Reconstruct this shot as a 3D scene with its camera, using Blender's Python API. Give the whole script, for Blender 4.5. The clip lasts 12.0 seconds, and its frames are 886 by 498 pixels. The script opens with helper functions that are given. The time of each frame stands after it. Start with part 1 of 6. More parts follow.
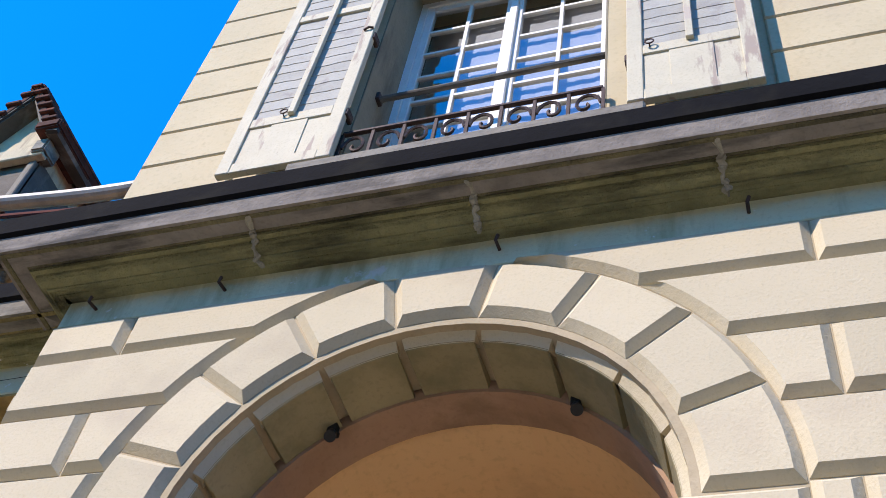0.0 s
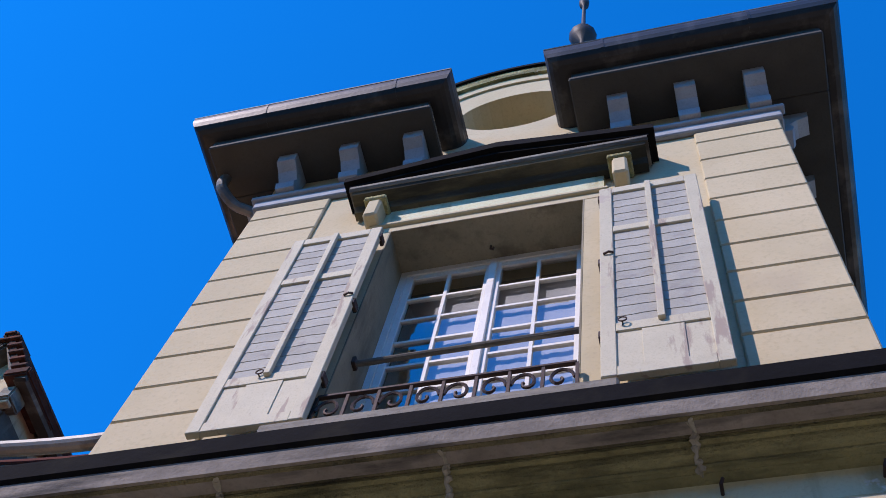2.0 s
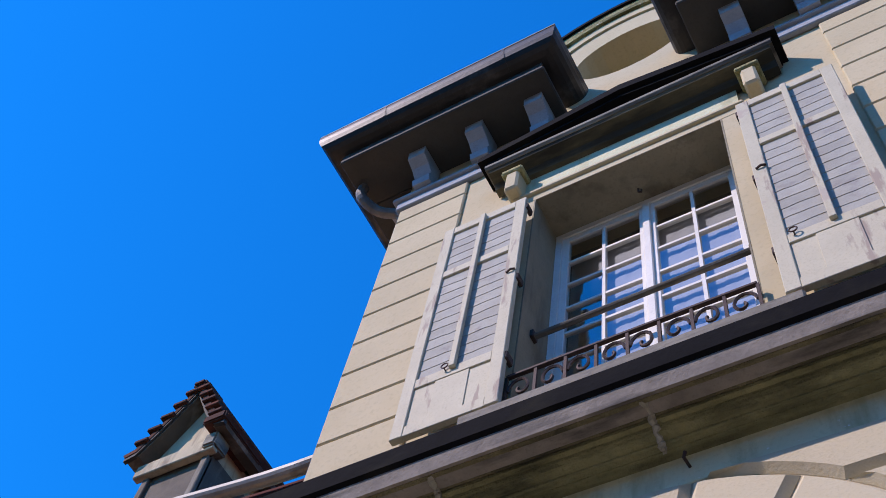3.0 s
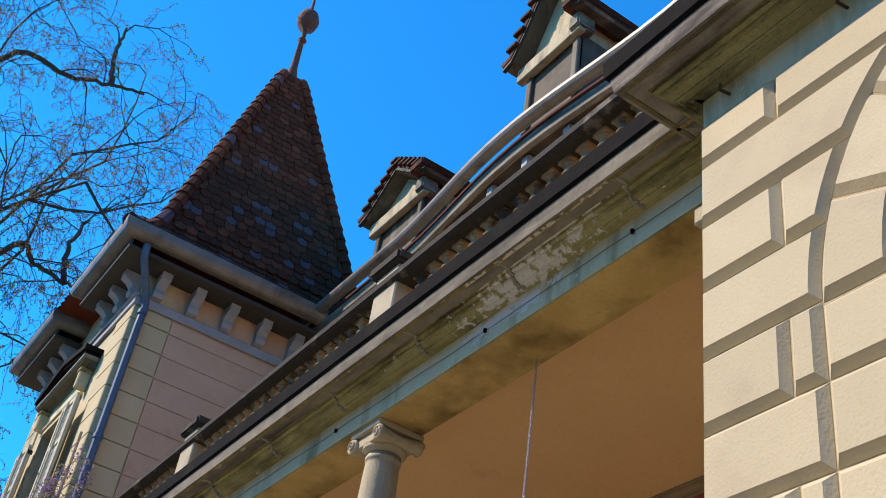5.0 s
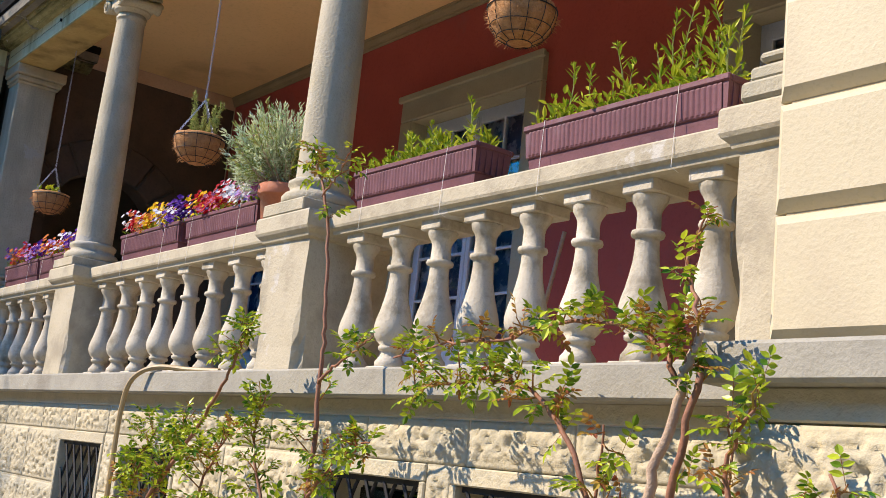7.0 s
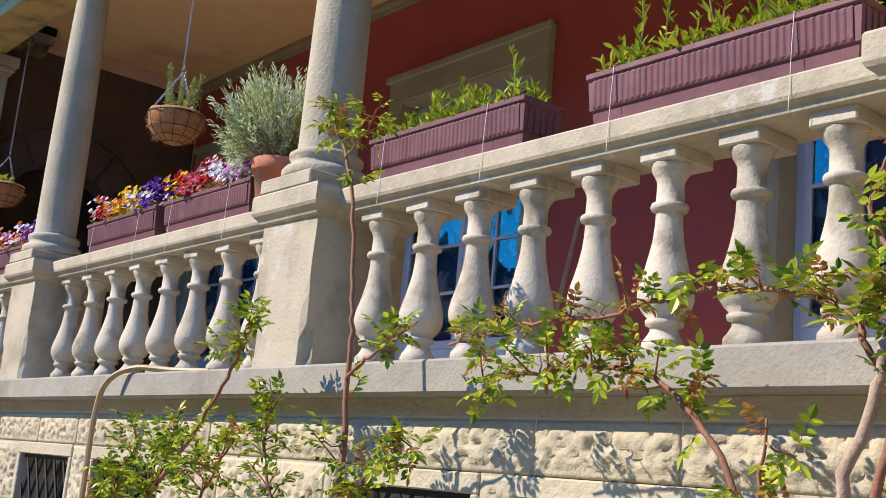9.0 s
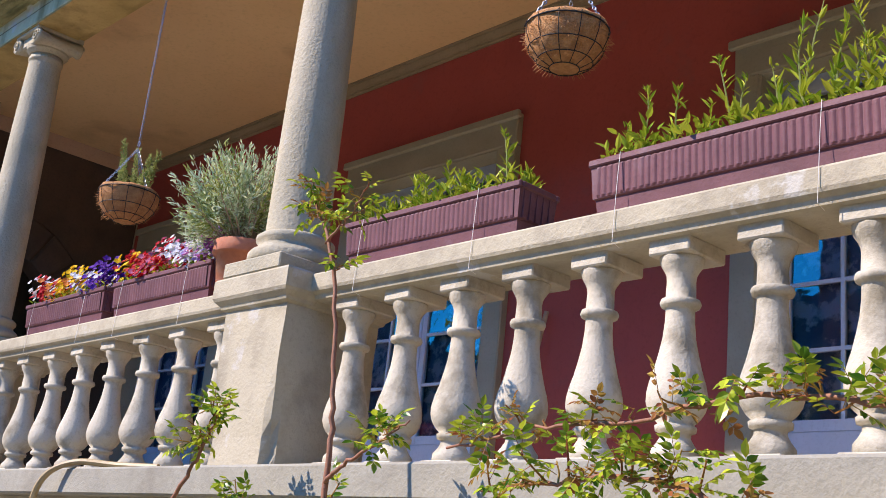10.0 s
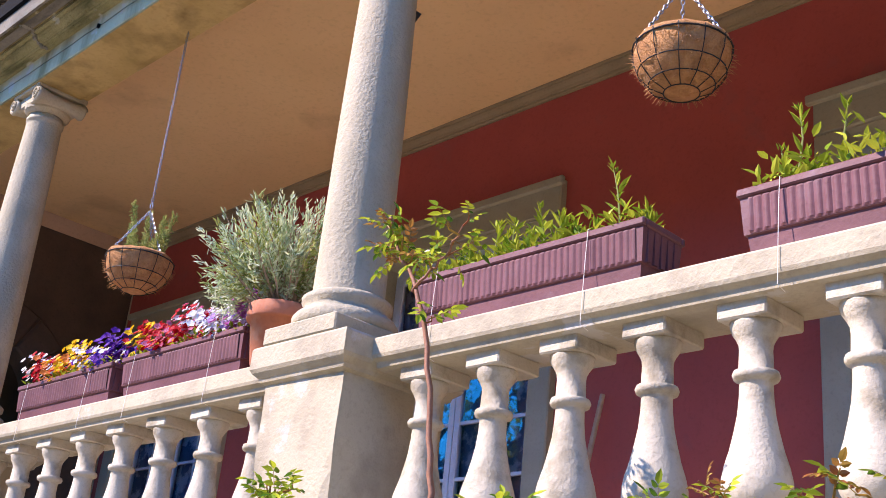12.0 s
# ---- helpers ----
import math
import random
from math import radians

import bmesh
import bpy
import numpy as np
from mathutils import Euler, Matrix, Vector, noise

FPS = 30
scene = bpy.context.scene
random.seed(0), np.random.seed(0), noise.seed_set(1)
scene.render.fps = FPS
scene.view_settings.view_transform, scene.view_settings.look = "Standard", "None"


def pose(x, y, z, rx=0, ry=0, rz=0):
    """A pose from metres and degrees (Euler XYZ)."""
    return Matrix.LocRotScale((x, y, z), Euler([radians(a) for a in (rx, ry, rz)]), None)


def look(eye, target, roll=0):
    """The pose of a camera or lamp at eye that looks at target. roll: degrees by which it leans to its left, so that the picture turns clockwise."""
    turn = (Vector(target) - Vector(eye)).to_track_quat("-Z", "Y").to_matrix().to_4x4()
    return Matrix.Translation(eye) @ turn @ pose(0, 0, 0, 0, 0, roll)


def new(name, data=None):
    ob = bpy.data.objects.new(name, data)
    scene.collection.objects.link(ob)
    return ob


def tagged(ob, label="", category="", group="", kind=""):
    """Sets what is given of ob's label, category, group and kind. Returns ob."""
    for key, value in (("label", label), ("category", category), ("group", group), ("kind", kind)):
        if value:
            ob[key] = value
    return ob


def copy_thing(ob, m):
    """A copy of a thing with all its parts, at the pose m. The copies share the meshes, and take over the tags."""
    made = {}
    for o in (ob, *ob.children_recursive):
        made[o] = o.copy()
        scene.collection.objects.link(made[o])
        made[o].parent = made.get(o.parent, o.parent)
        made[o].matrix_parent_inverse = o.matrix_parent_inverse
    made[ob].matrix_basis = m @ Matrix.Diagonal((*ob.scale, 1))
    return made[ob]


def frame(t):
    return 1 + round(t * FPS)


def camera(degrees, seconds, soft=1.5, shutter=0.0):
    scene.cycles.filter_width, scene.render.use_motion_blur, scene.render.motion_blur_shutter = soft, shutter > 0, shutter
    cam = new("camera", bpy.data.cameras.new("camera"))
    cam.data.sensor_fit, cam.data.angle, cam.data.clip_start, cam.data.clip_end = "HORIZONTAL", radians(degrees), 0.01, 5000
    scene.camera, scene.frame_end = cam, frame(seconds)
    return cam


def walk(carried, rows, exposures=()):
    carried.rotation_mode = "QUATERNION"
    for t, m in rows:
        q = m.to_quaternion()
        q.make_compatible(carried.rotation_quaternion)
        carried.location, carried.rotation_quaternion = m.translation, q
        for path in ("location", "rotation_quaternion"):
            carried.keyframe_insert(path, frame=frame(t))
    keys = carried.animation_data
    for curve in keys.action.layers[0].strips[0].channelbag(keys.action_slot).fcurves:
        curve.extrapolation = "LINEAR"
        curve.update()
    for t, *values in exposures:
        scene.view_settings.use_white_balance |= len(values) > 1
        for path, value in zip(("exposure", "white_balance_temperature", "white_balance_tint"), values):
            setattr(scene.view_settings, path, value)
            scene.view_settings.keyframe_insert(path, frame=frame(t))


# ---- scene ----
cam = camera(42.6, 12.0, soft=0.9)
PATH = [
    (0, (6.316, -3.039, 1.681), (5.786, -1.895, 3.234), 11.2),
    (0.5, (6.317, -3.047, 1.683), (5.816, -2.04, 3.337), 13.5),
    (1, (6.314, -3.059, 1.678), (5.854, -2.196, 3.423), 16.3),
    (1.5, (6.31, -3.069, 1.667), (5.89, -2.292, 3.46), 17.4),
    (2, (6.301, -3.087, 1.661), (5.893, -2.314, 3.46), 16.1),
    (2.5, (6.285, -3.091, 1.663), (5.818, -2.333, 3.454), 13.9),
    (3, (6.255, -3.104, 1.672), (5.599, -2.38, 3.417), 15.0),
    (3.2, (6.235, -3.101, 1.671), (5.494, -2.388, 3.387), 15.5),
    (4.8, (5.904, -2.946, 1.536), (4.554, -2.227, 2.824), 10.8),
    (5, (5.915, -2.984, 1.542), (4.52, -2.222, 2.755), 9.6),
    (5.5, (5.75, -3.08, 1.489), (4.256, -2.192, 2.48), 8.1),
    (6, (5.572, -3.096, 1.489), (4.004, -2.101, 2.231), 6.8),
    (6.5, (5.425, -3.069, 1.464), (3.829, -2.015, 2.048), 6.1),
    (7, (5.191, -2.886, 1.524), (3.607, -1.728, 1.913), 6.1),
    (7.5, (5.034, -2.901, 1.457), (3.473, -1.704, 1.817), 7.4),
    (7.7, (4.954, -2.835, 1.461), (3.393, -1.635, 1.811), 7.5),
    (9.3, (4.252, -2.707, 1.512), (2.733, -1.479, 1.941), 5.0),
    (9.5, (4.203, -2.71, 1.526), (2.689, -1.481, 1.973), 5.1),
    (10, (3.98, -2.683, 1.539), (2.556, -1.404, 2.12), 6.0),
    (10.5, (3.736, -2.639, 1.546), (2.372, -1.35, 2.234), 11.4),
    (11, (3.542, -2.543, 1.564), (2.222, -1.249, 2.329), 9.4),
    (11.5, (3.375, -2.484, 1.574), (2.06, -1.185, 2.338), 7.6),
    (12, (3.15, -2.469, 1.557), (1.791, -1.211, 2.312), 5.9),
]
LIGHT = [(0.0, 0.82, 6200, 21), (0.5, 0.52, 6150, 22), (1.0, 0.27, 6050, 24), (1.5, 0.24, 6050, 29), (3.2, 0.22, 6150, 31), (5.0, 0.62, 7200, 18), (6.0, 1.16, 7450, 20), (6.8, 1.04, 7100, 18), (7.5, 0.9, 6900, 17), (9.5, 0.9, 6500, 20), (10.5, 1.18, 6350, 26), (12.0, 1.4, 6450, 31)]
walk(cam, [(t, look(eye, target, roll)) for t, eye, target, roll in PATH], LIGHT)

# ---- light ----
SUN = Vector((-0.75, -1.0, 1.08)).normalized()
world = bpy.data.worlds.new("sky")
scene.world = world
world.use_nodes = True
wn = world.node_tree.nodes
sky = wn.new("ShaderNodeTexSky")
sky.sky_type = "NISHITA"
sky.sun_disc = False
sky.sun_elevation = math.asin(SUN.z)
sky.sun_rotation = math.atan2(SUN.x, SUN.y)
sky.altitude = 600
sky.air_density, sky.dust_density, sky.ozone_density = 1.15, 0.0, 6.0
sat = wn.new("ShaderNodeHueSaturation")
sat.inputs["Saturation"].default_value = 2.25
world.node_tree.links.new(sky.outputs[0], sat.inputs["Color"])
world.node_tree.links.new(sat.outputs[0], wn["Background"].inputs[0])
wn["Background"].inputs[1].default_value = 0.225
lamp = bpy.data.lights.new("sun", "SUN")
lamp.energy, lamp.angle, lamp.color = 4.0, radians(0.53), (1.0, 0.91, 0.76)
sun = new("sun", lamp)
sun.matrix_world = look(SUN * 60, (0, 0, 0))



# ---- materials ----
def mat(name, color, dark=None, rough=0.8, metal=0.0, scale=6.0, grain=60.0, bump=0.3, stain=None, stain_scale=1.2,
        stain_lo=0.52, stain_hi=0.68, vary=0.0, streak=False, depth=0.01, spec=0.4, peel=None, patch=None, odd=None):
    """Two scales of variation, an optional stain with ragged edges, per-object variation and fine relief."""
    m = bpy.data.materials.new(name)
    m.use_nodes = True
    nt = m.node_tree
    N, L = nt.nodes, nt.links
    b = N["Principled BSDF"]
    b.inputs["Roughness"].default_value = rough
    b.inputs["Metallic"].default_value = metal
    b.inputs["Specular IOR Level"].default_value = spec
    geo = N.new("ShaderNodeNewGeometry")
    dark = dark or tuple(c * 0.72 for c in color)

    def tex(s, detail=5, vec=None):
        n = N.new("ShaderNodeTexNoise")
        n.inputs["Scale"].default_value, n.inputs["Detail"].default_value = s, detail
        n.inputs["Roughness"].default_value = 0.6
        L.new(vec or geo.outputs["Position"], n.inputs["Vector"])
        return n.outputs["Fac"]

    def ramp(v, lo, hi):
        r = N.new("ShaderNodeMapRange")
        r.inputs[1].default_value, r.inputs[2].default_value = lo, hi
        L.new(v, r.inputs[0])
        return r.outputs[0]

    def mix(f, a, c):
        x = N.new("ShaderNodeMix")
        x.data_type = "RGBA"
        for v, i in ((f, 0), (a, 6), (c, 7)):
            if isinstance(v, (tuple, float)):
                x.inputs[i].default_value = (*v, 1) if isinstance(v, tuple) else v
            else:
                L.new(v, x.inputs[i])
        return x.outputs[2]

    col = mix(ramp(tex(scale), 0.35, 0.72), tuple(color), tuple(dark))
    fine = tex(grain, 4)
    col = mix(ramp(fine, 0.52, 0.95), col, tuple(c * 0.8 for c in dark))
    if stain:
        vec = None
        if streak:
            mp = N.new("ShaderNodeMapping")
            mp.inputs["Scale"].default_value = (0.22, 1.0, 1.6) if streak == "x" else (1.0, 1.0, 0.18)
            L.new(geo.outputs["Position"], mp.inputs["Vector"])
            vec = mp.outputs[0]
        col = mix(ramp(tex(stain_scale, 8, vec), stain_lo, stain_hi), col, tuple(stain))
    if peel:
        mp = N.new("ShaderNodeMapping")
        mp.inputs["Location"].default_value = (7.3, 2.1, 5.7)
        L.new(geo.outputs["Position"], mp.inputs["Vector"])
        col = mix(ramp(tex(3.4, 9, mp.outputs[0]), 0.62, 0.66), col, tuple(peel))
    if patch:
        # crusted efflorescence: ragged, within an oval of centre and half sizes
        at, size, tone = patch
        mp = N.new("ShaderNodeMapping")
        mp.vector_type = "TEXTURE"
        mp.inputs["Location"].default_value, mp.inputs["Scale"].default_value = at, size
        L.new(geo.outputs["Position"], mp.inputs["Vector"])
        ln = N.new("ShaderNodeVectorMath")
        ln.operation = "LENGTH"
        L.new(mp.outputs[0], ln.inputs[0])
        near = ramp(ln.outputs["Value"], 1.0, 0.15)
        [n for n in N if n.bl_idname == "ShaderNodeMapRange"][-1].inputs[4].default_value = 0.29
        add = N.new("ShaderNodeMath")
        add.inputs[1].default_value = 0.0
        L.new(near, add.inputs[0])
        L.new(tex(17.0, 10), add.inputs[1])
        col = mix(ramp(add.outputs[0], 0.66, 0.73), col, tuple(tone))
    if odd:
        # some pieces of another firing
        info = N.new("ShaderNodeObjectInfo")
        add = N.new("ShaderNodeMath")
        L.new(info.outputs["Random"], add.inputs[0])
        L.new(geo.outputs["Random Per Island"], add.inputs[1])
        fr = N.new("ShaderNodeMath")
        fr.operation = "FRACT"
        L.new(add.outputs[0], fr.inputs[0])
        col = mix(ramp(fr.outputs[0], 0.0, 0.6), col, tuple(c * 0.45 for c in color))
        col = mix(ramp(fr.outputs[0], 0.90, 0.92), col, tuple(odd))
    if vary:
        info = N.new("ShaderNodeObjectInfo")
        h = N.new("ShaderNodeHueSaturation")
        L.new(ramp(info.outputs["Random"], 0, 1), h.inputs["Value"])
        r = [n for n in N if n.bl_idname == "ShaderNodeMapRange"][-1]
        r.inputs[3].default_value, r.inputs[4].default_value = 1 - vary, 1 + vary
        L.new(col, h.inputs["Color"])
        col = h.outputs[0]
    L.new(col, b.inputs["Base Color"])
    if bump:
        bp = N.new("ShaderNodeBump")
        bp.inputs["Strength"].default_value, bp.inputs["Distance"].default_value = bump, depth
        L.new(fine, bp.inputs["Height"])
        L.new(bp.outputs[0], b.inputs["Normal"])
    return m


STONE = mat("stone", (0.525, 0.452, 0.30), (0.485, 0.42, 0.275), 0.9, scale=2.5, grain=70, bump=0.3, vary=0.06, stain=(0.42, 0.35, 0.24), stain_scale=1.7, stain_lo=0.58, stain_hi=0.8)
STONE_UP = mat("plaster_upper", (0.545, 0.455, 0.275), (0.48, 0.40, 0.235), 0.9, scale=2.0, grain=40, bump=0.2, vary=0.03, stain=(0.42, 0.34, 0.22), stain_scale=1.3, stain_lo=0.6, stain_hi=0.85)
# Far tower's stone: the shade on its front is mixed into this darker base.
STONE_FAR = mat("far_shaded_stone", (0.31, 0.275, 0.18), (0.24, 0.215, 0.14), 0.9, scale=2.5, grain=60, bump=0.4, vary=0.08, stain=(0.15, 0.14, 0.09), stain_scale=2.2, stain_lo=0.5, stain_hi=0.72)
ROCK = mat("rock_faced_stone", (0.50, 0.44, 0.30), (0.43, 0.38, 0.26), 0.95, scale=4, grain=35, bump=0.6, depth=0.015, vary=0.05, stain=(0.33, 0.31, 0.23), stain_scale=1.6, stain_lo=0.52, stain_hi=0.75)
GROOVE = mat("joint_mortar", (0.42, 0.345, 0.22), (0.34, 0.28, 0.17), 0.95, scale=5, grain=60, bump=0.2)
CORNICE_TOP = mat("brown_weathered_soffit", (0.30, 0.235, 0.085), (0.16, 0.13, 0.05), 0.9, scale=5, grain=40, bump=0.9, depth=0.03, stain=(0.06, 0.052, 0.022), stain_scale=6.5, stain_lo=0.48, stain_hi=0.66, streak="x", peel=(0.50, 0.44, 0.25), patch=((1.75, -0.14, 5.47), (1.1, 0.25, 0.2), (0.62, 0.58, 0.45)))
PEDIMENT = mat("blackened_pediment_stone", (0.13, 0.11, 0.06), (0.08, 0.07, 0.04), 0.9, scale=3, grain=40, bump=0.5, stain=(0.025, 0.024, 0.016), stain_scale=3, stain_lo=0.45, stain_hi=0.62, streak="x")
# Voussoir undersides: olive stone, darkened in the base for their shade.
ARCHSOFFIT = mat("shaded_olive_soffit", (0.33, 0.28, 0.15), (0.25, 0.215, 0.11), 0.9, scale=3, grain=45, bump=0.3, vary=0.08, stain=(0.20, 0.18, 0.09), stain_scale=3)
CORNICE = mat("stained_sandstone", (0.42, 0.37, 0.17), (0.27, 0.25, 0.10), 0.9, scale=4, grain=40, bump=0.8, depth=0.03, stain=(0.11, 0.105, 0.035), stain_scale=6.5, stain_lo=0.46, stain_hi=0.66, streak="x", peel=(0.50, 0.50, 0.38), patch=((1.55, -0.06, 5.42), (0.95, 0.2, 0.16), (0.68, 0.67, 0.60)))
DARKBAL = mat("mossy_terrace_stone", (0.42, 0.31, 0.17), (0.28, 0.21, 0.12), 0.9, scale=7, grain=50, bump=0.4, stain=(0.05, 0.045, 0.035), stain_scale=4, stain_lo=0.48, stain_hi=0.62)
# Next two: stain-streaked stone, its base darkened for shade on down-facing mouldings.
CORNICE_SHADE = mat("shaded_stained_cornice", (0.29, 0.265, 0.115), (0.17, 0.16, 0.07), 0.9, scale=4, grain=40, bump=0.8, depth=0.03, stain=(0.05, 0.048, 0.02), stain_scale=6.5, stain_lo=0.46, stain_hi=0.66, streak="x")
CORONA_SHADE = mat("shaded_stained_corona", (0.18, 0.155, 0.075), (0.105, 0.092, 0.046), 0.9, scale=5, grain=40, bump=0.9, depth=0.03, stain=(0.03, 0.028, 0.015), stain_scale=6.5, stain_lo=0.48, stain_hi=0.66, streak="x")
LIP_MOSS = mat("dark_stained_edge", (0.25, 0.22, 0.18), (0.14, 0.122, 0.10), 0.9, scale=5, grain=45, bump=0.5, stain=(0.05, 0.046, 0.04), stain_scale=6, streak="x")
COPING = mat("blackened_coping_stone", (0.055, 0.05, 0.042), (0.03, 0.028, 0.024), 0.9, spec=0.2, scale=5, grain=45, bump=0.5, stain=(0.16, 0.14, 0.11), stain_scale=5, stain_lo=0.58, stain_hi=0.68)
# Drab base carries the shade inside the window recess; streaks lie over it.
REVEAL_SHADE = mat("shaded_reveal_drab", (0.27, 0.235, 0.15), (0.20, 0.175, 0.11), 0.85, scale=4, grain=50, bump=0.3, stain=(0.13, 0.11, 0.07), stain_scale=5, streak=True)
RUST = mat("rusted_iron", (0.13, 0.045, 0.032), (0.07, 0.028, 0.022), 0.85, scale=12, grain=60, bump=0.3)
OLDTILE = mat("sooty_clay_tile", (0.085, 0.036, 0.024), (0.05, 0.024, 0.017), 0.9, scale=9, grain=40, bump=0.4, spec=0.15, stain=(0.16, 0.05, 0.028), stain_scale=4)
CREAMBOARD = mat("cream_dormer_boards", (0.50, 0.41, 0.255), (0.40, 0.325, 0.20), 0.85, scale=4, grain=60, bump=0.3, stain=(0.22, 0.17, 0.11), stain_scale=5, streak=True)
FRIEZE = mat("grey_green_paint", (0.60, 0.59, 0.37), (0.51, 0.50, 0.31), 0.75, scale=2.5, grain=50, bump=0.3, stain=(0.24, 0.22, 0.10), stain_scale=3.4, stain_lo=0.50, stain_hi=0.68, streak=True, peel=(0.58, 0.57, 0.48), patch=((1.35, 0.03, 5.36), (0.85, 0.2, 0.13), (0.68, 0.68, 0.62)))
LIP = mat("weathered_cornice_edge", (0.25, 0.225, 0.17), (0.15, 0.135, 0.105), 0.9, scale=5, grain=50, bump=0.5, stain=(0.06, 0.055, 0.045), stain_scale=5, stain_lo=0.48, stain_hi=0.66, streak="x")
LEAD = mat("dark_lead_flashing", (0.008, 0.008, 0.0085), (0.005, 0.005, 0.005), 0.9, spec=0.08, scale=4, grain=40, bump=0.3, stain=(0.016, 0.015, 0.011), stain_scale=3)
SHUTTER = mat("peeling_white_paint", (0.535, 0.485, 0.335), (0.46, 0.415, 0.285), 0.75, scale=5, grain=80, bump=0.2, stain=(0.34, 0.27, 0.20), stain_scale=11, stain_lo=0.57, stain_hi=0.63, streak=True, peel=(0.44, 0.37, 0.28))
LOUVRE = mat("grey_louvre_paint", (0.385, 0.37, 0.305), (0.31, 0.30, 0.25), 0.8, scale=6, grain=80, bump=0.2, vary=0.10, stain=(0.27, 0.25, 0.22), stain_scale=7, stain_lo=0.58, stain_hi=0.7)
WHITE = mat("white_window_paint", (0.74, 0.71, 0.63), (0.64, 0.61, 0.54), 0.5, scale=5, grain=60, bump=0.05)
DARKBOARD = mat("dark_dormer_boards", (0.12, 0.092, 0.062), (0.075, 0.058, 0.04), 0.85, scale=4, grain=50, bump=0.3, stain=(0.26, 0.22, 0.16), stain_scale=3, streak=True)
CROWN = mat("tan_crown_moulding", (0.33, 0.255, 0.15), (0.26, 0.20, 0.11), 0.85, scale=3, grain=50, bump=0.2)
BLUEWHITE = mat("pale_blue_window_paint", (0.52, 0.57, 0.66), (0.45, 0.5, 0.6), 0.5, scale=5, grain=60, bump=0.05)
RED = mat("red_plaster", (0.40, 0.080, 0.062), (0.35, 0.068, 0.054), 0.9, scale=1.5, grain=40, bump=0.15, stain=(0.28, 0.09, 0.08), stain_scale=2.5, stain_lo=0.6, stain_hi=0.8)
CEIL = mat("tan_ceiling_plaster", (0.78, 0.53, 0.26), (0.72, 0.48, 0.23), 0.9, scale=0.9, grain=30, bump=0.08, stain=(0.38, 0.22, 0.12), stain_scale=0.7, stain_lo=0.62, stain_hi=0.85)
SOFFIT = mat("stained_beam_soffit", (0.52, 0.37, 0.14), (0.40, 0.28, 0.09), 0.9, scale=2.6, grain=35, bump=0.3, stain=(0.20, 0.135, 0.04), stain_scale=2.2, stain_lo=0.46, stain_hi=0.66)
COLUMN = mat("column_sandstone", (0.465, 0.405, 0.285), (0.37, 0.325, 0.22), 0.9, scale=4, grain=55, bump=0.55, depth=0.012, stain=(0.29, 0.275, 0.20), stain_scale=3.0, stain_lo=0.48, streak=True, peel=(0.40, 0.37, 0.30))
BALUS = mat("cast_stone_baluster", (0.51, 0.46, 0.355), (0.44, 0.395, 0.30), 0.9, scale=6, grain=60, bump=0.4, vary=0.08, stain=(0.25, 0.215, 0.145), stain_scale=6, stain_lo=0.52, stain_hi=0.70)
RAIL = mat("balustrade_stone", (0.455, 0.40, 0.28), (0.385, 0.335, 0.235), 0.9, scale=4, grain=55, bump=0.45, stain=(0.31, 0.27, 0.19), stain_scale=4, stain_lo=0.5, stain_hi=0.7, peel=(0.47, 0.44, 0.37))
LEDGE = mat("grey_ledge_stone", (0.33, 0.31, 0.245), (0.26, 0.245, 0.195), 0.9, scale=5, grain=70, bump=0.4, stain=(0.22, 0.20, 0.155), stain_scale=2.2)
DOORSTONE = mat("door_surround_stone", (0.36, 0.33, 0.235), (0.30, 0.275, 0.195), 0.85, scale=3, grain=50, bump=0.2)
PEACH = mat("peach_plaster", (0.56, 0.39, 0.27), (0.50, 0.34, 0.23), 0.9, scale=2, grain=40, bump=0.15, stain=(0.42, 0.26, 0.16), stain_scale=1.2)
EAVE = mat("eave_boards", (0.05, 0.046, 0.037), (0.035, 0.032, 0.025), 0.8, scale=3, grain=50, bump=0.15)
BRACKET = mat("blue_grey_bracket_paint", (0.33, 0.345, 0.36), (0.25, 0.265, 0.28), 0.8, scale=6, grain=60, bump=0.3)
ZINC = mat("pale_zinc_gutter", (0.20, 0.19, 0.17), (0.13, 0.125, 0.115), 0.5, 0.2, scale=3, grain=30, bump=0.1, stain=(0.09, 0.08, 0.07), stain_scale=2.5)
GUTTER = mat("weathered_zinc_gutter", (0.030, 0.027, 0.024), (0.016, 0.015, 0.013), 0.45, 0.3, scale=3, grain=30, bump=0.15, stain=(0.085, 0.075, 0.065), stain_scale=3, streak=True)
PIPE = mat("blue_grey_downpipe", (0.075, 0.135, 0.21), (0.055, 0.10, 0.16), 0.6, 0.0, scale=5, grain=30, bump=0.1)
TILE = mat("clay_roof_tile", (0.22, 0.048, 0.020), (0.13, 0.032, 0.014), 0.85, scale=9, grain=40, bump=0.3, stain=(0.06, 0.025, 0.012), stain_scale=1.6, spec=0.12, odd=(0.125, 0.06, 0.065))
IRON = mat("rusty_iron", (0.06, 0.035, 0.025), (0.04, 0.025, 0.02), 0.7, 0.3, scale=20, grain=90, bump=0.3)
STEEL = mat("dark_steel", (0.03, 0.03, 0.03), None, 0.6, 0.4, bump=0.1)
CHAIN = mat("galvanised_chain", (0.40, 0.45, 0.55), None, 0.35, 0.7, bump=0.0)
PLANTER = mat("brown_plastic_planter", (0.175, 0.072, 0.078), (0.12, 0.048, 0.053), 0.55, scale=5, grain=60, bump=0.15, stain=(0.19, 0.11, 0.12), stain_scale=4, stain_lo=0.6, stain_hi=0.75, spec=0.25)
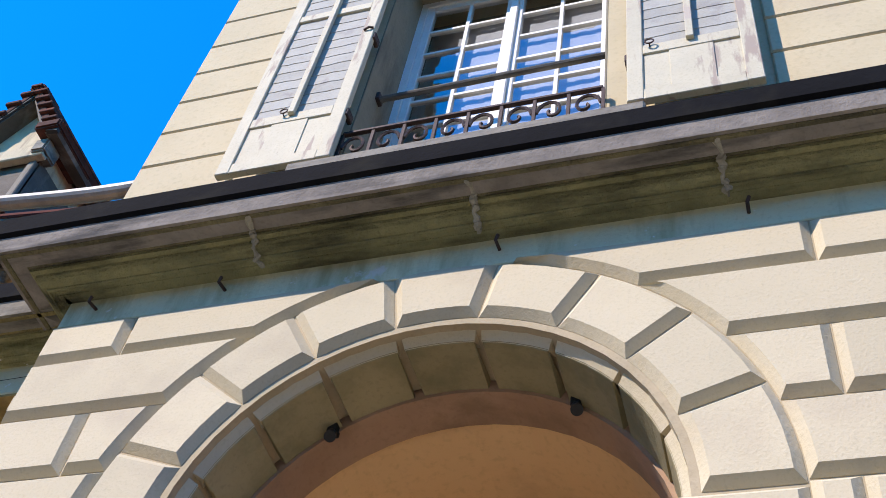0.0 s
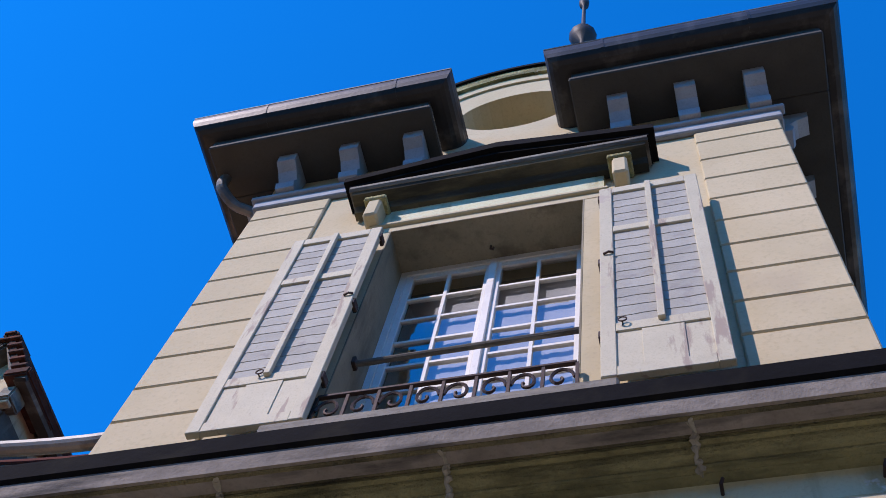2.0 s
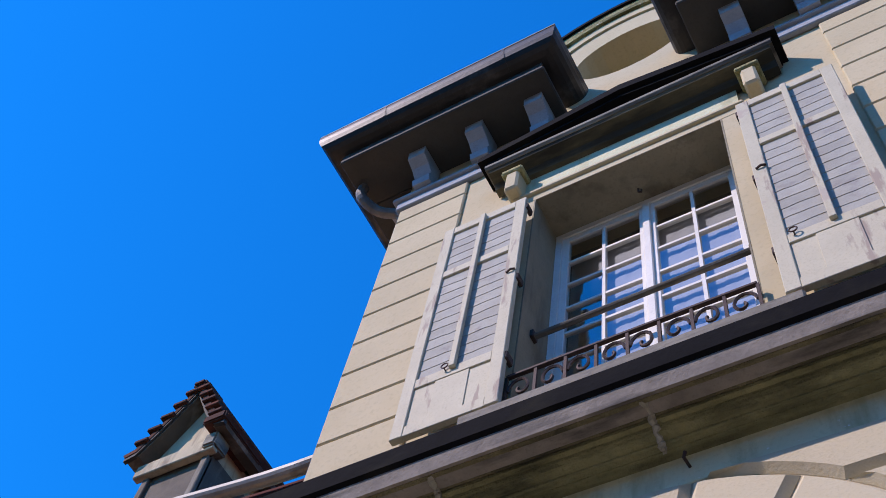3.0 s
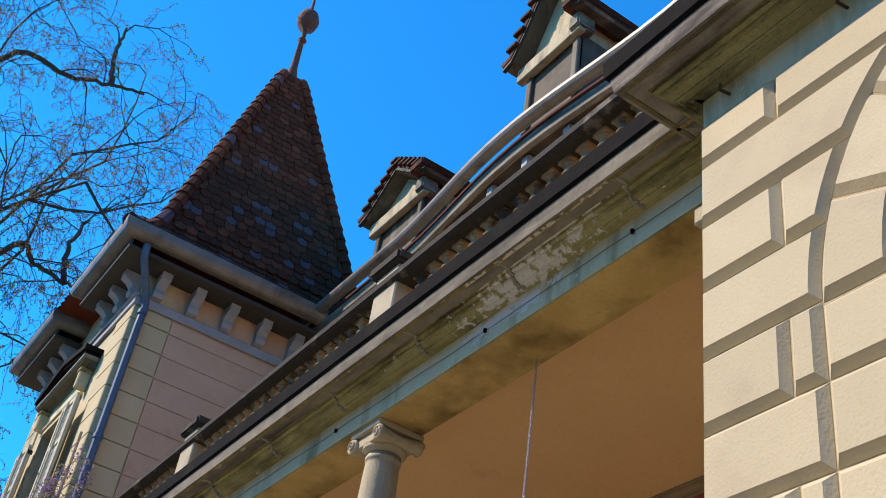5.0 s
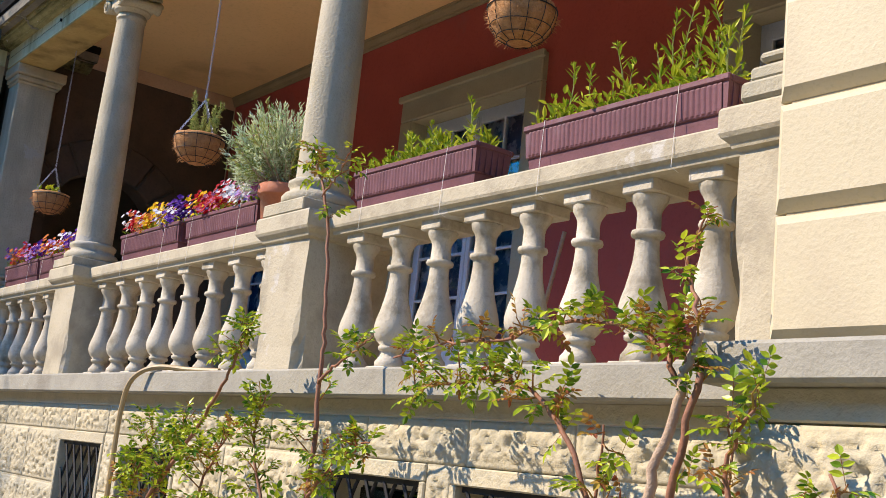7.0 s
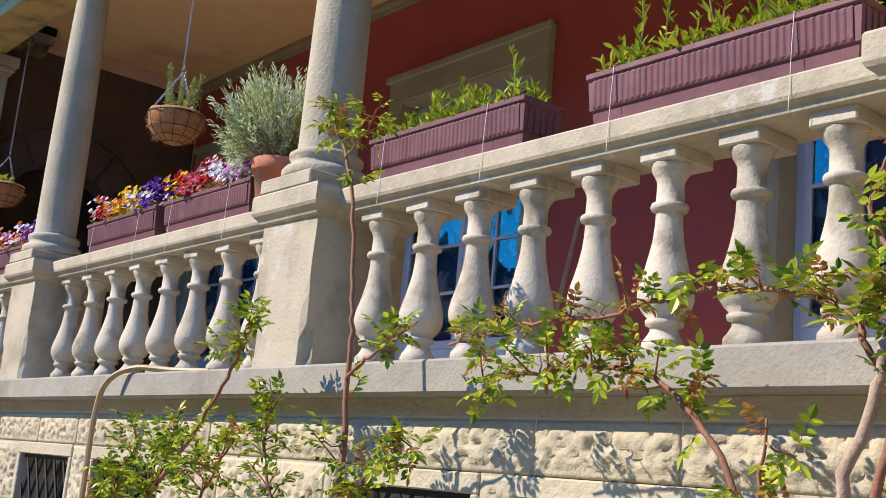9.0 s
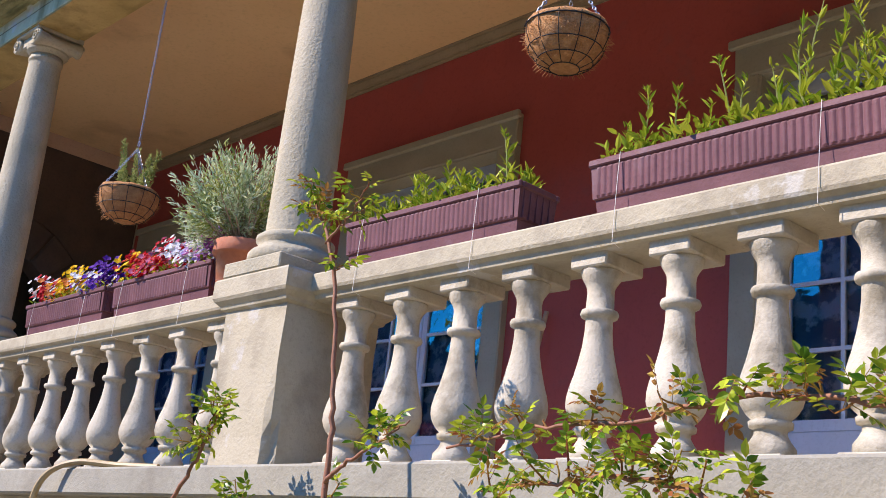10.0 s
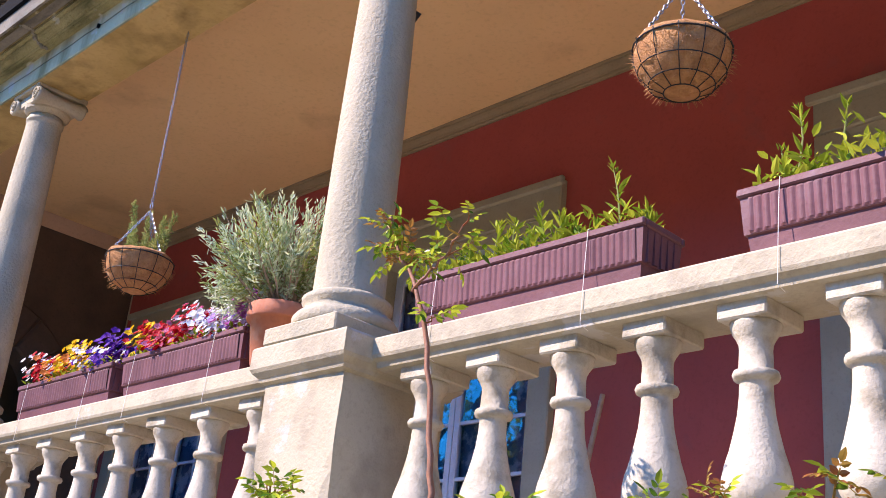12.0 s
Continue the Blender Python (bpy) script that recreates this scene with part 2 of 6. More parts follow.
TERRA = mat("terracotta", (0.46, 0.165, 0.085), (0.38, 0.13, 0.07), 0.85, scale=8, grain=60, bump=0.2, stain=(0.42, 0.24, 0.16), stain_scale=5)
COIR = mat("coir_liner", (0.56, 0.285, 0.115), (0.38, 0.175, 0.065), 1.0, scale=30, grain=130, bump=1.0, depth=0.012)
SOIL = mat("potting_soil", (0.05, 0.035, 0.022), None, 1.0, bump=0.8)
BARK = mat("rose_bark", (0.44, 0.32, 0.22), (0.32, 0.22, 0.15), 0.85, scale=20, grain=90, bump=0.5)
TWIG = mat("dark_twig_bark", (0.05, 0.04, 0.035), (0.03, 0.025, 0.02), 0.9, scale=10, grain=60, bump=0.3)
BELT = mat("dark_belt_green", (0.035, 0.055, 0.018), (0.02, 0.032, 0.012), 0.9, scale=1.5, grain=12, bump=1.0, depth=0.1)
HOSE = mat("ochre_garden_hose", (0.38, 0.27, 0.12), (0.32, 0.22, 0.1), 0.5, scale=8, grain=50, bump=0.1)
FLOOR = mat("pale_floor_slabs", (0.60, 0.52, 0.39), (0.52, 0.45, 0.33), 0.8, scale=2, grain=40, bump=0.2)
GROUND = mat("pale_gravel", (0.34, 0.30, 0.225), (0.27, 0.235, 0.175), 1.0, scale=1.5, grain=30, bump=0.8, depth=0.03)
ROOM = mat("dim_room_plaster", (0.20, 0.19, 0.18), None, 0.9, bump=0.05)
# Near-black brown: the deep shade at the loggia's end is in this colour.
DARKWALL = mat("shaded_brown_plaster", (0.10, 0.066, 0.046), (0.065, 0.045, 0.033), 0.9, scale=3, grain=40, bump=0.2)
LACE = mat("lace_curtain", (0.17, 0.235, 0.40), (0.10, 0.15, 0.28), 0.9, scale=8, grain=100, bump=0.1, stain=(0.62, 0.67, 0.78), stain_scale=6, stain_lo=0.50, stain_hi=0.58)
CURTAIN = mat("net_curtain", (0.45, 0.48, 0.54), (0.37, 0.40, 0.46), 0.9, scale=8, grain=100, bump=0.2)


def leafmat(name, color, tip, rough=0.5):
    m = bpy.data.materials.new(name)
    m.use_nodes = True
    nt = m.node_tree
    b = nt.nodes["Principled BSDF"]
    geo = nt.nodes.new("ShaderNodeNewGeometry")
    x = nt.nodes.new("ShaderNodeMix")
    x.data_type = "RGBA"
    nt.links.new(geo.outputs["Random Per Island"], x.inputs[0])
    x.inputs[6].default_value, x.inputs[7].default_value = (*color, 1), (*tip, 1)
    nt.links.new(x.outputs[2], b.inputs["Base Color"])
    b.inputs["Roughness"].default_value = rough
    b.inputs["Specular IOR Level"].default_value = 0.18
    tr = nt.nodes.new("ShaderNodeBsdfTranslucent")
    ms = nt.nodes.new("ShaderNodeMixShader")
    ms.inputs[0].default_value = 0.3
    nt.links.new(x.outputs[2], tr.inputs[0])
    nt.links.new(b.outputs[0], ms.inputs[1])
    nt.links.new(tr.outputs[0], ms.inputs[2])
    nt.links.new(ms.outputs[0], nt.nodes["Material Output"].inputs[0])
    return m


LEAF_ROSE = leafmat("rose_leaf", (0.03, 0.13, 0.010), (0.54, 0.60, 0.04), 0.28)
LEAF_RED = leafmat("young_rose_leaf", (0.30, 0.08, 0.035), (0.44, 0.30, 0.05), 0.4)
LEAF_BRIGHT = leafmat("fresh_leaf", (0.15, 0.26, 0.012), (0.54, 0.56, 0.05))
LEAF_LAV = leafmat("lavender_leaf", (0.32, 0.42, 0.20), (0.74, 0.78, 0.56), 0.8)
LEAF_ROSM = leafmat("rosemary_leaf", (0.18, 0.25, 0.06), (0.46, 0.46, 0.16), 0.7)
WISTERIA = leafmat("wisteria_bloom", (0.26, 0.14, 0.46), (0.34, 0.22, 0.30))
BUD = leafmat("spring_bud", (0.20, 0.12, 0.06), (0.28, 0.20, 0.09), 0.8)
PETALS = {k: leafmat("petal_" + k, a, b) for k, a, b in (
    ("red", (0.45, 0.008, 0.02), (0.60, 0.02, 0.03)), ("orange", (0.60, 0.16, 0.03), (0.75, 0.30, 0.05)),
    ("yellow", (0.80, 0.52, 0.005), (0.85, 0.62, 0.02)), ("white", (0.75, 0.75, 0.78), (0.85, 0.84, 0.85)),
    ("purple", (0.10, 0.02, 0.28), (0.20, 0.05, 0.42)), ("pink", (0.55, 0.10, 0.22), (0.70, 0.30, 0.42)),
    ("pink_violet", (0.42, 0.10, 0.38), (0.58, 0.22, 0.50)), ("lilac", (0.45, 0.25, 0.60), (0.62, 0.45, 0.70)))}


def glassmat(name, tint=(0.9, 0.93, 0.95), wob=0.02, ior=2.1):
    m = bpy.data.materials.new(name)
    m.use_nodes = True
    nt = m.node_tree
    nt.nodes.remove(nt.nodes["Principled BSDF"])
    gl, tr, ms = (nt.nodes.new("ShaderNodeBsdf" + k) for k in ("Glossy", "Transparent", "Diffuse"))
    nt.nodes.remove(ms)
    ms = nt.nodes.new("ShaderNodeMixShader")
    fr = nt.nodes.new("ShaderNodeFresnel")
    fr.inputs[0].default_value = ior
    gl.inputs["Roughness"].default_value = 0.015
    tr.inputs[0].default_value = (*tint, 1)
    geo = nt.nodes.new("ShaderNodeNewGeometry")
    no = nt.nodes.new("ShaderNodeTexNoise")
    no.inputs["Scale"].default_value = 5
    bp = nt.nodes.new("ShaderNodeBump")
    bp.inputs["Strength"].default_value, bp.inputs["Distance"].default_value = wob, 0.05
    for a, c in ((geo.outputs["Position"], no.inputs["Vector"]), (no.outputs["Fac"], bp.inputs["Height"]), (bp.outputs[0], gl.inputs["Normal"]),
                 (fr.outputs[0], ms.inputs[0]), (tr.outputs[0], ms.inputs[1]), (gl.outputs[0], ms.inputs[2]), (ms.outputs[0], nt.nodes["Material Output"].inputs[0])):
        nt.links.new(a, c)
    return m


GLASS = glassmat("old_window_glass", ior=4.0)
GLASS_DOOR = glassmat("door_glass", ior=2.1)


# ---- building blocks ----
def part(name, bm, material, parent=None, label="", smooth=False):
    me = bpy.data.meshes.new(name)
    bmesh.ops.recalc_face_normals(bm, faces=bm.faces[:])
    if smooth:
        for f in bm.faces:
            f.smooth = True
    bm.to_mesh(me)
    bm.free()
    me.materials.append(material)
    ob = new(name, me)
    if parent:
        ob.parent = parent
        ob.matrix_parent_inverse = parent.matrix_basis.inverted()
    return tagged(ob, label=label)


def thing(name, at, label, category, group="", kind=""):
    ob = new(name)
    ob.empty_display_size = 0.1
    ob.matrix_basis = Matrix.Translation(at)
    return tagged(ob, label, category, group, kind)


def box(x0, x1, y0, y1, z0, z1, bevel=0.0, bm=None):
    own = bm is None
    bm = bm or bmesh.new()
    v = [bm.verts.new((x, y, z)) for z in (z0, z1) for y in (y0, y1) for x in (x0, x1)]
    fs = [bm.faces.new([v[i] for i in q]) for q in ((0, 2, 3, 1), (4, 5, 7, 6), (0, 1, 5, 4), (2, 6, 7, 3), (0, 4, 6, 2), (1, 3, 7, 5))]
    if bevel:
        es = {e for f in fs for e in f.edges}
        bmesh.ops.bevel(bm, geom=list(es), offset=bevel, segments=1 if bevel < 0.02 else 2, affect="EDGES")
    return bm


def prism(profile, a, b, axis="x", bm=None):
    """A closed profile of (p, z), p along y (axis x) or x (axis y), swept from a to b."""
    bm = bm or bmesh.new()
    at = (lambda s, p, z: (s, p, z)) if axis == "x" else (lambda s, p, z: (p, s, z))
    r0, r1 = ([bm.verts.new(at(s, p, z)) for p, z in profile] for s in (a, b))
    n = len(profile)
    for i in range(n):
        bm.faces.new((r0[i], r0[(i + 1) % n], r1[(i + 1) % n], r1[i]))
    bm.faces.new(r0)
    bm.faces.new(r1)
    return bm


def slab(poly, y0, y1, chamfer=0.0, bm=None):
    """A polygon of (x, z) from y1 (back) to y0 (front), with a chamfer round its front."""
    bm = bm or bmesh.new()
    n = len(poly)
    area = sum(poly[i][0] * poly[(i + 1) % n][1] - poly[(i + 1) % n][0] * poly[i][1] for i in range(n))
    if area < 0:
        poly = poly[::-1]
    inner = []
    for i in range(n):
        p, q, r = (Vector(poly[j % n]) for j in (i - 1, i, i + 1))
        d0, d1 = (q - p).normalized(), (r - q).normalized()
        n0, n1 = Vector((-d0.y, d0.x)), Vector((-d1.y, d1.x))
        m = n0 + n1
        m = m / max(m.dot(m) / 2, 0.35)
        inner.append(q + m * chamfer)
    rings = [[bm.verts.new((x, y1, z)) for x, z in poly]]
    if chamfer:
        rings.append([bm.verts.new((x, y0 + chamfer, z)) for x, z in poly])
        rings.append([bm.verts.new((p.x, y0, p.y)) for p in inner])
    else:
        rings.append([bm.verts.new((x, y0, z)) for x, z in poly])
    for a, b in zip(rings, rings[1:]):
        for i in range(n):
            bm.faces.new((a[i], a[(i + 1) % n], b[(i + 1) % n], b[i]))
    bm.faces.new(rings[0])
    bm.faces.new(rings[-1])
    return bm


def lathe(profile, at=(0, 0, 0), n=24, bm=None):
    bm = bm or bmesh.new()
    rings = [[bm.verts.new((at[0] + r * math.cos(2 * math.pi * i / n), at[1] + r * math.sin(2 * math.pi * i / n), at[2] + z)) for i in range(n)] for r, z in profile]
    for a, b in zip(rings, rings[1:]):
        for i in range(n):
            bm.faces.new((a[i], a[(i + 1) % n], b[(i + 1) % n], b[i]))
    bm.faces.new(rings[0])
    bm.faces.new(rings[-1])
    return bm


def tube(points, radii, n=8, bm=None):
    bm = bm or bmesh.new()
    pts = [Vector(p) for p in points]
    if not isinstance(radii, (list, tuple)):
        radii = [radii] * len(pts)
    rings, up = [], None
    for i, p in enumerate(pts):
        d = (pts[min(i + 1, len(pts) - 1)] - pts[max(i - 1, 0)]).normalized()
        if up is None:
            up = d.orthogonal().normalized()
        up = (up - d * up.dot(d))
        up = up.normalized() if up.length > 1e-6 else d.orthogonal().normalized()
        s = d.cross(up)
        rings.append([bm.verts.new(p + radii[i] * (up * math.cos(2 * math.pi * k / n) + s * math.sin(2 * math.pi * k / n))) for k in range(n)])
    for a, b in zip(rings, rings[1:]):
        for i in range(n):
            bm.faces.new((a[i], a[(i + 1) % n], b[(i + 1) % n], b[i]))
    bm.faces.new(rings[0])
    bm.faces.new(rings[-1])
    return bm


def smooth_line(points, steps=6):
    """A smooth line through the points (Catmull-Rom)."""
    p = [Vector(q) for q in points]
    p = [2 * p[0] - p[1]] + p + [2 * p[-1] - p[-2]]
    out = []
    for i in range(1, len(p) - 2):
        for k in range(steps):
            t = k / steps
            out.append(0.5 * (2 * p[i] + (p[i + 1] - p[i - 1]) * t + (2 * p[i - 1] - 5 * p[i] + 4 * p[i + 1] - p[i + 2]) * t * t + (3 * p[i] - p[i - 1] - 3 * p[i + 1] + p[i + 2]) * t ** 3))
    return out + [p[-2]]

# ---- plan ----
YT, YG = -0.33, -0.295            # tower front, bottom of its joints
TX0, TX1, TC, TU = 3.22, 7.08, 5.08, 5.15   # near tower
MID = -1.82                       # axis of the house
FX1, FX0 = 2 * MID - TX0, -10.84   # far tower
AX, AZ, AR, AE = 5.08, 3.98, 0.966, 1.276  # arch: centre, inner and outer radius
YB = 2.66                         # back wall of the loggia
DEPTH = 3.2                       # depth of the towers

# ---- ground ----
bm = bmesh.new()
bmesh.ops.create_grid(bm, x_segments=60, y_segments=60, size=400)
for v in bm.verts:
    v.co.z = -0.02 + 0.02 * noise.noise(v.co * 0.05)
tagged(part("ground", bm, GROUND), "pale gravel garden ground", "ground", kind="structure")

# unseen tall dark belt, added to block low sky behind and beside
hedge = thing("garden_hedge", (-2.0, -26.0, 0.0), "unseen dark green belt blocking the low sky", "hedge", kind="structure")
for x0, x1, y0, y1 in ((-34, 34, -28, -26), (-36, -34, -28, -6), (34, 36, -28, 6)):
    b = bmesh.new()
    n = 40
    ring = []
    for i in range(n + 1):
        u = i / n
        x, y = (x0 + (x1 - x0) * u, y0) if x1 - x0 > y1 - y0 else (x0, y0 + (y1 - y0) * u)
        h = 13.0 + 3.0 * noise.noise((x * 0.2, y * 0.2, 3.0))
        ring.append([b.verts.new(c) for c in ((x, y, 0.0), (x, y, h), (x + (2 if x1 - x0 < 5 else 0), y + (2 if x1 - x0 > 5 else 0), h - 0.4), (x + (2 if x1 - x0 < 5 else 0), y + (2 if x1 - x0 > 5 else 0), 0.0))])
    for q, r in zip(ring, ring[1:]):
        for k in range(3):
            b.faces.new((q[k], q[k + 1], r[k + 1], r[k]))
    part("hedge_row", b, BELT, hedge)

# ---- cornice profile shared by tower and loggia: offsets from the wall plane ----
CYMA = [(0.03, 5.407), (-0.024, 5.407), (-0.026, 5.412), (-0.05, 5.412), (-0.056, 5.405), (-0.066, 5.409), (-0.068, 5.418), (-0.085, 5.420), (-0.105, 5.432), (-0.116, 5.450), (-0.118, 5.466), (-0.142, 5.468), (-0.142, 5.492), (0.03, 5.50)]
CORONA = [(0.03, 5.48), (-0.140, 5.490), (-0.150, 5.482), (-0.162, 5.492), (-0.222, 5.492), (-0.228, 5.478), (-0.250, 5.478), (-0.250, 5.52), (0.03, 5.53)]
EDGE = [(0.0, 5.50), (-0.246, 5.482), (-0.268, 5.480), (-0.284, 5.565), (-0.27, 5.575), (0.0, 5.60)]
CAPPING = [(-0.02, 5.566), (-0.285, 5.568), (-0.305, 5.58), (-0.312, 5.685), (-0.29, 5.71), (-0.05, 5.79), (0.0, 5.79)]


def off(profile, y):
    return [(y + p, z) for p, z in profile]


def tower(x0, x1, near):
    """The walls of a tower: rusticated below, coursed above, as one piece of the setting."""
    c = TC if near else (x0 + x1) / 2
    lab = "rusticated beige sandstone tower wall with arched opening" if near else "far tower wall of coursed stone and peach plaster"
    w = thing("tower_wall_near" if near else "tower_wall_far", (c, YT, 0), lab, "wall", kind="structure")
    y1 = YT + DEPTH
    # core of the lower storey, with the arched opening cut through as ring segments
    prof = [(x0 + 0.035, 1.9), (c - 0.935, 1.9), (c - 0.935, AZ)]
    prof += [(c - 0.935 * math.cos(a), AZ + 0.935 * math.sin(a)) for a in np.linspace(0, math.pi, 25)[1:-1]]
    prof += [(c + 0.935, AZ), (c + 0.935, 1.9), (x1 - 0.035, 1.9), (x1 - 0.035, 5.45), (x0 + 0.035, 5.45)]
    part("wall_core", slab(prof, YG, YG + 0.31), GROOVE, w)
    if not near:
        # the side wall that faces into the loggia, with its archway
        ac, ar = 1.3, 0.62
        pr = [(YG + 0.42, 1.9), (ac - ar, 1.9)] + [(ac - ar * math.cos(a), 3.75 + ar * math.sin(a)) for a in np.linspace(0, math.pi, 17)]
        pr += [(ac + ar, 1.9), (YB, 1.9), (YB, 5.5), (YG + 0.42, 5.5)]
        turn = Matrix(((0, -1, 0, 0), (1, 0, 0, 0), (0, 0, 1, 0), (0, 0, 0, 1)))
        b = slab(pr, -(x1 - 0.03), -(x1 - 0.3))
        bmesh.ops.transform(b, matrix=turn, verts=b.verts)
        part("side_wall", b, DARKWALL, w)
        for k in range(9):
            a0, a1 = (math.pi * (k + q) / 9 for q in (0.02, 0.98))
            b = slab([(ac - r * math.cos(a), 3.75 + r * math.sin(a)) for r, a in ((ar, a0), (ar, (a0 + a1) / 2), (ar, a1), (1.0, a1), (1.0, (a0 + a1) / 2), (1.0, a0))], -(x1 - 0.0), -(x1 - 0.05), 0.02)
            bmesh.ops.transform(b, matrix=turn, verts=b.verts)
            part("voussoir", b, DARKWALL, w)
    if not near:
        # Dark board added behind the archway where the depth is unlit.
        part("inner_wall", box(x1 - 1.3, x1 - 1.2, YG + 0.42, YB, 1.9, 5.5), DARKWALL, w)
    part("side_wall", box(x0 + 0.03, x0 + 0.3, YG + 0.42, y1, 1.9, 5.5), STONE, w)
    part("side_wall", box(x1 - 0.3, x1 - 0.03, YG + 0.42 if near else YB, y1, 1.9, 5.5), STONE, w)
    # upper storey
    cu = TU if near else c
    ox0, ox1, oz0, oz1 = cu - 0.70, cu + 0.59, 6.0, 8.42
    for n, (a, b, e, f) in {"left": (x0 + 0.02, ox0, 5.5, 10.0), "right": (ox1, x1 - 0.02, 5.5, 10.0), "over": (ox0, ox1, oz1, 10.0), "under": (ox0, ox1, 5.5, oz0)}.items():
        part("upper_wall", box(a, b, YT + 0.012, YT + 0.45, e, f), STONE_UP, w)
    for a, b in ((x0 + 0.02, x0 + 0.3), (x1 - 0.3, x1 - 0.02)):
        part("upper_side_wall", box(a, b, YT + 0.45, y1, 5.5, 10.0), STONE_UP if near else PEACH, w)
    part("frieze", box(x0 + 0.012, x1 - 0.012, YG - 0.006, YG + 0.3, 5.24, 5.46, 0.004), FRIEZE, w, "grey-green painted frieze band")
    for nm, pr, m in (("cornice", CYMA, CORNICE_SHADE), ("corona", CORONA, CORONA_SHADE), ("cornice_edge", EDGE, LIP_MOSS), ("flashing", CAPPING, LEAD)):
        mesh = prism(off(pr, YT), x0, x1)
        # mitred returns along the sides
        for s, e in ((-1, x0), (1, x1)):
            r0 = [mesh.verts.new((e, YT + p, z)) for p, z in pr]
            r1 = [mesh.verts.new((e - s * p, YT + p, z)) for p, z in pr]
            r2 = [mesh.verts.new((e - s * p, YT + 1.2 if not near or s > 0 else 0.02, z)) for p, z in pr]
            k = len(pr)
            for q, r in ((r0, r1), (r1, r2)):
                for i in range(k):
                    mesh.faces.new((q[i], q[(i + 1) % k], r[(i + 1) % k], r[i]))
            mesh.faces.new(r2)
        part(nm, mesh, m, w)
    return w


near_wall = tower(TX0, TX1, True)
far_wall = tower(FX0, FX1, False)


# ---- loggia ----
log = thing("loggia_structure", (MID, 0.2, 1.9), "loggia entablature, ceiling beam and red back wall", "wall", kind="structure")
LX0, LX1 = FX1, TX0
part("beam", box(LX0, LX1, 0.03, 0.355, 5.22, 5.42, 0.006), FRIEZE, log, "grey-green painted beam face")
part("beam_soffit", box(LX0, LX1, 0.035, 0.353, 5.205, 5.22), SOFFIT, log, "stained ochre underside of the beam")
part("cornice", prism(off(CYMA, 0.03), LX0, LX1), CORNICE, log)
part("corona", prism(off(CORONA, 0.03), LX0, LX1), CORNICE_TOP, log)
part("cornice_edge", prism(off(EDGE, 0.03), LX0, LX1), LIP, log)
part("flashing", prism(off(CAPPING, 0.03), LX0, LX1), LEAD, log)
part("beam_back", box(LX0, LX1, 0.335, 0.40, 5.22, 5.9), SOFFIT, log)
tagged(part("ceiling", box(LX0, LX1, 0.40, YB + 0.1, 5.645, 5.745), CEIL), "smooth tan plaster loggia ceiling", "ceiling", kind="structure")
tagged(part("floor", box(LX0, LX1, 0.0, YB + 0.1, 1.7, 1.9), FLOOR), "pale stone loggia floor", "floor", kind="structure")


# thin wire clipped along the beam and the tower frieze
wr = thing("beam_wire", (MID, 0.02, 5.3), "thin dark wire clipped along the painted beam", "wire")
random.seed(12)
part("wire", tube([(LX0 + (LX1 - LX0) * i / 40, 0.022, 5.315 + random.uniform(-0.006, 0.006)) for i in range(41)], 0.0015, 5), LEAD, wr)
for x in (-5.2, -2.9, -0.7, 1.1, 2.4):
    part("clip", box(x - 0.008, x + 0.008, 0.012, 0.032, 5.302, 5.328), LEAD, wr)


# lumpy mortar joints between the cornice stones
MORTAR = mat("pale_joint_mortar", (0.33, 0.31, 0.24), (0.22, 0.20, 0.15), 0.9, scale=20, grain=60, bump=0.5)
random.seed(2)
for wall, y, xs in ((near_wall, YT, (4.22, 5.22, 6.23)), (log, 0.03, (-5.9, -4.75, -3.6, -2.6, -1.55, -0.55, 0.5, 1.5, 2.5))):
    for x in xs:
        pts = [(x + random.uniform(-0.01, 0.01), y + p - 0.004, z - 0.004) for p, z in CYMA[1:-1] + CORONA[2:-3]]
        part("mortar_joint", tube(smooth_line(pts, 2), [random.uniform(0.006, 0.02) for _ in range(2 * (len(pts) - 1) + 1)], 6), MORTAR, wall)

DOORS = (-5.72, -2.22, 1.47)
DW, DZ = 0.79, 4.625               # half width and height of the door openings
for i, (a, b) in enumerate(zip((LX0, *[c + DW for c in DOORS]), (*[c - DW for c in DOORS], LX1))):
    part("back_wall", box(a, b, YB, YB + 0.3, 1.9, 5.72), RED, log)
for c in DOORS:
    part("back_wall", box(c - DW, c + DW, YB, YB + 0.3, DZ, 5.72), RED, log)
CROWN_PROFILE = [(0, 0), (0.03, 0), (0.034, 0.008), (0.046, 0.01), (0.046, 0.024), (0.062, 0.026), (0.07, 0.042), (0.092, 0.058), (0.104, 0.074), (0.104, 0.086), (0.13, 0.088), (0.13, 0.106), (0, 0.106)]
part("crown_moulding", prism([(YB - 0.5 * p, 5.54 + z) for p, z in CROWN_PROFILE], LX0, LX1), CROWN, log)
part("ledge", box(LX0 - 0.0, LX1 - 0.16, -0.12, 0.62, 1.83, 1.96, 0.01), LEDGE, log, "weathered grey stone ledge")

# columns, built once
COLX = (-0.29, -3.88)


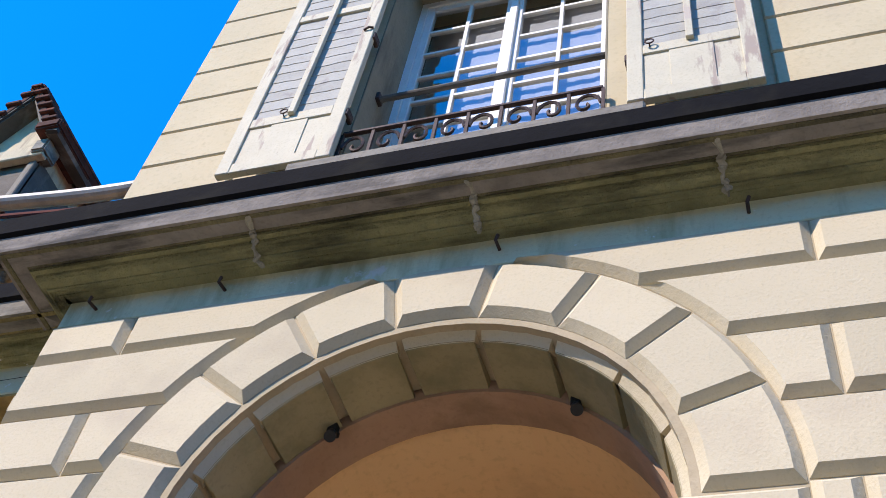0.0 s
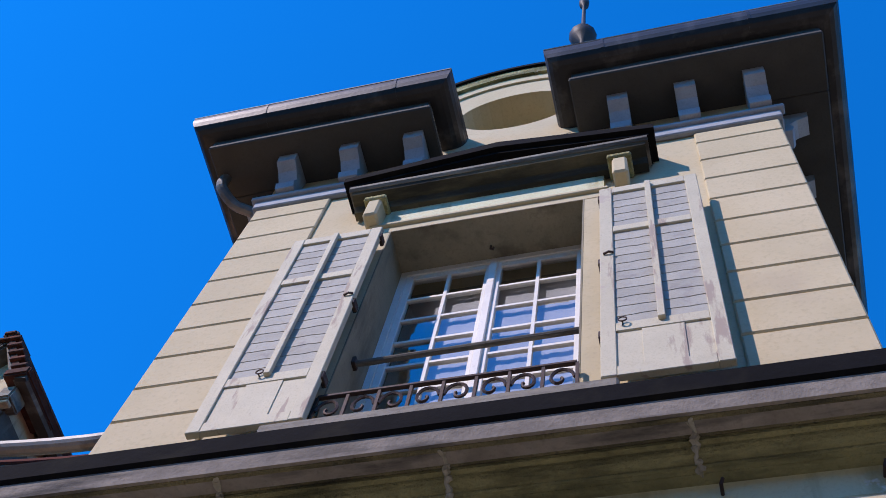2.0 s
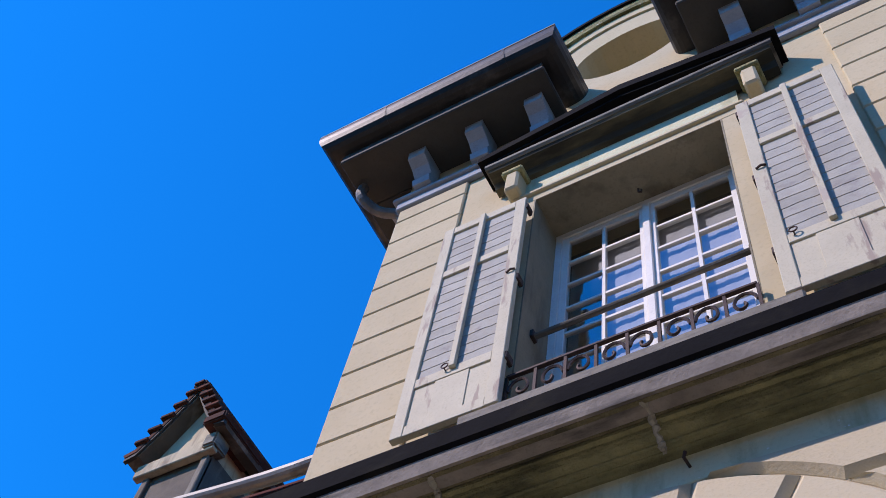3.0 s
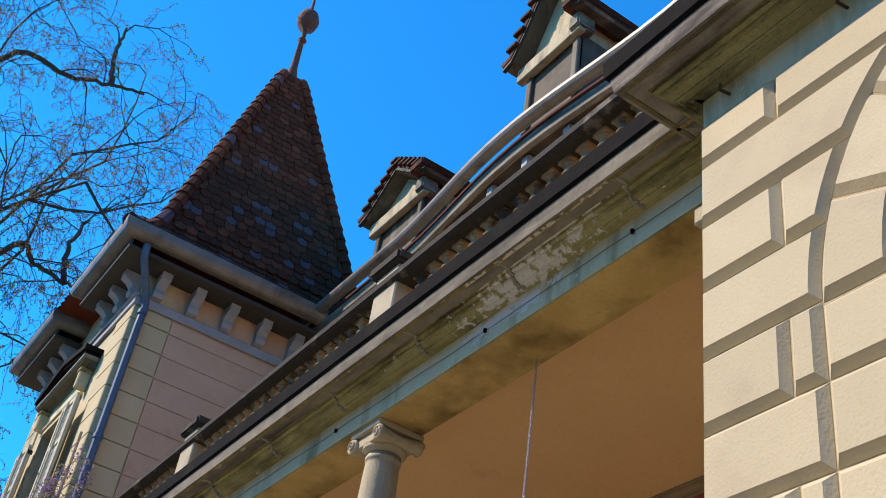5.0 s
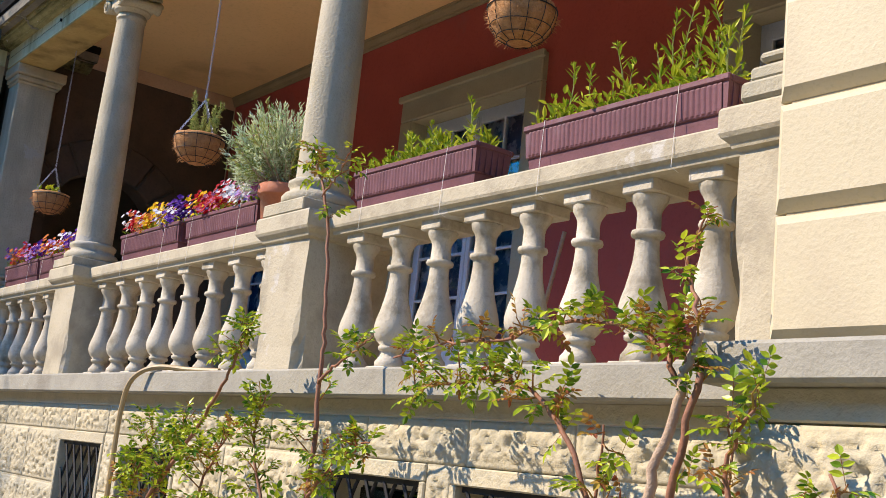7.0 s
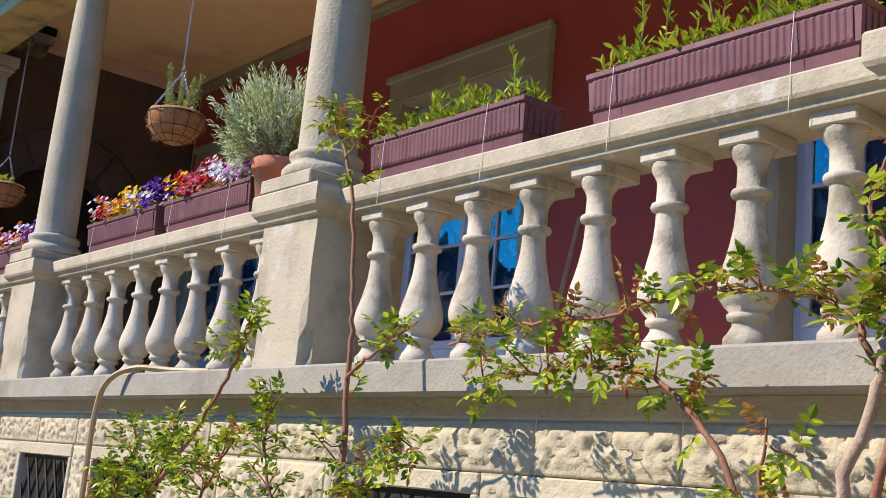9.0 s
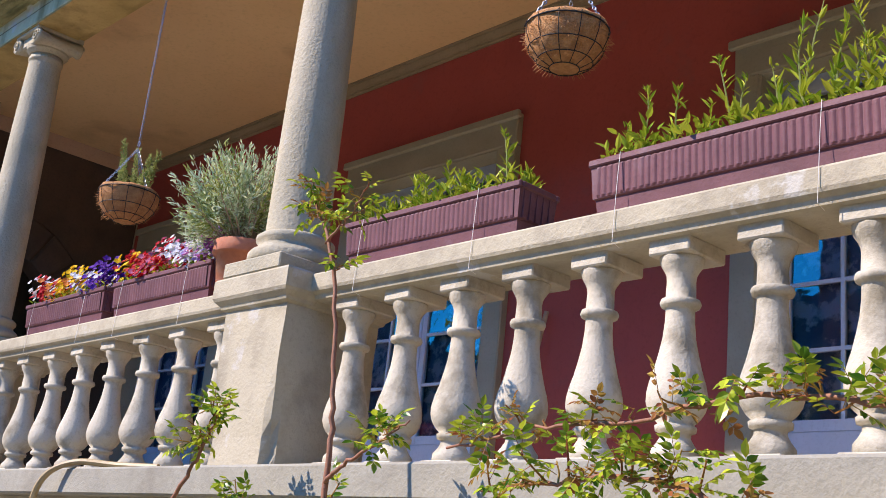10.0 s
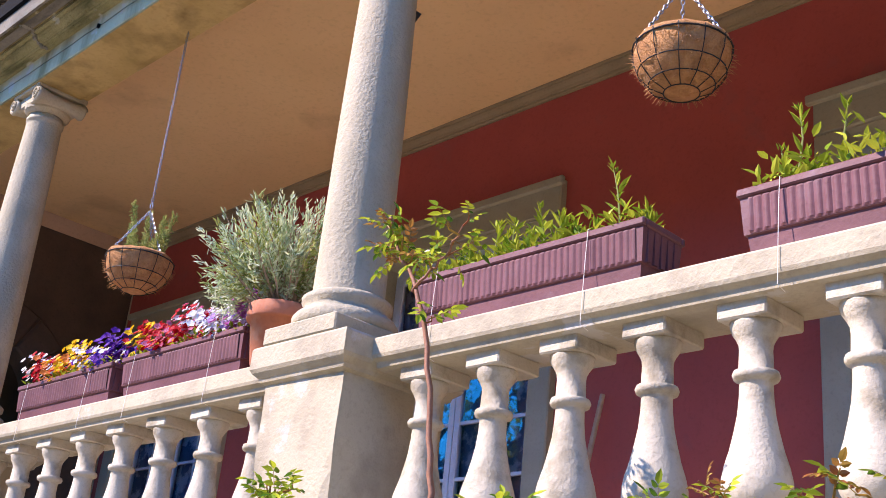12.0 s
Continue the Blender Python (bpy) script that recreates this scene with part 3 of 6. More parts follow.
def column():
    t = thing("column", (0, 0, 2.84), "slender sandstone column with scrolled ionic capital", "column", "loggia columns")
    part("base", lathe([(0.0, 0.07), (0.205, 0.07), (0.215, 0.09), (0.215, 0.115), (0.20, 0.135), (0.175, 0.15), (0.172, 0.17), (0.185, 0.185), (0.185, 0.205), (0.165, 0.22), (0.0, 0.225)], (0, 0, 2.84), 32), COLUMN, t, smooth=True)
    part("plinth", box(-0.225, 0.225, -0.225, 0.225, 2.84, 2.912, 0.006), COLUMN, t)
    prof = [(0.0, 0.2), (0.158, 0.2), (0.148, 0.225), (0.146, 0.5), (0.143, 0.9), (0.136, 1.3), (0.128, 1.7), (0.117, 2.10), (0.116, 2.125), (0.124, 2.13), (0.124, 2.15), (0.115, 2.155), (0.115, 2.24), (0.0, 2.24)]
    part("shaft", lathe(prof, (0, 0, 2.84), 32), COLUMN, t, smooth=True)
    cap = lathe([(0.0, 2.18), (0.125, 2.18), (0.15, 2.205), (0.155, 2.235), (0.0, 2.235)], (0, 0, 2.84), 24)
    box(-0.155, 0.155, -0.15, 0.15, 5.06, 5.145, 0.008, cap)
    part("capital", cap, COLUMN, t)
    part("abacus", box(-0.19, 0.19, -0.18, 0.18, 5.145, 5.185, 0.006), COLUMN, t)
    for sx in (-1, 1):
        # a bolster across, with a scroll on its ends
        b = bmesh.new()
        pr = [(0.052, -0.175), (0.058, -0.16), (0.052, -0.145), (0.04, -0.07), (0.035, 0.0), (0.04, 0.07), (0.052, 0.145), (0.058, 0.16), (0.052, 0.175)]
        m = Matrix.Translation((sx * 0.165, 0, 5.09)) @ Matrix.Rotation(math.pi / 2, 4, "X")
        lathe([(0.0, -0.172)] + pr + [(0.0, 0.172)], (0, 0, 0), 16, b)
        bmesh.ops.transform(b, matrix=m, verts=b.verts)
        v = part("volute", b, COLUMN, t, smooth=True)
        for yy in (-0.178, 0.178):
            pts = [(sx * 0.165 + sx * (0.045 - 0.006 * k / 2) * math.cos(k * 0.7), yy, 5.09 + (0.045 - 0.006 * k / 2) * math.sin(k * 0.7)) for k in range(14)]
            part("scroll", tube(pts, 0.008, 6), COLUMN, v)
    return t


col = column()
col.matrix_basis = Matrix.Translation((COLX[0], 0.225, 2.84)) @ Matrix.Diagonal((1, 1, 1.0085, 1))
copy_thing(col, Matrix.Translation((COLX[1], 0.225, 2.84)) @ Matrix.Diagonal((1, 1, 1.0085, 1)))


def copies(first, places):
    """Copies of a thing built round the origin, and the first one set at the first place."""
    z = first.matrix_basis.translation.z
    first.matrix_basis = Matrix.Translation((places[0][0], places[0][1], z))
    for x, y in places[1:]:
        copy_thing(first, Matrix.Translation((x, y, z)))


# ---- pedestals, rails and balusters ----
def pedestal(x0, x1):
    t = thing("pedestal", ((x0 + x1) / 2, 0.3, 1.96), "square weathered sandstone pedestal with chipped corner", "pedestal", "balustrade pedestals")
    b = box(x0 + 0.055, x1 - 0.055, 0.055, 0.58, 1.96, 2.70)
    bmesh.ops.subdivide_edges(b, edges=b.edges[:], cuts=9, use_grid_fill=True)
    for v in b.verts:
        n = noise.noise(v.co * 6.0)
        edge = min(abs(v.co.x - x1 + 0.055), abs(v.co.x - x0 - 0.055)) < 0.03 and v.co.y < 0.08
        low = max(0.0, (2.40 - v.co.z) / 0.44)
        if edge:
            v.co.y += 0.045 * low * (0.6 + n)
            v.co.x += (-1 if v.co.x > (x0 + x1) / 2 else 1) * 0.035 * low * (0.6 + n)
        v.co.y += 0.006 * n
    part("pedestal_body", b, RAIL, t)
    pr = [(0.055, 2.69), (0.035, 2.70), (0.03, 2.715), (0.008, 2.735), (0.0, 2.75), (0.0, 2.83), (0.006, 2.84)]
    b = bmesh.new()
    rings = [[b.verts.new(c) for c in ((x0 + p, p, z), (x1 - p, p, z), (x1 - p, 0.63 - p, z), (x0 + p, 0.63 - p, z))] for p, z in pr]
    for q, r in zip(rings, rings[1:]):
        for i in range(4):
            b.faces.new((q[i], q[(i + 1) % 4], r[(i + 1) % 4], r[i]))
    b.faces.new(rings[0]), b.faces.new(rings[-1])
    part("pedestal_cap", b, RAIL, t)
    return t


PEDS = ((-0.575, 0.01), (-4.17, -3.59), (2.74, 3.24), (FX1 - 0.02, FX1 + 0.5))
for x0, x1 in PEDS:
    pedestal(x0, x1)

BAL = [(0.070, 0.045), (0.076, 0.05), (0.074, 0.072), (0.060, 0.088), (0.048, 0.106), (0.049, 0.118), (0.064, 0.123), (0.066, 0.137), (0.056, 0.143), (0.076, 0.160), (0.090, 0.180), (0.097, 0.202), (0.096, 0.228),
       (0.089, 0.258), (0.075, 0.297), (0.062, 0.345), (0.053, 0.385), (0.048, 0.43), (0.047, 0.462), (0.050, 0.470), (0.063, 0.474), (0.067, 0.484), (0.063, 0.494), (0.049, 0.498), (0.047, 0.55), (0.049, 0.565), (0.056, 0.578), (0.068, 0.594), (0.074, 0.612), (0.074, 0.62)]


def baluster_mesh():
    b = lathe(BAL, (0, 0, 0), 20)
    for f in b.faces:
        f.smooth = len(f.verts) == 4
    n = len(b.faces)
    box(-0.086, 0.086, -0.086, 0.086, 0.0, 0.048, 0.005, b)
    box(-0.08, 0.08, -0.08, 0.13, 0.618, 0.665, 0.005, b)
    me = bpy.data.meshes.new("baluster")
    bmesh.ops.recalc_face_normals(b, faces=b.faces[:])
    b.to_mesh(me)
    b.free()
    me.materials.append(BALUS)
    return me


BAL_ME = baluster_mesh()
for x0, x1, count, first, gap in ((0.01, 2.74, 8, 0.195, 0.334), (-3.59, -0.575, 8, -3.44, 0.374), (FX1 + 0.5, -4.17, 6, -6.22, 0.36)):
    t = thing("balustrade", ((x0 + x1) / 2, 0.28, 1.96), "cream stone balustrade with bulbous turned balusters", "balustrade", "loggia balustrades")
    part("handrail", prism([(0.19, 2.715), (0.165, 2.72), (0.16, 2.74), (0.14, 2.752), (0.135, 2.765), (0.135, 2.825), (0.145, 2.835), (0.44, 2.835), (0.44, 2.72)], x0, x1), RAIL, t)
    for i in range(count):
        o = new("baluster", BAL_ME)
        o.parent = t
        o.matrix_parent_inverse = t.matrix_basis.inverted()
        o.matrix_basis = Matrix.Translation((first + gap * i, 0.27, 1.958)) @ Matrix.Rotation(random.uniform(-0.04, 0.04), 4, "Z") @ Matrix.Diagonal((1, 1, 1.146, 1))

# half pillars at both ends of the loggia
for xa, xb, s in ((2.93, 3.24, -1), (FX1 - 0.02, FX1 + 0.31, 1)):
    t = thing("pilaster", ((xa + xb) / 2, 0.3, 2.84), "square sandstone pilaster with moulded base and cap", "pilaster", "end pilasters")
    part("shaft", box(xa, xb, 0.09, 0.48, 3.02, 5.06, 0.01), COLUMN, t)
    for z0, z1, g in ((2.84, 2.91, 0.10), (2.91, 2.965, 0.08), (2.965, 2.985, 0.045), (2.985, 3.02, 0.06)):
        part("base", box(xa - g * (s < 0), xb + g * (s > 0), 0.09 - g, 0.48 + g, z0, z1, 0.012), COLUMN, t)
    for z0, z1, g in ((5.02, 5.05, 0.03), (5.05, 5.10, 0.06), (5.10, 5.205, 0.10)):
        part("capital", box(xa - g * (s < 0), xb + g * (s > 0), 0.09 - g * 0.6, 0.48 + g * 0.6, z0, z1, 0.01), COLUMN, t)

# ---- balustrade on the roof terrace above the loggia ----
SMALL_ME = baluster_mesh()
SMALL_ME.materials[0] = DARKBAL
t = thing("roof_balustrade", (MID, 0.1, 5.7), "low weathered stone balustrade on the terrace roof", "balustrade")
part("plinth_course", box(LX0, LX1, 0.0, 0.3, 5.75, 5.93), DARKBAL, t)
part("handrail", prism([(-0.02, 6.32), (-0.05, 6.34), (-0.05, 6.39), (-0.02, 6.41), (0.26, 6.41), (0.26, 6.32)], LX0, LX1), COPING, t)
for k in range(62):
    x = LX0 + 0.15 + 0.165 * k
    if x < LX1 - 0.1 and all(abs(x - c) > 0.22 for c in COLX):
        o = new("baluster", SMALL_ME)
        o.parent = t
        o.matrix_parent_inverse = t.matrix_basis.inverted()
        o.matrix_basis = Matrix.Translation((x, 0.1, 5.93)) @ Matrix.Diagonal((0.72, 0.72, 0.59, 1))
for c in COLX:
    part("post", box(c - 0.16, c + 0.16, -0.02, 0.30, 5.75, 6.49, 0.01), RAIL, t)
    part("post_cap", box(c - 0.21, c + 0.21, -0.07, 0.35, 6.49, 6.59, 0.02), COPING, t, "dark weathered cap stone")

# ---- upper house behind the terrace, bowed in the middle ----
def eave_y(x):
    d = abs(x - MID)
    return 1.97 - 0.16 * (0.5 + 0.5 * math.cos(math.pi * min(d / 2.6, 1.0)))


hx = np.linspace(FX1 - 0.3, TX0 + 0.3, 37)
house = thing("main_house_wall", (MID, 2.66, 5.7), "upper house wall with bowed eave and zinc gutter", "wall", kind="structure")


def bow(profile, material, name, parent):
    b = bmesh.new()
    rings = [[b.verts.new((x, eave_y(x) + p, z)) for p, z in profile] for x in hx]
    k = len(profile)
    for q, r in zip(rings, rings[1:]):
        for i in range(k):
            b.faces.new((q[i], q[(i + 1) % k], r[(i + 1) % k], r[i]))
    b.faces.new(rings[0]), b.faces.new(rings[-1])
    return part(name, b, material, parent)


bow([(0.55, 5.75), (0.55, 9.9), (0.9, 9.9), (0.9, 5.75)], PEACH, "upper_wall", house)
bow([(0.50, 9.40), (0.48, 9.42), (0.48, 9.52), (0.56, 9.54), (0.56, 9.40)], BRACKET, "band", house)
bow([(0.12, 9.93), (0.12, 9.90), (0.60, 9.88), (0.60, 9.95)], EAVE, "soffit", house)
bow([(0.10, 9.86), (0.07, 9.88), (0.07, 10.02), (0.12, 10.04), (0.14, 9.88)], LIP, "fascia", house)
bow([(0.06 - 0.085 + 0.085 * math.cos(a), 10.17 + 0.095 * math.sin(a)) for a in np.linspace(math.pi, 2 * math.pi, 9)] + [(0.04, 10.17), (-0.09, 10.17)], ZINC, "gutter", house)
bow([(0.10, 10.10), (0.10, 10.16), (5.0, 12.6), (5.0, 12.4)], TILE, "roof_slope", house)
for i in range(15):
    x = FX1 + 0.55 + 0.66 * i
    part("modillion", box(x - 0.07, x + 0.07, eave_y(x) + 0.16, eave_y(x) + 0.52, 9.60, 9.88, 0.02), BRACKET, house)


def dormer(c, y, w, ze, za, z0):
    t = thing("dormer", (c, y, z0), "small gabled roof dormer with cream boarded gable", "dormer", "roof dormers")
    wi = w - 0.16
    part("lower_front", box(c - wi, c + wi, y, y + 2.2, z0, ze - 0.28), DARKBOARD, t)
    part("gable_panel", slab([(c - wi, ze - 0.28), (c + wi, ze - 0.28), (c + wi, ze - 0.02), (c, za - 0.10), (c - wi, ze - 0.02)], y - 0.02, y + 2.2), CREAMBOARD, t, "cream weathered gable boards")
    part("beam", box(c - w + 0.04, c + w - 0.06, y - 0.12, y - 0.02, ze - 0.34, ze - 0.12, 0.012), CREAMBOARD, t, "pale weathered cross beam")
    part("beam_end", box(c + w - 0.22, c + w - 0.04, y - 0.16, y + 0.1, ze - 0.30, ze - 0.08, 0.02), LIP, t)
    for k, x in enumerate((c - wi + 0.05, c + wi - 0.05)):
        part("post", box(x - 0.05, x + 0.05, y - 0.05, y + 0.03, z0, ze - 0.34, 0.01), DARKBOARD, t)
    for s in (-1, 1):
        # sweeping verge: steep above, flared at the foot
        line = [Vector((c, za)), Vector((c + s * w * 0.55, za + (ze - za) * 0.66)), Vector((c + s * (w - 0.06), ze - 0.01)), Vector((c + s * (w + 0.10), ze - 0.05))]
        up = [p + Vector((s * 0.045, 0.065)) for p in line]
        low = [p - Vector((s * 0.03, 0.05)) for p in line]
        part("roof_side", slab([tuple(p) for p in line + up[::-1]], y - 0.26, y + 2.2), OLDTILE, t)
        part("verge_soffit", slab([tuple(p) for p in low + line[::-1]], y - 0.22, y + 2.2), DARKBOARD, t)
        part("barge_board", slab([tuple(p - Vector((0, 0.06))) for p in line] + [tuple(p) for p in line[::-1]], y - 0.25, y - 0.20), EAVE, t)
        for k in range(5):
            p = line[0].lerp(line[2], (k + 0.5) / 5) + Vector((s * 0.03, 0.06))
            part("verge_tile", box(p.x - 0.10, p.x + 0.10, y - 0.30, y + 0.0, p.y - 0.02, p.y + 0.035, 0.008), OLDTILE, t)
    part("eave_block", box(c + w - 0.20, c + w + 0.12, y - 0.30, y + 0.5, ze - 0.06, ze + 0.07, 0.02), OLDTILE, t)
    part("ridge_cap", box(c - 0.10, c + 0.10, y - 0.32, y + 2.2, za + 0.03, za + 0.13, 0.03), OLDTILE, t)
    return t


dormer(MID + 0.18, 2.2, 0.64, 11.84, 12.78, 10.6)
dormer(-5.05, 2.3, 0.75, 11.55, 12.02, 10.5)


# ---- tower windows, shutters and pediments ----
def pane(b, glass, leaf):
    me = bpy.data.meshes.new("pane")
    b.to_mesh(me)
    b.free()
    me.materials.append(glass)
    o = new("pane", me)
    o.parent = leaf
    o.matrix_parent_inverse = leaf.matrix_basis.inverted()
    return o


def sash(t, x0, x1, z0, z1, y, cols, rows, m, glass=GLASS):
    """One casement: frame, bars and single panes."""
    leaf = part("casement", box(x0, x0 + 0.05, y, y + 0.045, z0, z1, 0.004), m, t)
    part("frame_stile", box(x1 - 0.05, x1, y, y + 0.045, z0, z1, 0.004), m, leaf)
    for a in (z0, z1 - 0.06):
        part("frame_rail", box(x0 + 0.05, x1 - 0.05, y + 0.002, y + 0.043, a, a + 0.06), m, leaf)
    gx0, gx1, gz0, gz1 = x0 + 0.05, x1 - 0.05, z0 + 0.06, z1 - 0.06
    for i in range(1, cols):
        x = gx0 + (gx1 - gx0) * i / cols
        part("glazing_bar", box(x - 0.011, x + 0.011, y + 0.004, y + 0.035, gz0, gz1), m, leaf)
    for j in range(1, rows):
        z = gz0 + (gz1 - gz0) * j / rows
        part("glazing_bar", box(gx0, gx1, y + 0.006, y + 0.033, z - 0.011, z + 0.011), m, leaf)
    for i in range(cols):
        for j in range(rows):
            b = bmesh.new()
            xa, xb = (gx0 + (gx1 - gx0) * (i + q) / cols for q in (0, 1))
            za, zb = (gz0 + (gz1 - gz0) * (j + q) / rows for q in (0, 1))
            e = [random.uniform(-0.0035, 0.0035) for _ in range(4)]
            b.faces.new([b.verts.new(c) for c in ((xa, y + 0.02 + e[0], za), (xb, y + 0.02 + e[1], za), (xb, y + 0.02 + e[2], zb), (xa, y + 0.02 + e[3], zb))])
            o = pane(b, glass, leaf)
            o.visible_shadow = False
    return leaf


def slat(xa, xb, y, za, zb):
    """A nearly closed louvre with a warped, ragged lower edge."""
    b = bmesh.new()
    xs = np.linspace(xa, xb, 11)
    w = [random.uniform(-0.007, 0.004) for _ in xs]
    rows = [[b.verts.new((x, y + d, z + k * w[i])) for i, x in enumerate(xs)] for d, z, k in ((0.003, za, 1), (0.006, za - 0.001, 1), (0.009, zb, 0.2), (0.0065, zb, 0.2))]
    for q, r in zip(rows, rows[1:] + rows[:1]):
        for i in range(10):
            b.faces.new((q[i], q[i + 1], r[i + 1], r[i]))
    return b


def shutter(x0, x1, near):
    z0, z1, y = 6.02, 8.24, YT - 0.155
    t = thing("window_shutter", ((x0 + x1) / 2, YT - 0.1, z0), "weathered off-white louvred shutter with peeling paint", "shutter", "window shutters")
    for a, b in ((x0, x0 + 0.075), (x1 - 0.075, x1)):
        part("stile", box(a, b, y, y + 0.04, z0, z1, 0.004), SHUTTER, t)
    for a, b in ((z0, z0 + 0.08), (6.42, 6.50), (7.58, 7.65), (z1 - 0.08, z1)):
        part("rail", box(x0 + 0.075, x1 - 0.075, y + 0.002, y + 0.038, a, b, 0.003), SHUTTER, t)
    part("panel", box(x0 + 0.075, x1 - 0.075, y + 0.012, y + 0.03, z0 + 0.08, 6.42), SHUTTER, t, "peeling boarded lower panel")
    part("panel_board", box((x0 + x1) / 2 - 0.10, (x0 + x1) / 2 + 0.10, y + 0.006, y + 0.013, z0 + 0.08, 6.42, 0.002), SHUTTER, t)
    for za, zb, n in ((6.50, 7.58, 11), (7.65, z1 - 0.08, 5)):
        for i in range(n):
            z = za + (zb - za) * (i + 0.5) / n
            h = 0.58 * (zb - za) / n
            part("louvre", slat(x0 + 0.072, x1 - 0.072, y + 0.0105, z - h, z + h), LOUVRE, t)
    part("backing", box(x0 + 0.07, x1 - 0.07, y + 0.024, y + 0.032, 6.45, z1 - 0.05), LOUVRE, t)
    part("control_bar", box((x0 + x1) / 2 - 0.018, (x0 + x1) / 2 + 0.018, y - 0.022, y + 0.004, 6.47, z1 - 0.03, 0.003), SHUTTER, t)
    xr = x0 + 0.26 if near < 0 else x0 + 0.11
    ring = [(xr + 0.020 * math.cos(a), y - 0.02, 6.49 + 0.020 * math.sin(a)) for a in np.linspace(0, 2 * math.pi, 14)]
    part("ring_handle", tube(ring, 0.004, 6), IRON, t, "small rusty iron ring")
    part("hook", tube([(xr, y - 0.002, 6.465), (xr, y - 0.018, 6.468)], 0.004, 6), IRON, t)
    for z in (6.4, 7.2, 8.1):
        part("hinge", box((x0 if near > 0 else x1) - 0.012, (x0 if near > 0 else x1) + 0.012, y + 0.01, y + 0.08, z, z + 0.06, 0.004), IRON, t)
    xo = x1 - 0.04 if near < 0 else x0 + 0.04
    part("catch", tube([(xo - 0.02, y - 0.006, 7.28), (xo + 0.01, y - 0.014, 7.285), (xo + 0.035, y - 0.004, 7.29)], 0.007, 6), IRON, t)
    return t


def tower_window(c, near):
    ox0, ox1, oz0, oz1 = c - 0.70, c + 0.59, 6.0, 8.42
    w = thing("window_1" if near else "window_2", (c, YT, oz0), "tall white casement window with small panes", "window", kind="structure")
    for a, b in ((ox0 - 0.10, ox0), (ox1, ox1 + 0.15)):
        part("architrave", box(a, b, YT - 0.035, YT + 0.02, 5.9, 8.42, 0.006), STONE_UP, w)
    part("architrave", box(ox0 - 0.13, ox1 + 0.13, YT - 0.035, YT + 0.02, 8.42, 8.50, 0.006), STONE_UP, w)
    part("architrave_lip", box(ox0 - 0.16, ox1 + 0.16, YT - 0.06, YT + 0.02, 8.50, 8.535, 0.006), STONE_UP, w)
    part("window_frieze", box(ox0 - 0.13, ox1 + 0.13, YT - 0.025, YT + 0.02, 8.535, 8.82), FRIEZE, w)
    part("window_sill", box(ox0 - 0.2, ox1 + 0.2, YT - 0.16, YT + 0.1, 5.90, 6.0, 0.01), LIP, w)
    y = YT + 0.28
    # Thin linings added so the recess takes its shade from their colour.
    for a, b, e, f in ((ox0 - 0.004, ox0 + 0.006, oz0, oz1), (ox1 - 0.006, ox1 + 0.004, oz0, oz1), (ox0 + 0.006, ox1 - 0.006, oz1 - 0.006, oz1 + 0.004)):
        part("reveal", box(a, b, YT - 0.037, y + 0.08, e, f), REVEAL_SHADE, w, "thin drab lining coloured for the reveal's shade")
    for a, b in ((ox0, ox0 + 0.05), (ox1 - 0.05, ox1)):
        part("window_frame", box(a, b, y - 0.01, y + 0.07, oz0, oz1), WHITE, w)
    part("window_frame", box(ox0 + 0.05, ox1 - 0.05, y - 0.01, y + 0.07, oz1 - 0.06, oz1), WHITE, w)
    m = (ox0 + ox1) / 2
    sash(w, ox0 + 0.05, m - 0.004, oz0, oz1 - 0.06, y, 2, 8, WHITE)
    sash(w, m + 0.004, ox1 - 0.05, oz0, oz1 - 0.06, y, 2, 8, WHITE)
    part("meeting_stile", box(m - 0.026, m + 0.026, y - 0.02, y, oz0, oz1 - 0.06, 0.006), WHITE, w)
    part("window_hook", tube([(m, y - 0.12, 8.375), (m, y - 0.12, 8.33), (m + 0.02, y - 0.12, 8.31), (m + 0.02, y - 0.12, 8.34)], 0.008, 6), IRON, w)
    bar = thing("window_guard_bar", (m, YT + 0.1, 6.9), "grey iron bar across the window reveal", "guard bar")
    part("bar", tube([(ox0, YT + 0.10, 6.93), (ox1, YT + 0.10, 6.95)], 0.019, 10), LIP, bar)
    for x in (ox0 + 0.015, ox1 - 0.015):
        part("bracket", box(x - 0.015, x + 0.012, YT + 0.07, YT + 0.13, 6.905, 6.97, 0.004), IRON, bar)
    # scrolled iron rail
    g = thing("window_railing", (m, YT - 0.08, 6.0), "rusty wrought-iron railing with scrolls", "railing")
    yy = YT - 0.08
    for z in (6.02, 6.295):
        part("iron_bar", box(ox0, ox1, yy - 0.012, yy + 0.012, z, z + 0.02, 0.003), IRON, g)
    n = 8
    for k in range(n + 1):
        x = ox0 + (ox1 - ox0) * k / n
        part("iron_upright", box(x - 0.008, x + 0.008, yy - 0.008, yy + 0.008, 6.02, 6.30), IRON, g)
        if k < n:
            cx, s = x + (ox1 - ox0) / n / 2, (1 if k % 2 else -1)
            pts = [(cx + s * (0.07 - 0.0042 * i) * math.cos(0.45 * i), yy, 6.17 + (0.10 - 0.006 * i) * math.sin(0.45 * i) + 0.01) for i in range(16)]
            part("scroll", tube(pts, 0.009, 5), IRON, g)
    # curtain and room behind
    cu = thing("curtain", (m, y + 0.12, 6.0), "white net curtain in soft folds", "curtain", "window curtains")
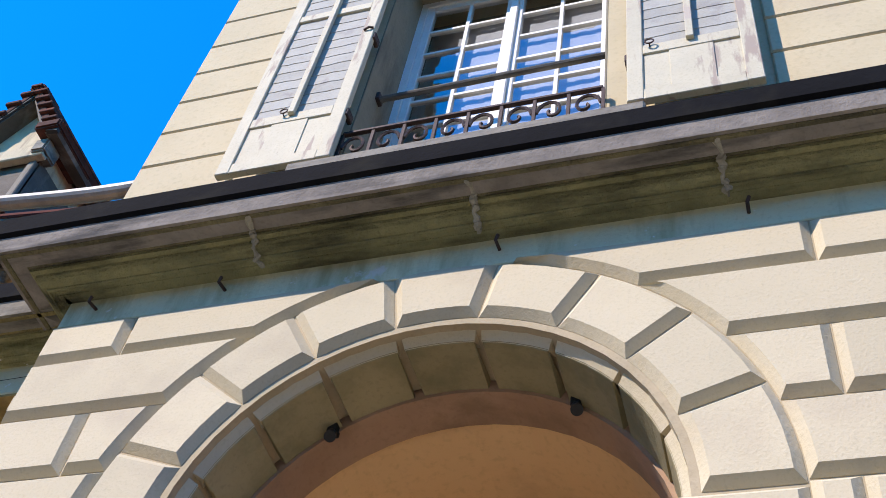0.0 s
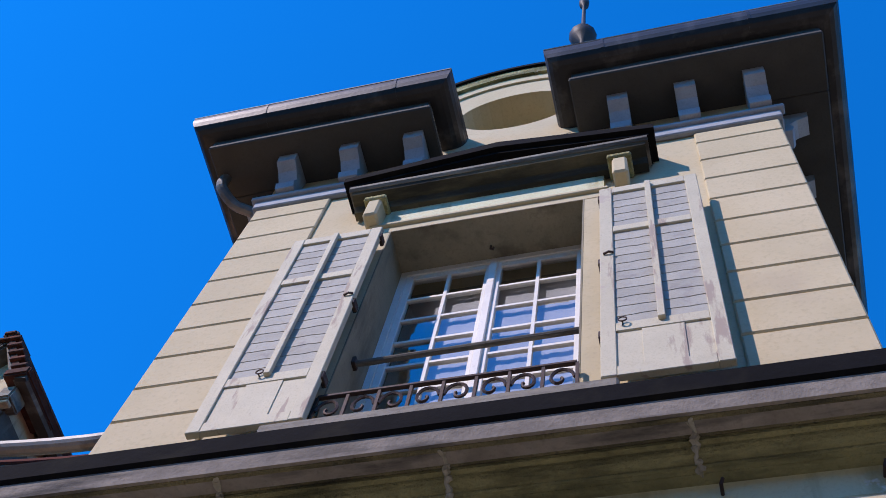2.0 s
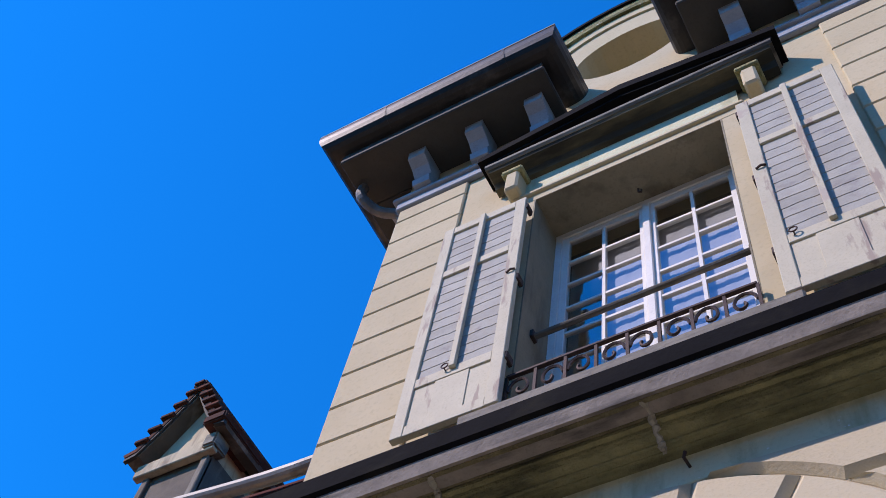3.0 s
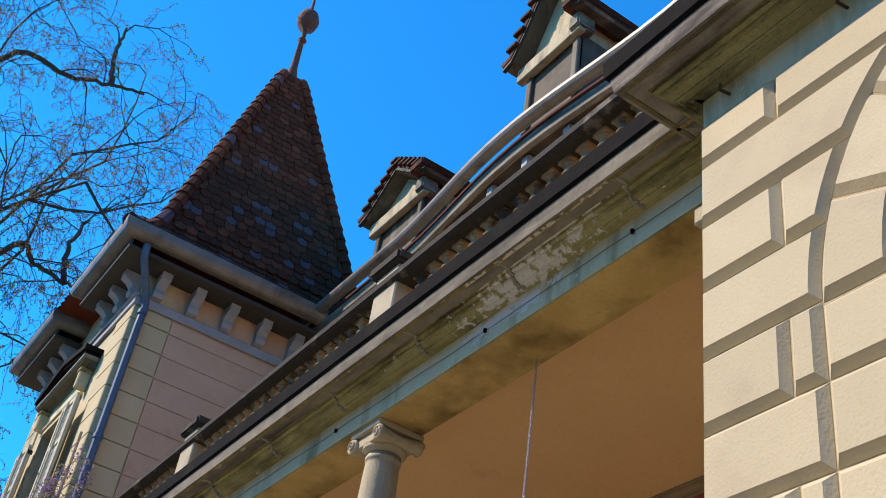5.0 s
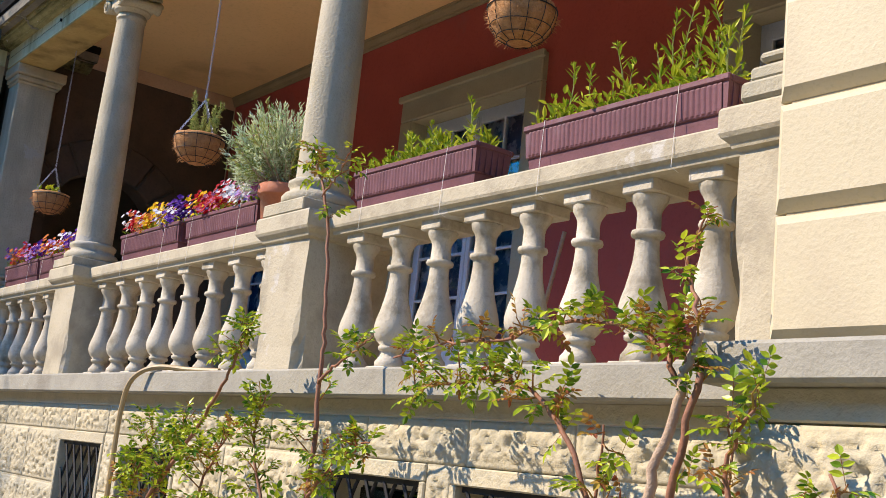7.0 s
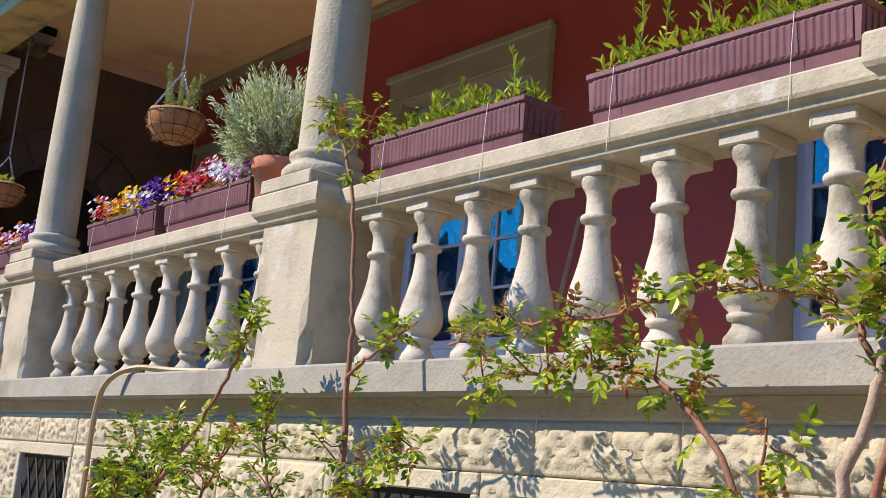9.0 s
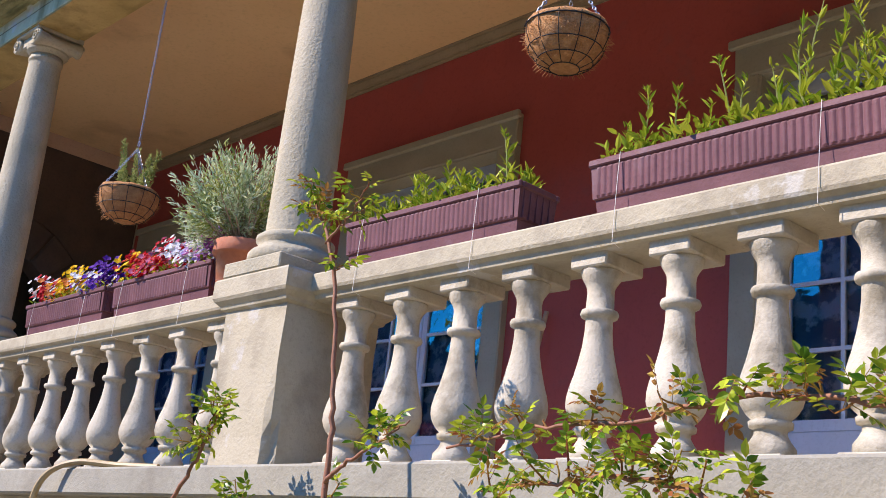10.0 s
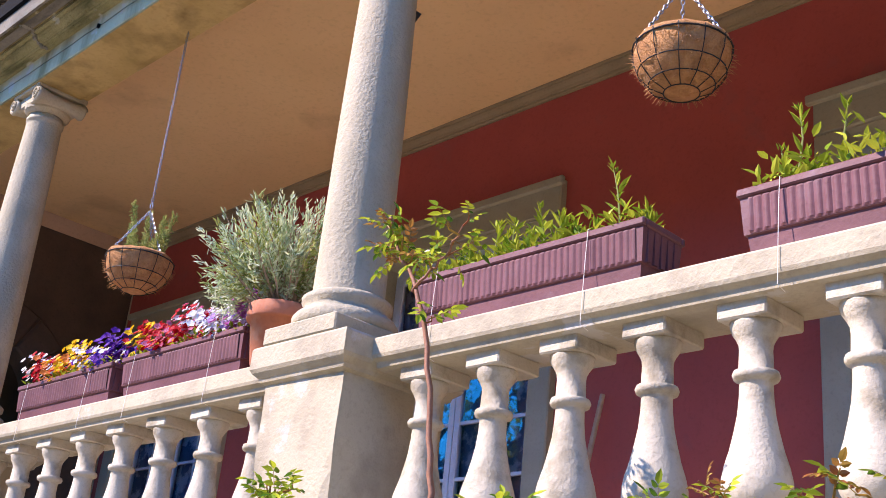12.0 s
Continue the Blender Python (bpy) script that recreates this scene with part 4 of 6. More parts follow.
    for x0, x1 in ((ox0 + 0.10, m - 0.01), (m + 0.01, ox1 - 0.02)):
        b = bmesh.new()
        xs = np.linspace(x0, x1, 40)
        rows = [[b.verts.new((x, y + 0.056 + 0.0015 * math.sin(60 * x) + 0.001 * math.sin(171 * x), z)) for x in xs] for z in (6.0, 8.06)]
        for i in range(39):
            b.faces.new((rows[0][i], rows[0][i + 1], rows[1][i + 1], rows[1][i]))
        part("curtain_panel", b, CURTAIN, cu, smooth=True)
    m = c
    # pediment
    p = thing("window_pediment", (m, YT - 0.1, 8.8), "weathered stone window pediment with dark lead top", "pediment", "window pediments")
    h = 1.02
    part("cornice", prism([(YT, 8.80), (YT - 0.06, 8.81), (YT - 0.09, 8.85), (YT - 0.17, 8.87), (YT - 0.185, 8.895), (YT, 8.90)], m - h, m + h), PEDIMENT, p)
    part("cornice_lip", prism([(YT, 8.896), (YT - 0.19, 8.894), (YT - 0.205, 8.91), (YT - 0.205, 8.945), (YT, 8.953)], m - h - 0.02, m + h + 0.02), LIP, p)
    part("tympanum", slab([(m - h + 0.08, 8.95), (m + h - 0.08, 8.95), (m, 9.17)], YT - 0.06, YT + 0.01), STONE_UP, p)
    for s in (-1, 1):
        part("raking_cornice", slab([(m - s * (h + 0.03), 8.955), (m, 9.13), (m, 9.17), (m - s * (h + 0.03), 8.985)], YT - 0.20, YT + 0.01), LEAD, p)
        part("lead_cover", slab([(m - s * (h + 0.07), 8.988), (m, 9.172), (m, 9.27), (m - s * (h + 0.07), 9.06)], YT - 0.235, YT + 0.012), LEAD, p)
        part("console", box(m + s * 0.84 - 0.05, m + s * 0.84 + 0.05, YT - 0.15, YT + 0.01, 8.52, 8.80, 0.015), STONE_UP, p)
        part("console_cap", box(m + s * 0.84 - 0.08, m + s * 0.84 + 0.08, YT - 0.165, YT + 0.01, 8.76, 8.81, 0.01), CORNICE, p)
    shutter(c - 1.29, c - 0.69, -1)
    shutter(c + 0.71, c + 1.30, 1)


tower_window(TU, True)
tower_window((FX0 + FX1) / 2, False)


# ---- eaves, round gable and pyramid roof of a tower ----
def tile_mesh():
    b = bmesh.new()
    pts = [(-0.085, 0.0), (-0.06, -0.045), (0.0, -0.06), (0.06, -0.045), (0.085, 0.0), (0.085, 0.2), (-0.085, 0.2)]
    lo = [b.verts.new((x, y, 0.0 + 0.0 * y)) for x, y in pts]
    hi = [b.verts.new((x, y, 0.02)) for x, y in pts]
    for i in range(7):
        b.faces.new((lo[i], lo[(i + 1) % 7], hi[(i + 1) % 7], hi[i]))
    b.faces.new(lo), b.faces.new(hi)
    bmesh.ops.recalc_face_normals(b, faces=b.faces[:])
    me = bpy.data.meshes.new("roof_tile")
    b.to_mesh(me)
    b.free()
    me.materials.append(TILE)
    return me


TILE_ME = tile_mesh()
ROOF = [(2.48, 10.16), (2.18, 10.36), (1.97, 10.66), (1.83, 11.0), (0.24, 16.1)]
RCY = 1.33


def tower_roof(x0, x1, near):
    c = TU if near else (x0 + x1) / 2
    t = thing("tower_eaves", (c, YT, 9.4), "boxed tower eaves with blue-grey brackets and zinc gutter", "eaves", "tower eaves")
    gap = 0.53
    ye, e = YT - 0.42, 0.42
    back = RCY * 2 - YT
    part("band", box(x0 - 0.03, x1 + 0.03, YT - 0.035, YT + 0.01, 9.36, 9.47, 0.008), BRACKET, t)
    part("band_lip", box(x0 - 0.06, x1 + 0.06, YT - 0.065, YT + 0.01, 9.47, 9.51, 0.008), BRACKET, t)
    for s, xs in ((-1, x0), (1, x1)):
        part("side_band", box(min(xs, xs + s * 0.035), max(xs, xs + s * 0.035), YT, back, 9.36, 9.49, 0.008), BRACKET, t)
        # soffit boards: a front piece broken in the middle, and a side piece
        xi = c + s * gap
        a, b = sorted((xi, xs + s * e))
        part("soffit", box(a, b, ye, YT + 0.02, 9.84, 9.90, 0.01), EAVE, t)
        a, b = sorted((xs + s * 0.001, xs + s * e))
        part("soffit", box(a, b, YT + 0.02, back, 9.84, 9.90, 0.01), EAVE, t)
        # zinc gutter: front, outer side and the return at the gap
        r = [(-0.075 + 0.075 * math.cos(q), 0.10 * math.sin(q)) for q in np.linspace(math.pi, 1.5 * math.pi, 6)]
        prof = [(-0.155, 0.16), (-0.165, 0.16), (-0.166, 0.11), (-0.158, 0.06), (-0.14, 0.018), (-0.11, -0.012), (-0.075, -0.028), (-0.03, -0.032), (0.02, -0.03), (0.02, 0.0), (-0.05, 0.0), (-0.11, 0.03), (-0.135, 0.08)]
        g = bmesh.new()
        path = [(xi, YT + 0.3, -s, 0), (xi, ye, -s, -1), (xs + s * e, ye, s, -1), (xs + s * e, back, s, 0)]
        rings = [[g.verts.new((px - nx * p, py - ny * p, 10.02 + z)) for p, z in prof] for px, py, nx, ny in path]
        k = len(prof)
        for q, r2 in zip(rings, rings[1:]):
            for i in range(k):
                g.faces.new((q[i], q[(i + 1) % k], r2[(i + 1) % k], r2[i]))
        part("gutter", g, GUTTER if near else ZINC, t, "stained zinc gutter")
        part("gutter_bead", tube([(px + nx * 0.165, py + ny * 0.165, 10.185) for px, py, nx, ny in path], 0.009, 6), ZINC if near else GUTTER, t)
        part("fascia", box(*sorted((xi + s * 0.02, xs + s * (e - 0.01))), ye + 0.005, ye + 0.04, 9.90, 10.10), EAVE, t)
        for x in (xi + s * 0.28, xi + s * 1.35):
            part("gutter_seam", prism([(ye + p * 1.03, 10.02 + z * 1.03 - 0.001) for p, z in prof[1:8]] + [(ye - 0.03, 10.0)], x - 0.012, x + 0.012), GUTTER if near else ZINC, t)
        # brackets
        spots = [(c + s * d, YT, 0) for d in ((0.70, 1.21, 1.72) if s < 0 else (0.86, 1.35, 1.84))]
        for bx, by, _ in spots:
            pr = [(YT, 9.52), (YT - 0.10, 9.52), (YT - 0.12, 9.58), (YT - 0.10, 9.64), (YT - 0.16, 9.70), (YT - 0.24, 9.74), (YT - 0.25, 9.84), (YT, 9.84)]
            part("bracket", prism(pr, bx - 0.075, bx + 0.075), BRACKET, t)
        for j in range(6):
            by = YT + 0.22 + 0.50 * j
            pr = [(xs, 9.50), (xs + s * 0.10, 9.52), (xs + s * 0.12, 9.58), (xs + s * 0.10, 9.64), (xs + s * 0.16, 9.70), (xs + s * 0.24, 9.74), (xs + s * 0.25, 9.84), (xs, 9.84)]
            part("bracket", prism(pr, by - 0.07, by + 0.07, "y"), BRACKET, t)
    # elbow of the downpipe under the eave corner
    if near:
        part("downpipe_elbow", tube(smooth_line([(x0 - 0.35, YT - 0.15, 9.86), (x0 - 0.35, YT - 0.13, 9.70), (x0 - 0.25, YT + 0.0, 9.6), (x0 - 0.08, YT + 0.1, 9.55), (x0 - 0.05, YT + 0.1, 9.2), (x0 - 0.05, YT + 0.1, 6.0)]), 0.045, 10), ZINC, t)
    # round gable with its blind oculus
    r = thing("round_gable", (c, YT, 9.5), "round-headed gable with a blind circular niche", "gable", "round gables")
    zc, R = 10.62, 1.06
    arc = [(c - R * math.cos(q), zc + R * math.sin(q)) for q in np.linspace(-0.1, math.pi + 0.1, 33)]
    ring = [(c + 0.50 * math.cos(q), zc + 0.50 * math.sin(q)) for q in np.linspace(0, 2 * math.pi, 33)[:-1]]
    b = bmesh.new()
    outer = [(c - 0.86 * math.cos(q), zc + 0.86 * math.sin(q)) for q in np.linspace(0, 2 * math.pi, 33)[:-1]]
    ring = [(c - 0.50 * math.cos(q), zc + 0.10 + 0.44 * math.sin(q)) for q in np.linspace(0, 2 * math.pi, 33)[:-1]]
    vo, vi, vd = ([b.verts.new((x, yy, z)) for x, z in pts] for pts, yy in ((outer, YT), (ring, YT), (ring, YT + 0.42)))
    for i in range(32):
        j = (i + 1) % 32
        b.faces.new((vo[i], vo[j], vi[j], vi[i]))
        b.faces.new((vi[i], vi[j], vd[j], vd[i]))
    b.faces.new(vd)
    part("gable_face", b, STONE_UP, r)
    part("gable_base", box(c - 0.86, c + 0.86, YT + 0.003, YT + 0.3, 9.50, 10.02), STONE_UP, r)
    for r0, r1, yy, m in ((0.86, 0.99, YT - 0.02, STONE_UP), (0.99, 1.14, YT - 0.05, CORNICE), (1.14, 1.19, YT - 0.075, LEAD)):
        pts = [(c - r0 * math.cos(q), zc + r0 * math.sin(q)) for q in np.linspace(-0.25, math.pi + 0.25, 33)]
        pts2 = [(c - r1 * math.cos(q), zc + r1 * math.sin(q)) for q in np.linspace(-0.25, math.pi + 0.25, 33)]
        b = bmesh.new()
        f0, f1, k0, k1 = ([b.verts.new((x, y, z)) for x, z in p] for p, y in ((pts, yy), (pts2, yy), (pts, YT + 0.9), (pts2, YT + 0.9)))
        for i in range(32):
            b.faces.new((f0[i], f0[i + 1], f1[i + 1], f1[i]))
            b.faces.new((f0[i], f0[i + 1], k0[i + 1], k0[i]))
            b.faces.new((f1[i], f1[i + 1], k1[i + 1], k1[i]))
        part("arch_moulding", b, m, r)
    # roof
    roof = thing("tower_roof", (c, RCY, 10.1), "steep pyramid roof of dark brown clay tiles", "roof", "tower roofs")
    b = bmesh.new()
    sy = (back - YT) / 2 + 0.55
    rings = [[b.verts.new((c + sx * h, max(RCY + qy * h * min(1.0, sy / 2.5) * (0.86 if qy > 0 else 1.0), YT + 0.5 if near else -9.0), z)) for sx, qy in ((-1, -1), (1, -1), (1, 1), (-1, 1))] for h, z in ROOF]
    for q, r2 in zip(rings, rings[1:]):
        for i in range(4):
            b.faces.new((q[i], q[(i + 1) % 4], r2[(i + 1) % 4], r2[i]))
    b.faces.new(rings[0]), b.faces.new(rings[-1])
    part("roof_boarding", b, TILE, roof)
    up = 1.46 if near else 0.0
    fin = part("finial", lathe([(0.0, 16.1), (0.17, 16.12), (0.12, 16.3), (0.07, 16.6), (0.05, 17.3), (0.09, 17.34), (0.05, 17.4), (0.05, 17.6 + up), (0.17, 17.72 + up), (0.22, 17.9 + up), (0.17, 18.08 + up), (0.04, 18.18 + up), *([(0.03, 20.0 + up), (0.08, 20.06 + up), (0.09, 20.3 + up), (0.03, 20.4 + up), (0.02, 21.0 + up)] if near else [(0.02, 18.7)])], (c + (0.16 if near else 0), RCY, 0), 12), STEEL if near else RUST, roof, "dark iron finial with ball", smooth=True)
    if not near:
        f = min(1.0, sy / 2.5)
        kept = 0
        rest = bmesh.new()
        sides = ((Vector((0, -1, 0)), Vector((1, 0, 0)), f, 1.0), (Vector((1, 0, 0)), Vector((0, 1, 0)), 1.0, f))
        # rows from the eave upwards on the two sides that face the garden
        seg = [(a, b2, math.hypot(a[0] - b2[0], b2[1] - a[1])) for a, b2 in zip(ROOF, ROOF[1:])]
        for out, along, fo, fa in sides:
            s = 0.05
            total = sum(q[2] for q in seg)
            row = 0
            while s < total - 0.1:
                d = s
                for a, b2, ln in seg:
                    if d <= ln:
                        break
                    d -= ln
                u = d / ln
                h = a[0] + (b2[0] - a[0]) * u
                z = a[1] + (b2[1] - a[1]) * u
                up = (out * ((b2[0] - a[0]) * fo) + Vector((0, 0, b2[1] - a[1]))).normalized()
                nrm = along.cross(up)
                if nrm.dot(out) < 0:
                    nrm = -nrm
                n = int(2 * h * fa / 0.18)
                for i in range(n):
                    w = (i - (n - 1) / 2 + (0.5 if row % 2 else 0)) * 0.18
                    if abs(w) > h * fa - 0.05 or (out.x > 0.5 and w > 0.86 * h * fa - 0.05):
                        continue
                    o = Vector((c, RCY, z)) + out * (h * fo) + along * w + nrm * (0.010 + random.uniform(0, 0.006))
                    m = Matrix((along, up, along.cross(up))).transposed().to_4x4()
                    m = Matrix.Translation(o) @ m @ pose(0, 0, 0, -5 + random.uniform(-2, 2), 0, random.uniform(-3, 3))
                    if kept < 300 and z < 12.2 and out.x > 0.5:
                        ob = new("roof_tile", TILE_ME)
                        ob.parent = roof
                        ob.matrix_parent_inverse = roof.matrix_basis.inverted()
                        ob.matrix_basis = m
                        kept += 1
                    else:
                        k0 = len(rest.verts)
                        rest.from_mesh(TILE_ME)
                        rest.verts.ensure_lookup_table()
                        for v in rest.verts[k0:]:
                            v.co = m @ v.co
                s += 0.165
                row += 1
        me = bpy.data.meshes.new("upper_tiles")
        rest.to_mesh(me)
        rest.free()
        me.materials.append(TILE)
        o = new("upper_tiles", me)
        o.parent = roof
        o.matrix_parent_inverse = roof.matrix_basis.inverted()
        tagged(o, kind="stuff")
        # hip tiles along the two visible hips
        for qx, qy in ((1, -1), (-1, -1), (1, 1)):
            b = bmesh.new()
            for a, b2 in zip(ROOF, ROOF[1:]):
                p, q = (Vector((c + qx * h, RCY + qy * h * f * (0.86 if qy > 0 else 1.0), z)) for h, z in (a, b2))
                n = max(1, int((q - p).length / 0.26))
                for i in range(n):
                    u0, u1 = p.lerp(q, i / n), p.lerp(q, (i + 1.15) / n)
                    tube([u0, u1], [0.115, 0.085], 8, b)
            part("hip_tiles", b, TILE, roof)


tower_roof(TX0, TX1, True)
tower_roof(FX0, FX1, False)
for c, hide in ((TU, True), ((FX0 + FX1) / 2, False)):
    rm = thing("tower_room", (c, 1.2, 5.8), "dim plastered tower room behind the window", "room", kind="structure")
    part("room_back", box(c - 1.7, c + 1.7, 1.8, 1.9, 5.8, 9.9), ROOM, rm)
    part("room_floor", box(c - 1.7, c + 1.7, YT + 0.45, 1.8, 5.8, 5.9), ROOM, rm)
    part("room_ceiling", box(c - 1.7, c + 1.7, YT + 0.45, 1.8, 8.8, 8.9), ROOM, rm)


# ---- doors of the loggia ----
def french_door(c, n):
    t = thing("door_%d" % n, (c, YB, 1.9), "pale blue glazed french door in a stone surround", "door", kind="structure")
    x0, x1, zt = c - DW, c + DW, DZ
    yd = YB + 0.15
    for a, b in ((x0 - 0.17, x0), (x1, x1 + 0.17)):
        part("door_surround", box(a, b, YB - 0.06, YB + 0.012, 1.9, zt, 0.01), DOORSTONE, t)
    for a, b in ((x0 - 0.002, x0 + 0.012), (x1 - 0.012, x1 + 0.002)):
        part("reveal", box(a, b, YB - 0.05, YB + 0.29, 1.9, zt), DOORSTONE, t)
    part("reveal", box(x0 + 0.012, x1 - 0.012, YB - 0.05, YB + 0.29, zt - 0.012, zt + 0.002), DOORSTONE, t)
    part("door_surround", box(x0 - 0.17, x1 + 0.17, YB - 0.06, YB + 0.012, zt, zt + 0.25, 0.01), DOORSTONE, t)
    part("lintel_lip", box(x0 - 0.20, x1 + 0.20, YB - 0.09, YB - 0.05, zt + 0.19, zt + 0.25, 0.008), DOORSTONE, t)
    x0, x1, zt = x0 + 0.012, x1 - 0.012, zt - 0.012
    for a, b in ((x0, x0 + 0.06), (x1 - 0.06, x1)):
        part("door_frame", box(a, b, yd - 0.03, yd + 0.01, 1.9, zt, 0.004), BLUEWHITE, t)
    part("door_frame", box(x0 + 0.06, x1 - 0.06, yd - 0.03, yd + 0.01, zt - 0.07, zt, 0.004), BLUEWHITE, t)
    part("door_curtain", box(x0, x1, yd + 0.012, yd + 0.02, 1.9, zt), LACE, t, "patterned net curtain behind the glass")
    for a, b in ((x0 + 0.06, c - 0.003), (c + 0.003, x1 - 0.06)):
        leaf = sash(t, a, b, 2.55, zt - 0.07, yd - 0.05, 2, 5, BLUEWHITE, GLASS_DOOR)
        part("door_panel", box(a, b, yd - 0.048, yd - 0.01, 1.92, 2.55, 0.006), BLUEWHITE, leaf)
    return t


for k, c in enumerate(DOORS):
    french_door(c, k + 1)
b = thing("broom_handle", (-0.93, 2.5, 1.9), "reddish wooden broom handle leaning on the wall", "broom")
part("handle", tube([(-1.02, 2.42, 1.9), (-0.86, 2.62, 3.36)], 0.016, 8), BARK, b)
part("brush", box(-1.16, -0.88, 2.36, 2.46, 1.9, 2.02, 0.02), TWIG, b)

# ---- masonry of the near tower: chamfered blocks and voussoirs ----
ZJ = [2.339 + 0.3313 * k for k in range(9)]
ROWS_Z = [1.97] + ZJ + [5.235]
G = 0.004


def stone(name, poly, parent, m, y0=YT, y1=YG + 0.02, ch=0.033):
    return part(name, slab(poly, y0, y1, ch), m, parent)


def masonry(c, x0, x1, w, detail):
    cu = TU if detail else c
    ST = STONE if detail else STONE_FAR
    vj0, vj1 = c - 1.43, c + 1.43
    for k in range(len(ROWS_Z) - 1):
        za, zb = ROWS_Z[k] + G, ROWS_Z[k + 1] - G
        zm = (za + zb) / 2

        def inner(z):
            return AE + 0.006 if z <= AZ else math.sqrt(max((AE + 0.006) ** 2 - (z - AZ) ** 2, 0.0))

        split = k % 2 == 1
        for s in (-1, 1):
            xe = x0 if s < 0 else x1
            xv = vj0 if s < 0 else vj1
            r_lo, r_hi = inner(za), inner(zb)
            if zb > AZ + AE:
                r_hi = 0.0
            zs = np.linspace(za, zb, 6)
            edge = [(c + s * max(inner(z), 0.004), float(z)) for z in zs] if zb > AZ else [(c + s * r_lo, za), (c + s * r_hi, zb)]
            if zb > AZ + AE:
                zs = np.linspace(za, min(zb, AZ + AE), 7)
                edge = [(c + s * max(inner(z), 0.006), float(z)) for z in zs] + [(c + s * 0.006, zb)]
                if abs(edge[-1][1] - edge[-2][1]) < 0.004:
                    edge.pop()
            if split:
                stone("stone_block", [(xe, za), (xv - s * -G, za), (xv - s * -G, zb), (xe, zb)], w, ST)
                body = [(xv + s * -G, za)] + edge + [(xv + s * -G, zb)]
            else:
                body = [(xe, za)] + edge + [(xe, zb)]
            stone("stone_block", body, w, ST)
    # voussoirs with a deep chamfer towards the opening
    for k in range(9):
        a0, a1 = (math.pi * (k + q) / 9 for q in (0.012, 0.988))
        aa = np.linspace(a0, a1, 5)
        poly = [(c - AR * math.cos(a), AZ + AR * math.sin(a)) for a in aa] + [(c - AE * math.cos(a), AZ + AE * math.sin(a)) for a in aa[::-1]]
        stone("voussoir", poly, w, ST)
        for nm, prof, m in (("voussoir_bevel", ((AR + 0.012, YT + 0.030, 0.004), (0.900, YT + 0.100, 0.012), (0.93, YT + 0.16, 0.012), (0.98, YT + 0.06, 0.010)), ST),
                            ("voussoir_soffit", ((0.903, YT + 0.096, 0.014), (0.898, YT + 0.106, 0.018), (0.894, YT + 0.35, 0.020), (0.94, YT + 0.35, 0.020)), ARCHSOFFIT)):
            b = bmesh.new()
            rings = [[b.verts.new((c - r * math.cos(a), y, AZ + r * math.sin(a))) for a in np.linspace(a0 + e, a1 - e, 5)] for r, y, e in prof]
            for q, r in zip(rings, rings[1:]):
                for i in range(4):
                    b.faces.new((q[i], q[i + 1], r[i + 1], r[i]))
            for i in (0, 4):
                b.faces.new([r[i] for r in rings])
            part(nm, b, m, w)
    for s in (-1, 1):
        for k in range(6):
            za, zb = ROWS_Z[k] + G, ROWS_Z[k + 1] - G
            stone("jamb_block", [(c + s * 0.865, za), (c + s * (AE - 0.0), za), (c + s * (AE - 0.0), min(zb, AZ - 0.01)), (c + s * 0.865, min(zb, AZ - 0.01))], w, ST) if za < AZ - 0.05 else None
    # upper storey: flat courses with fine joints beside the window
    z = 5.80
    while z < 9.33:
        zt = min(z + 0.335, 9.355)
        for a, b2 in ((x0, cu - 1.33), (cu + 1.35, x1)):
            part("course_block", slab([(a, z + 0.006), (b2, z + 0.006), (b2, zt - 0.006), (a, zt - 0.006)], YT - 0.012, YT + 0.03, 0.009), STONE_UP, w)
        z += 0.335


masonry(TC, TX0, TX1, near_wall, True)
masonry((FX0 + FX1) / 2, FX0, FX1, far_wall, False)
# quoins and plaster courses on the far tower's side
z = 5.80
while z < 9.33:
    zt = min(z + 0.335, 9.355)
    part("quoin", box(FX1 - 0.03, FX1 + 0.012, YT - 0.008, YT + 0.52, z + 0.006, zt - 0.006, 0.006), STONE_UP, far_wall)
    part("plaster_course", box(FX1 - 0.03, FX1 - 0.004, YT + 0.535, 2.6, z + 0.004, zt - 0.004, 0.004), PEACH, far_wall)
    z += 0.335
# narrow step and chain of small metal hooks along the frieze
for i, x in enumerate((3.40, 4.05, 5.30, 6.3, 6.9)):
    h = thing("wire_hook", (x, YG, 5.30), "short rusty iron hook in the frieze", "hook", "frieze hooks")
    part("pin", tube([(x, YG, 5.335), (x, YG - 0.07, 5.32), (x + 0.01, YG - 0.075, 5.345)], 0.008, 6), IRON, h)
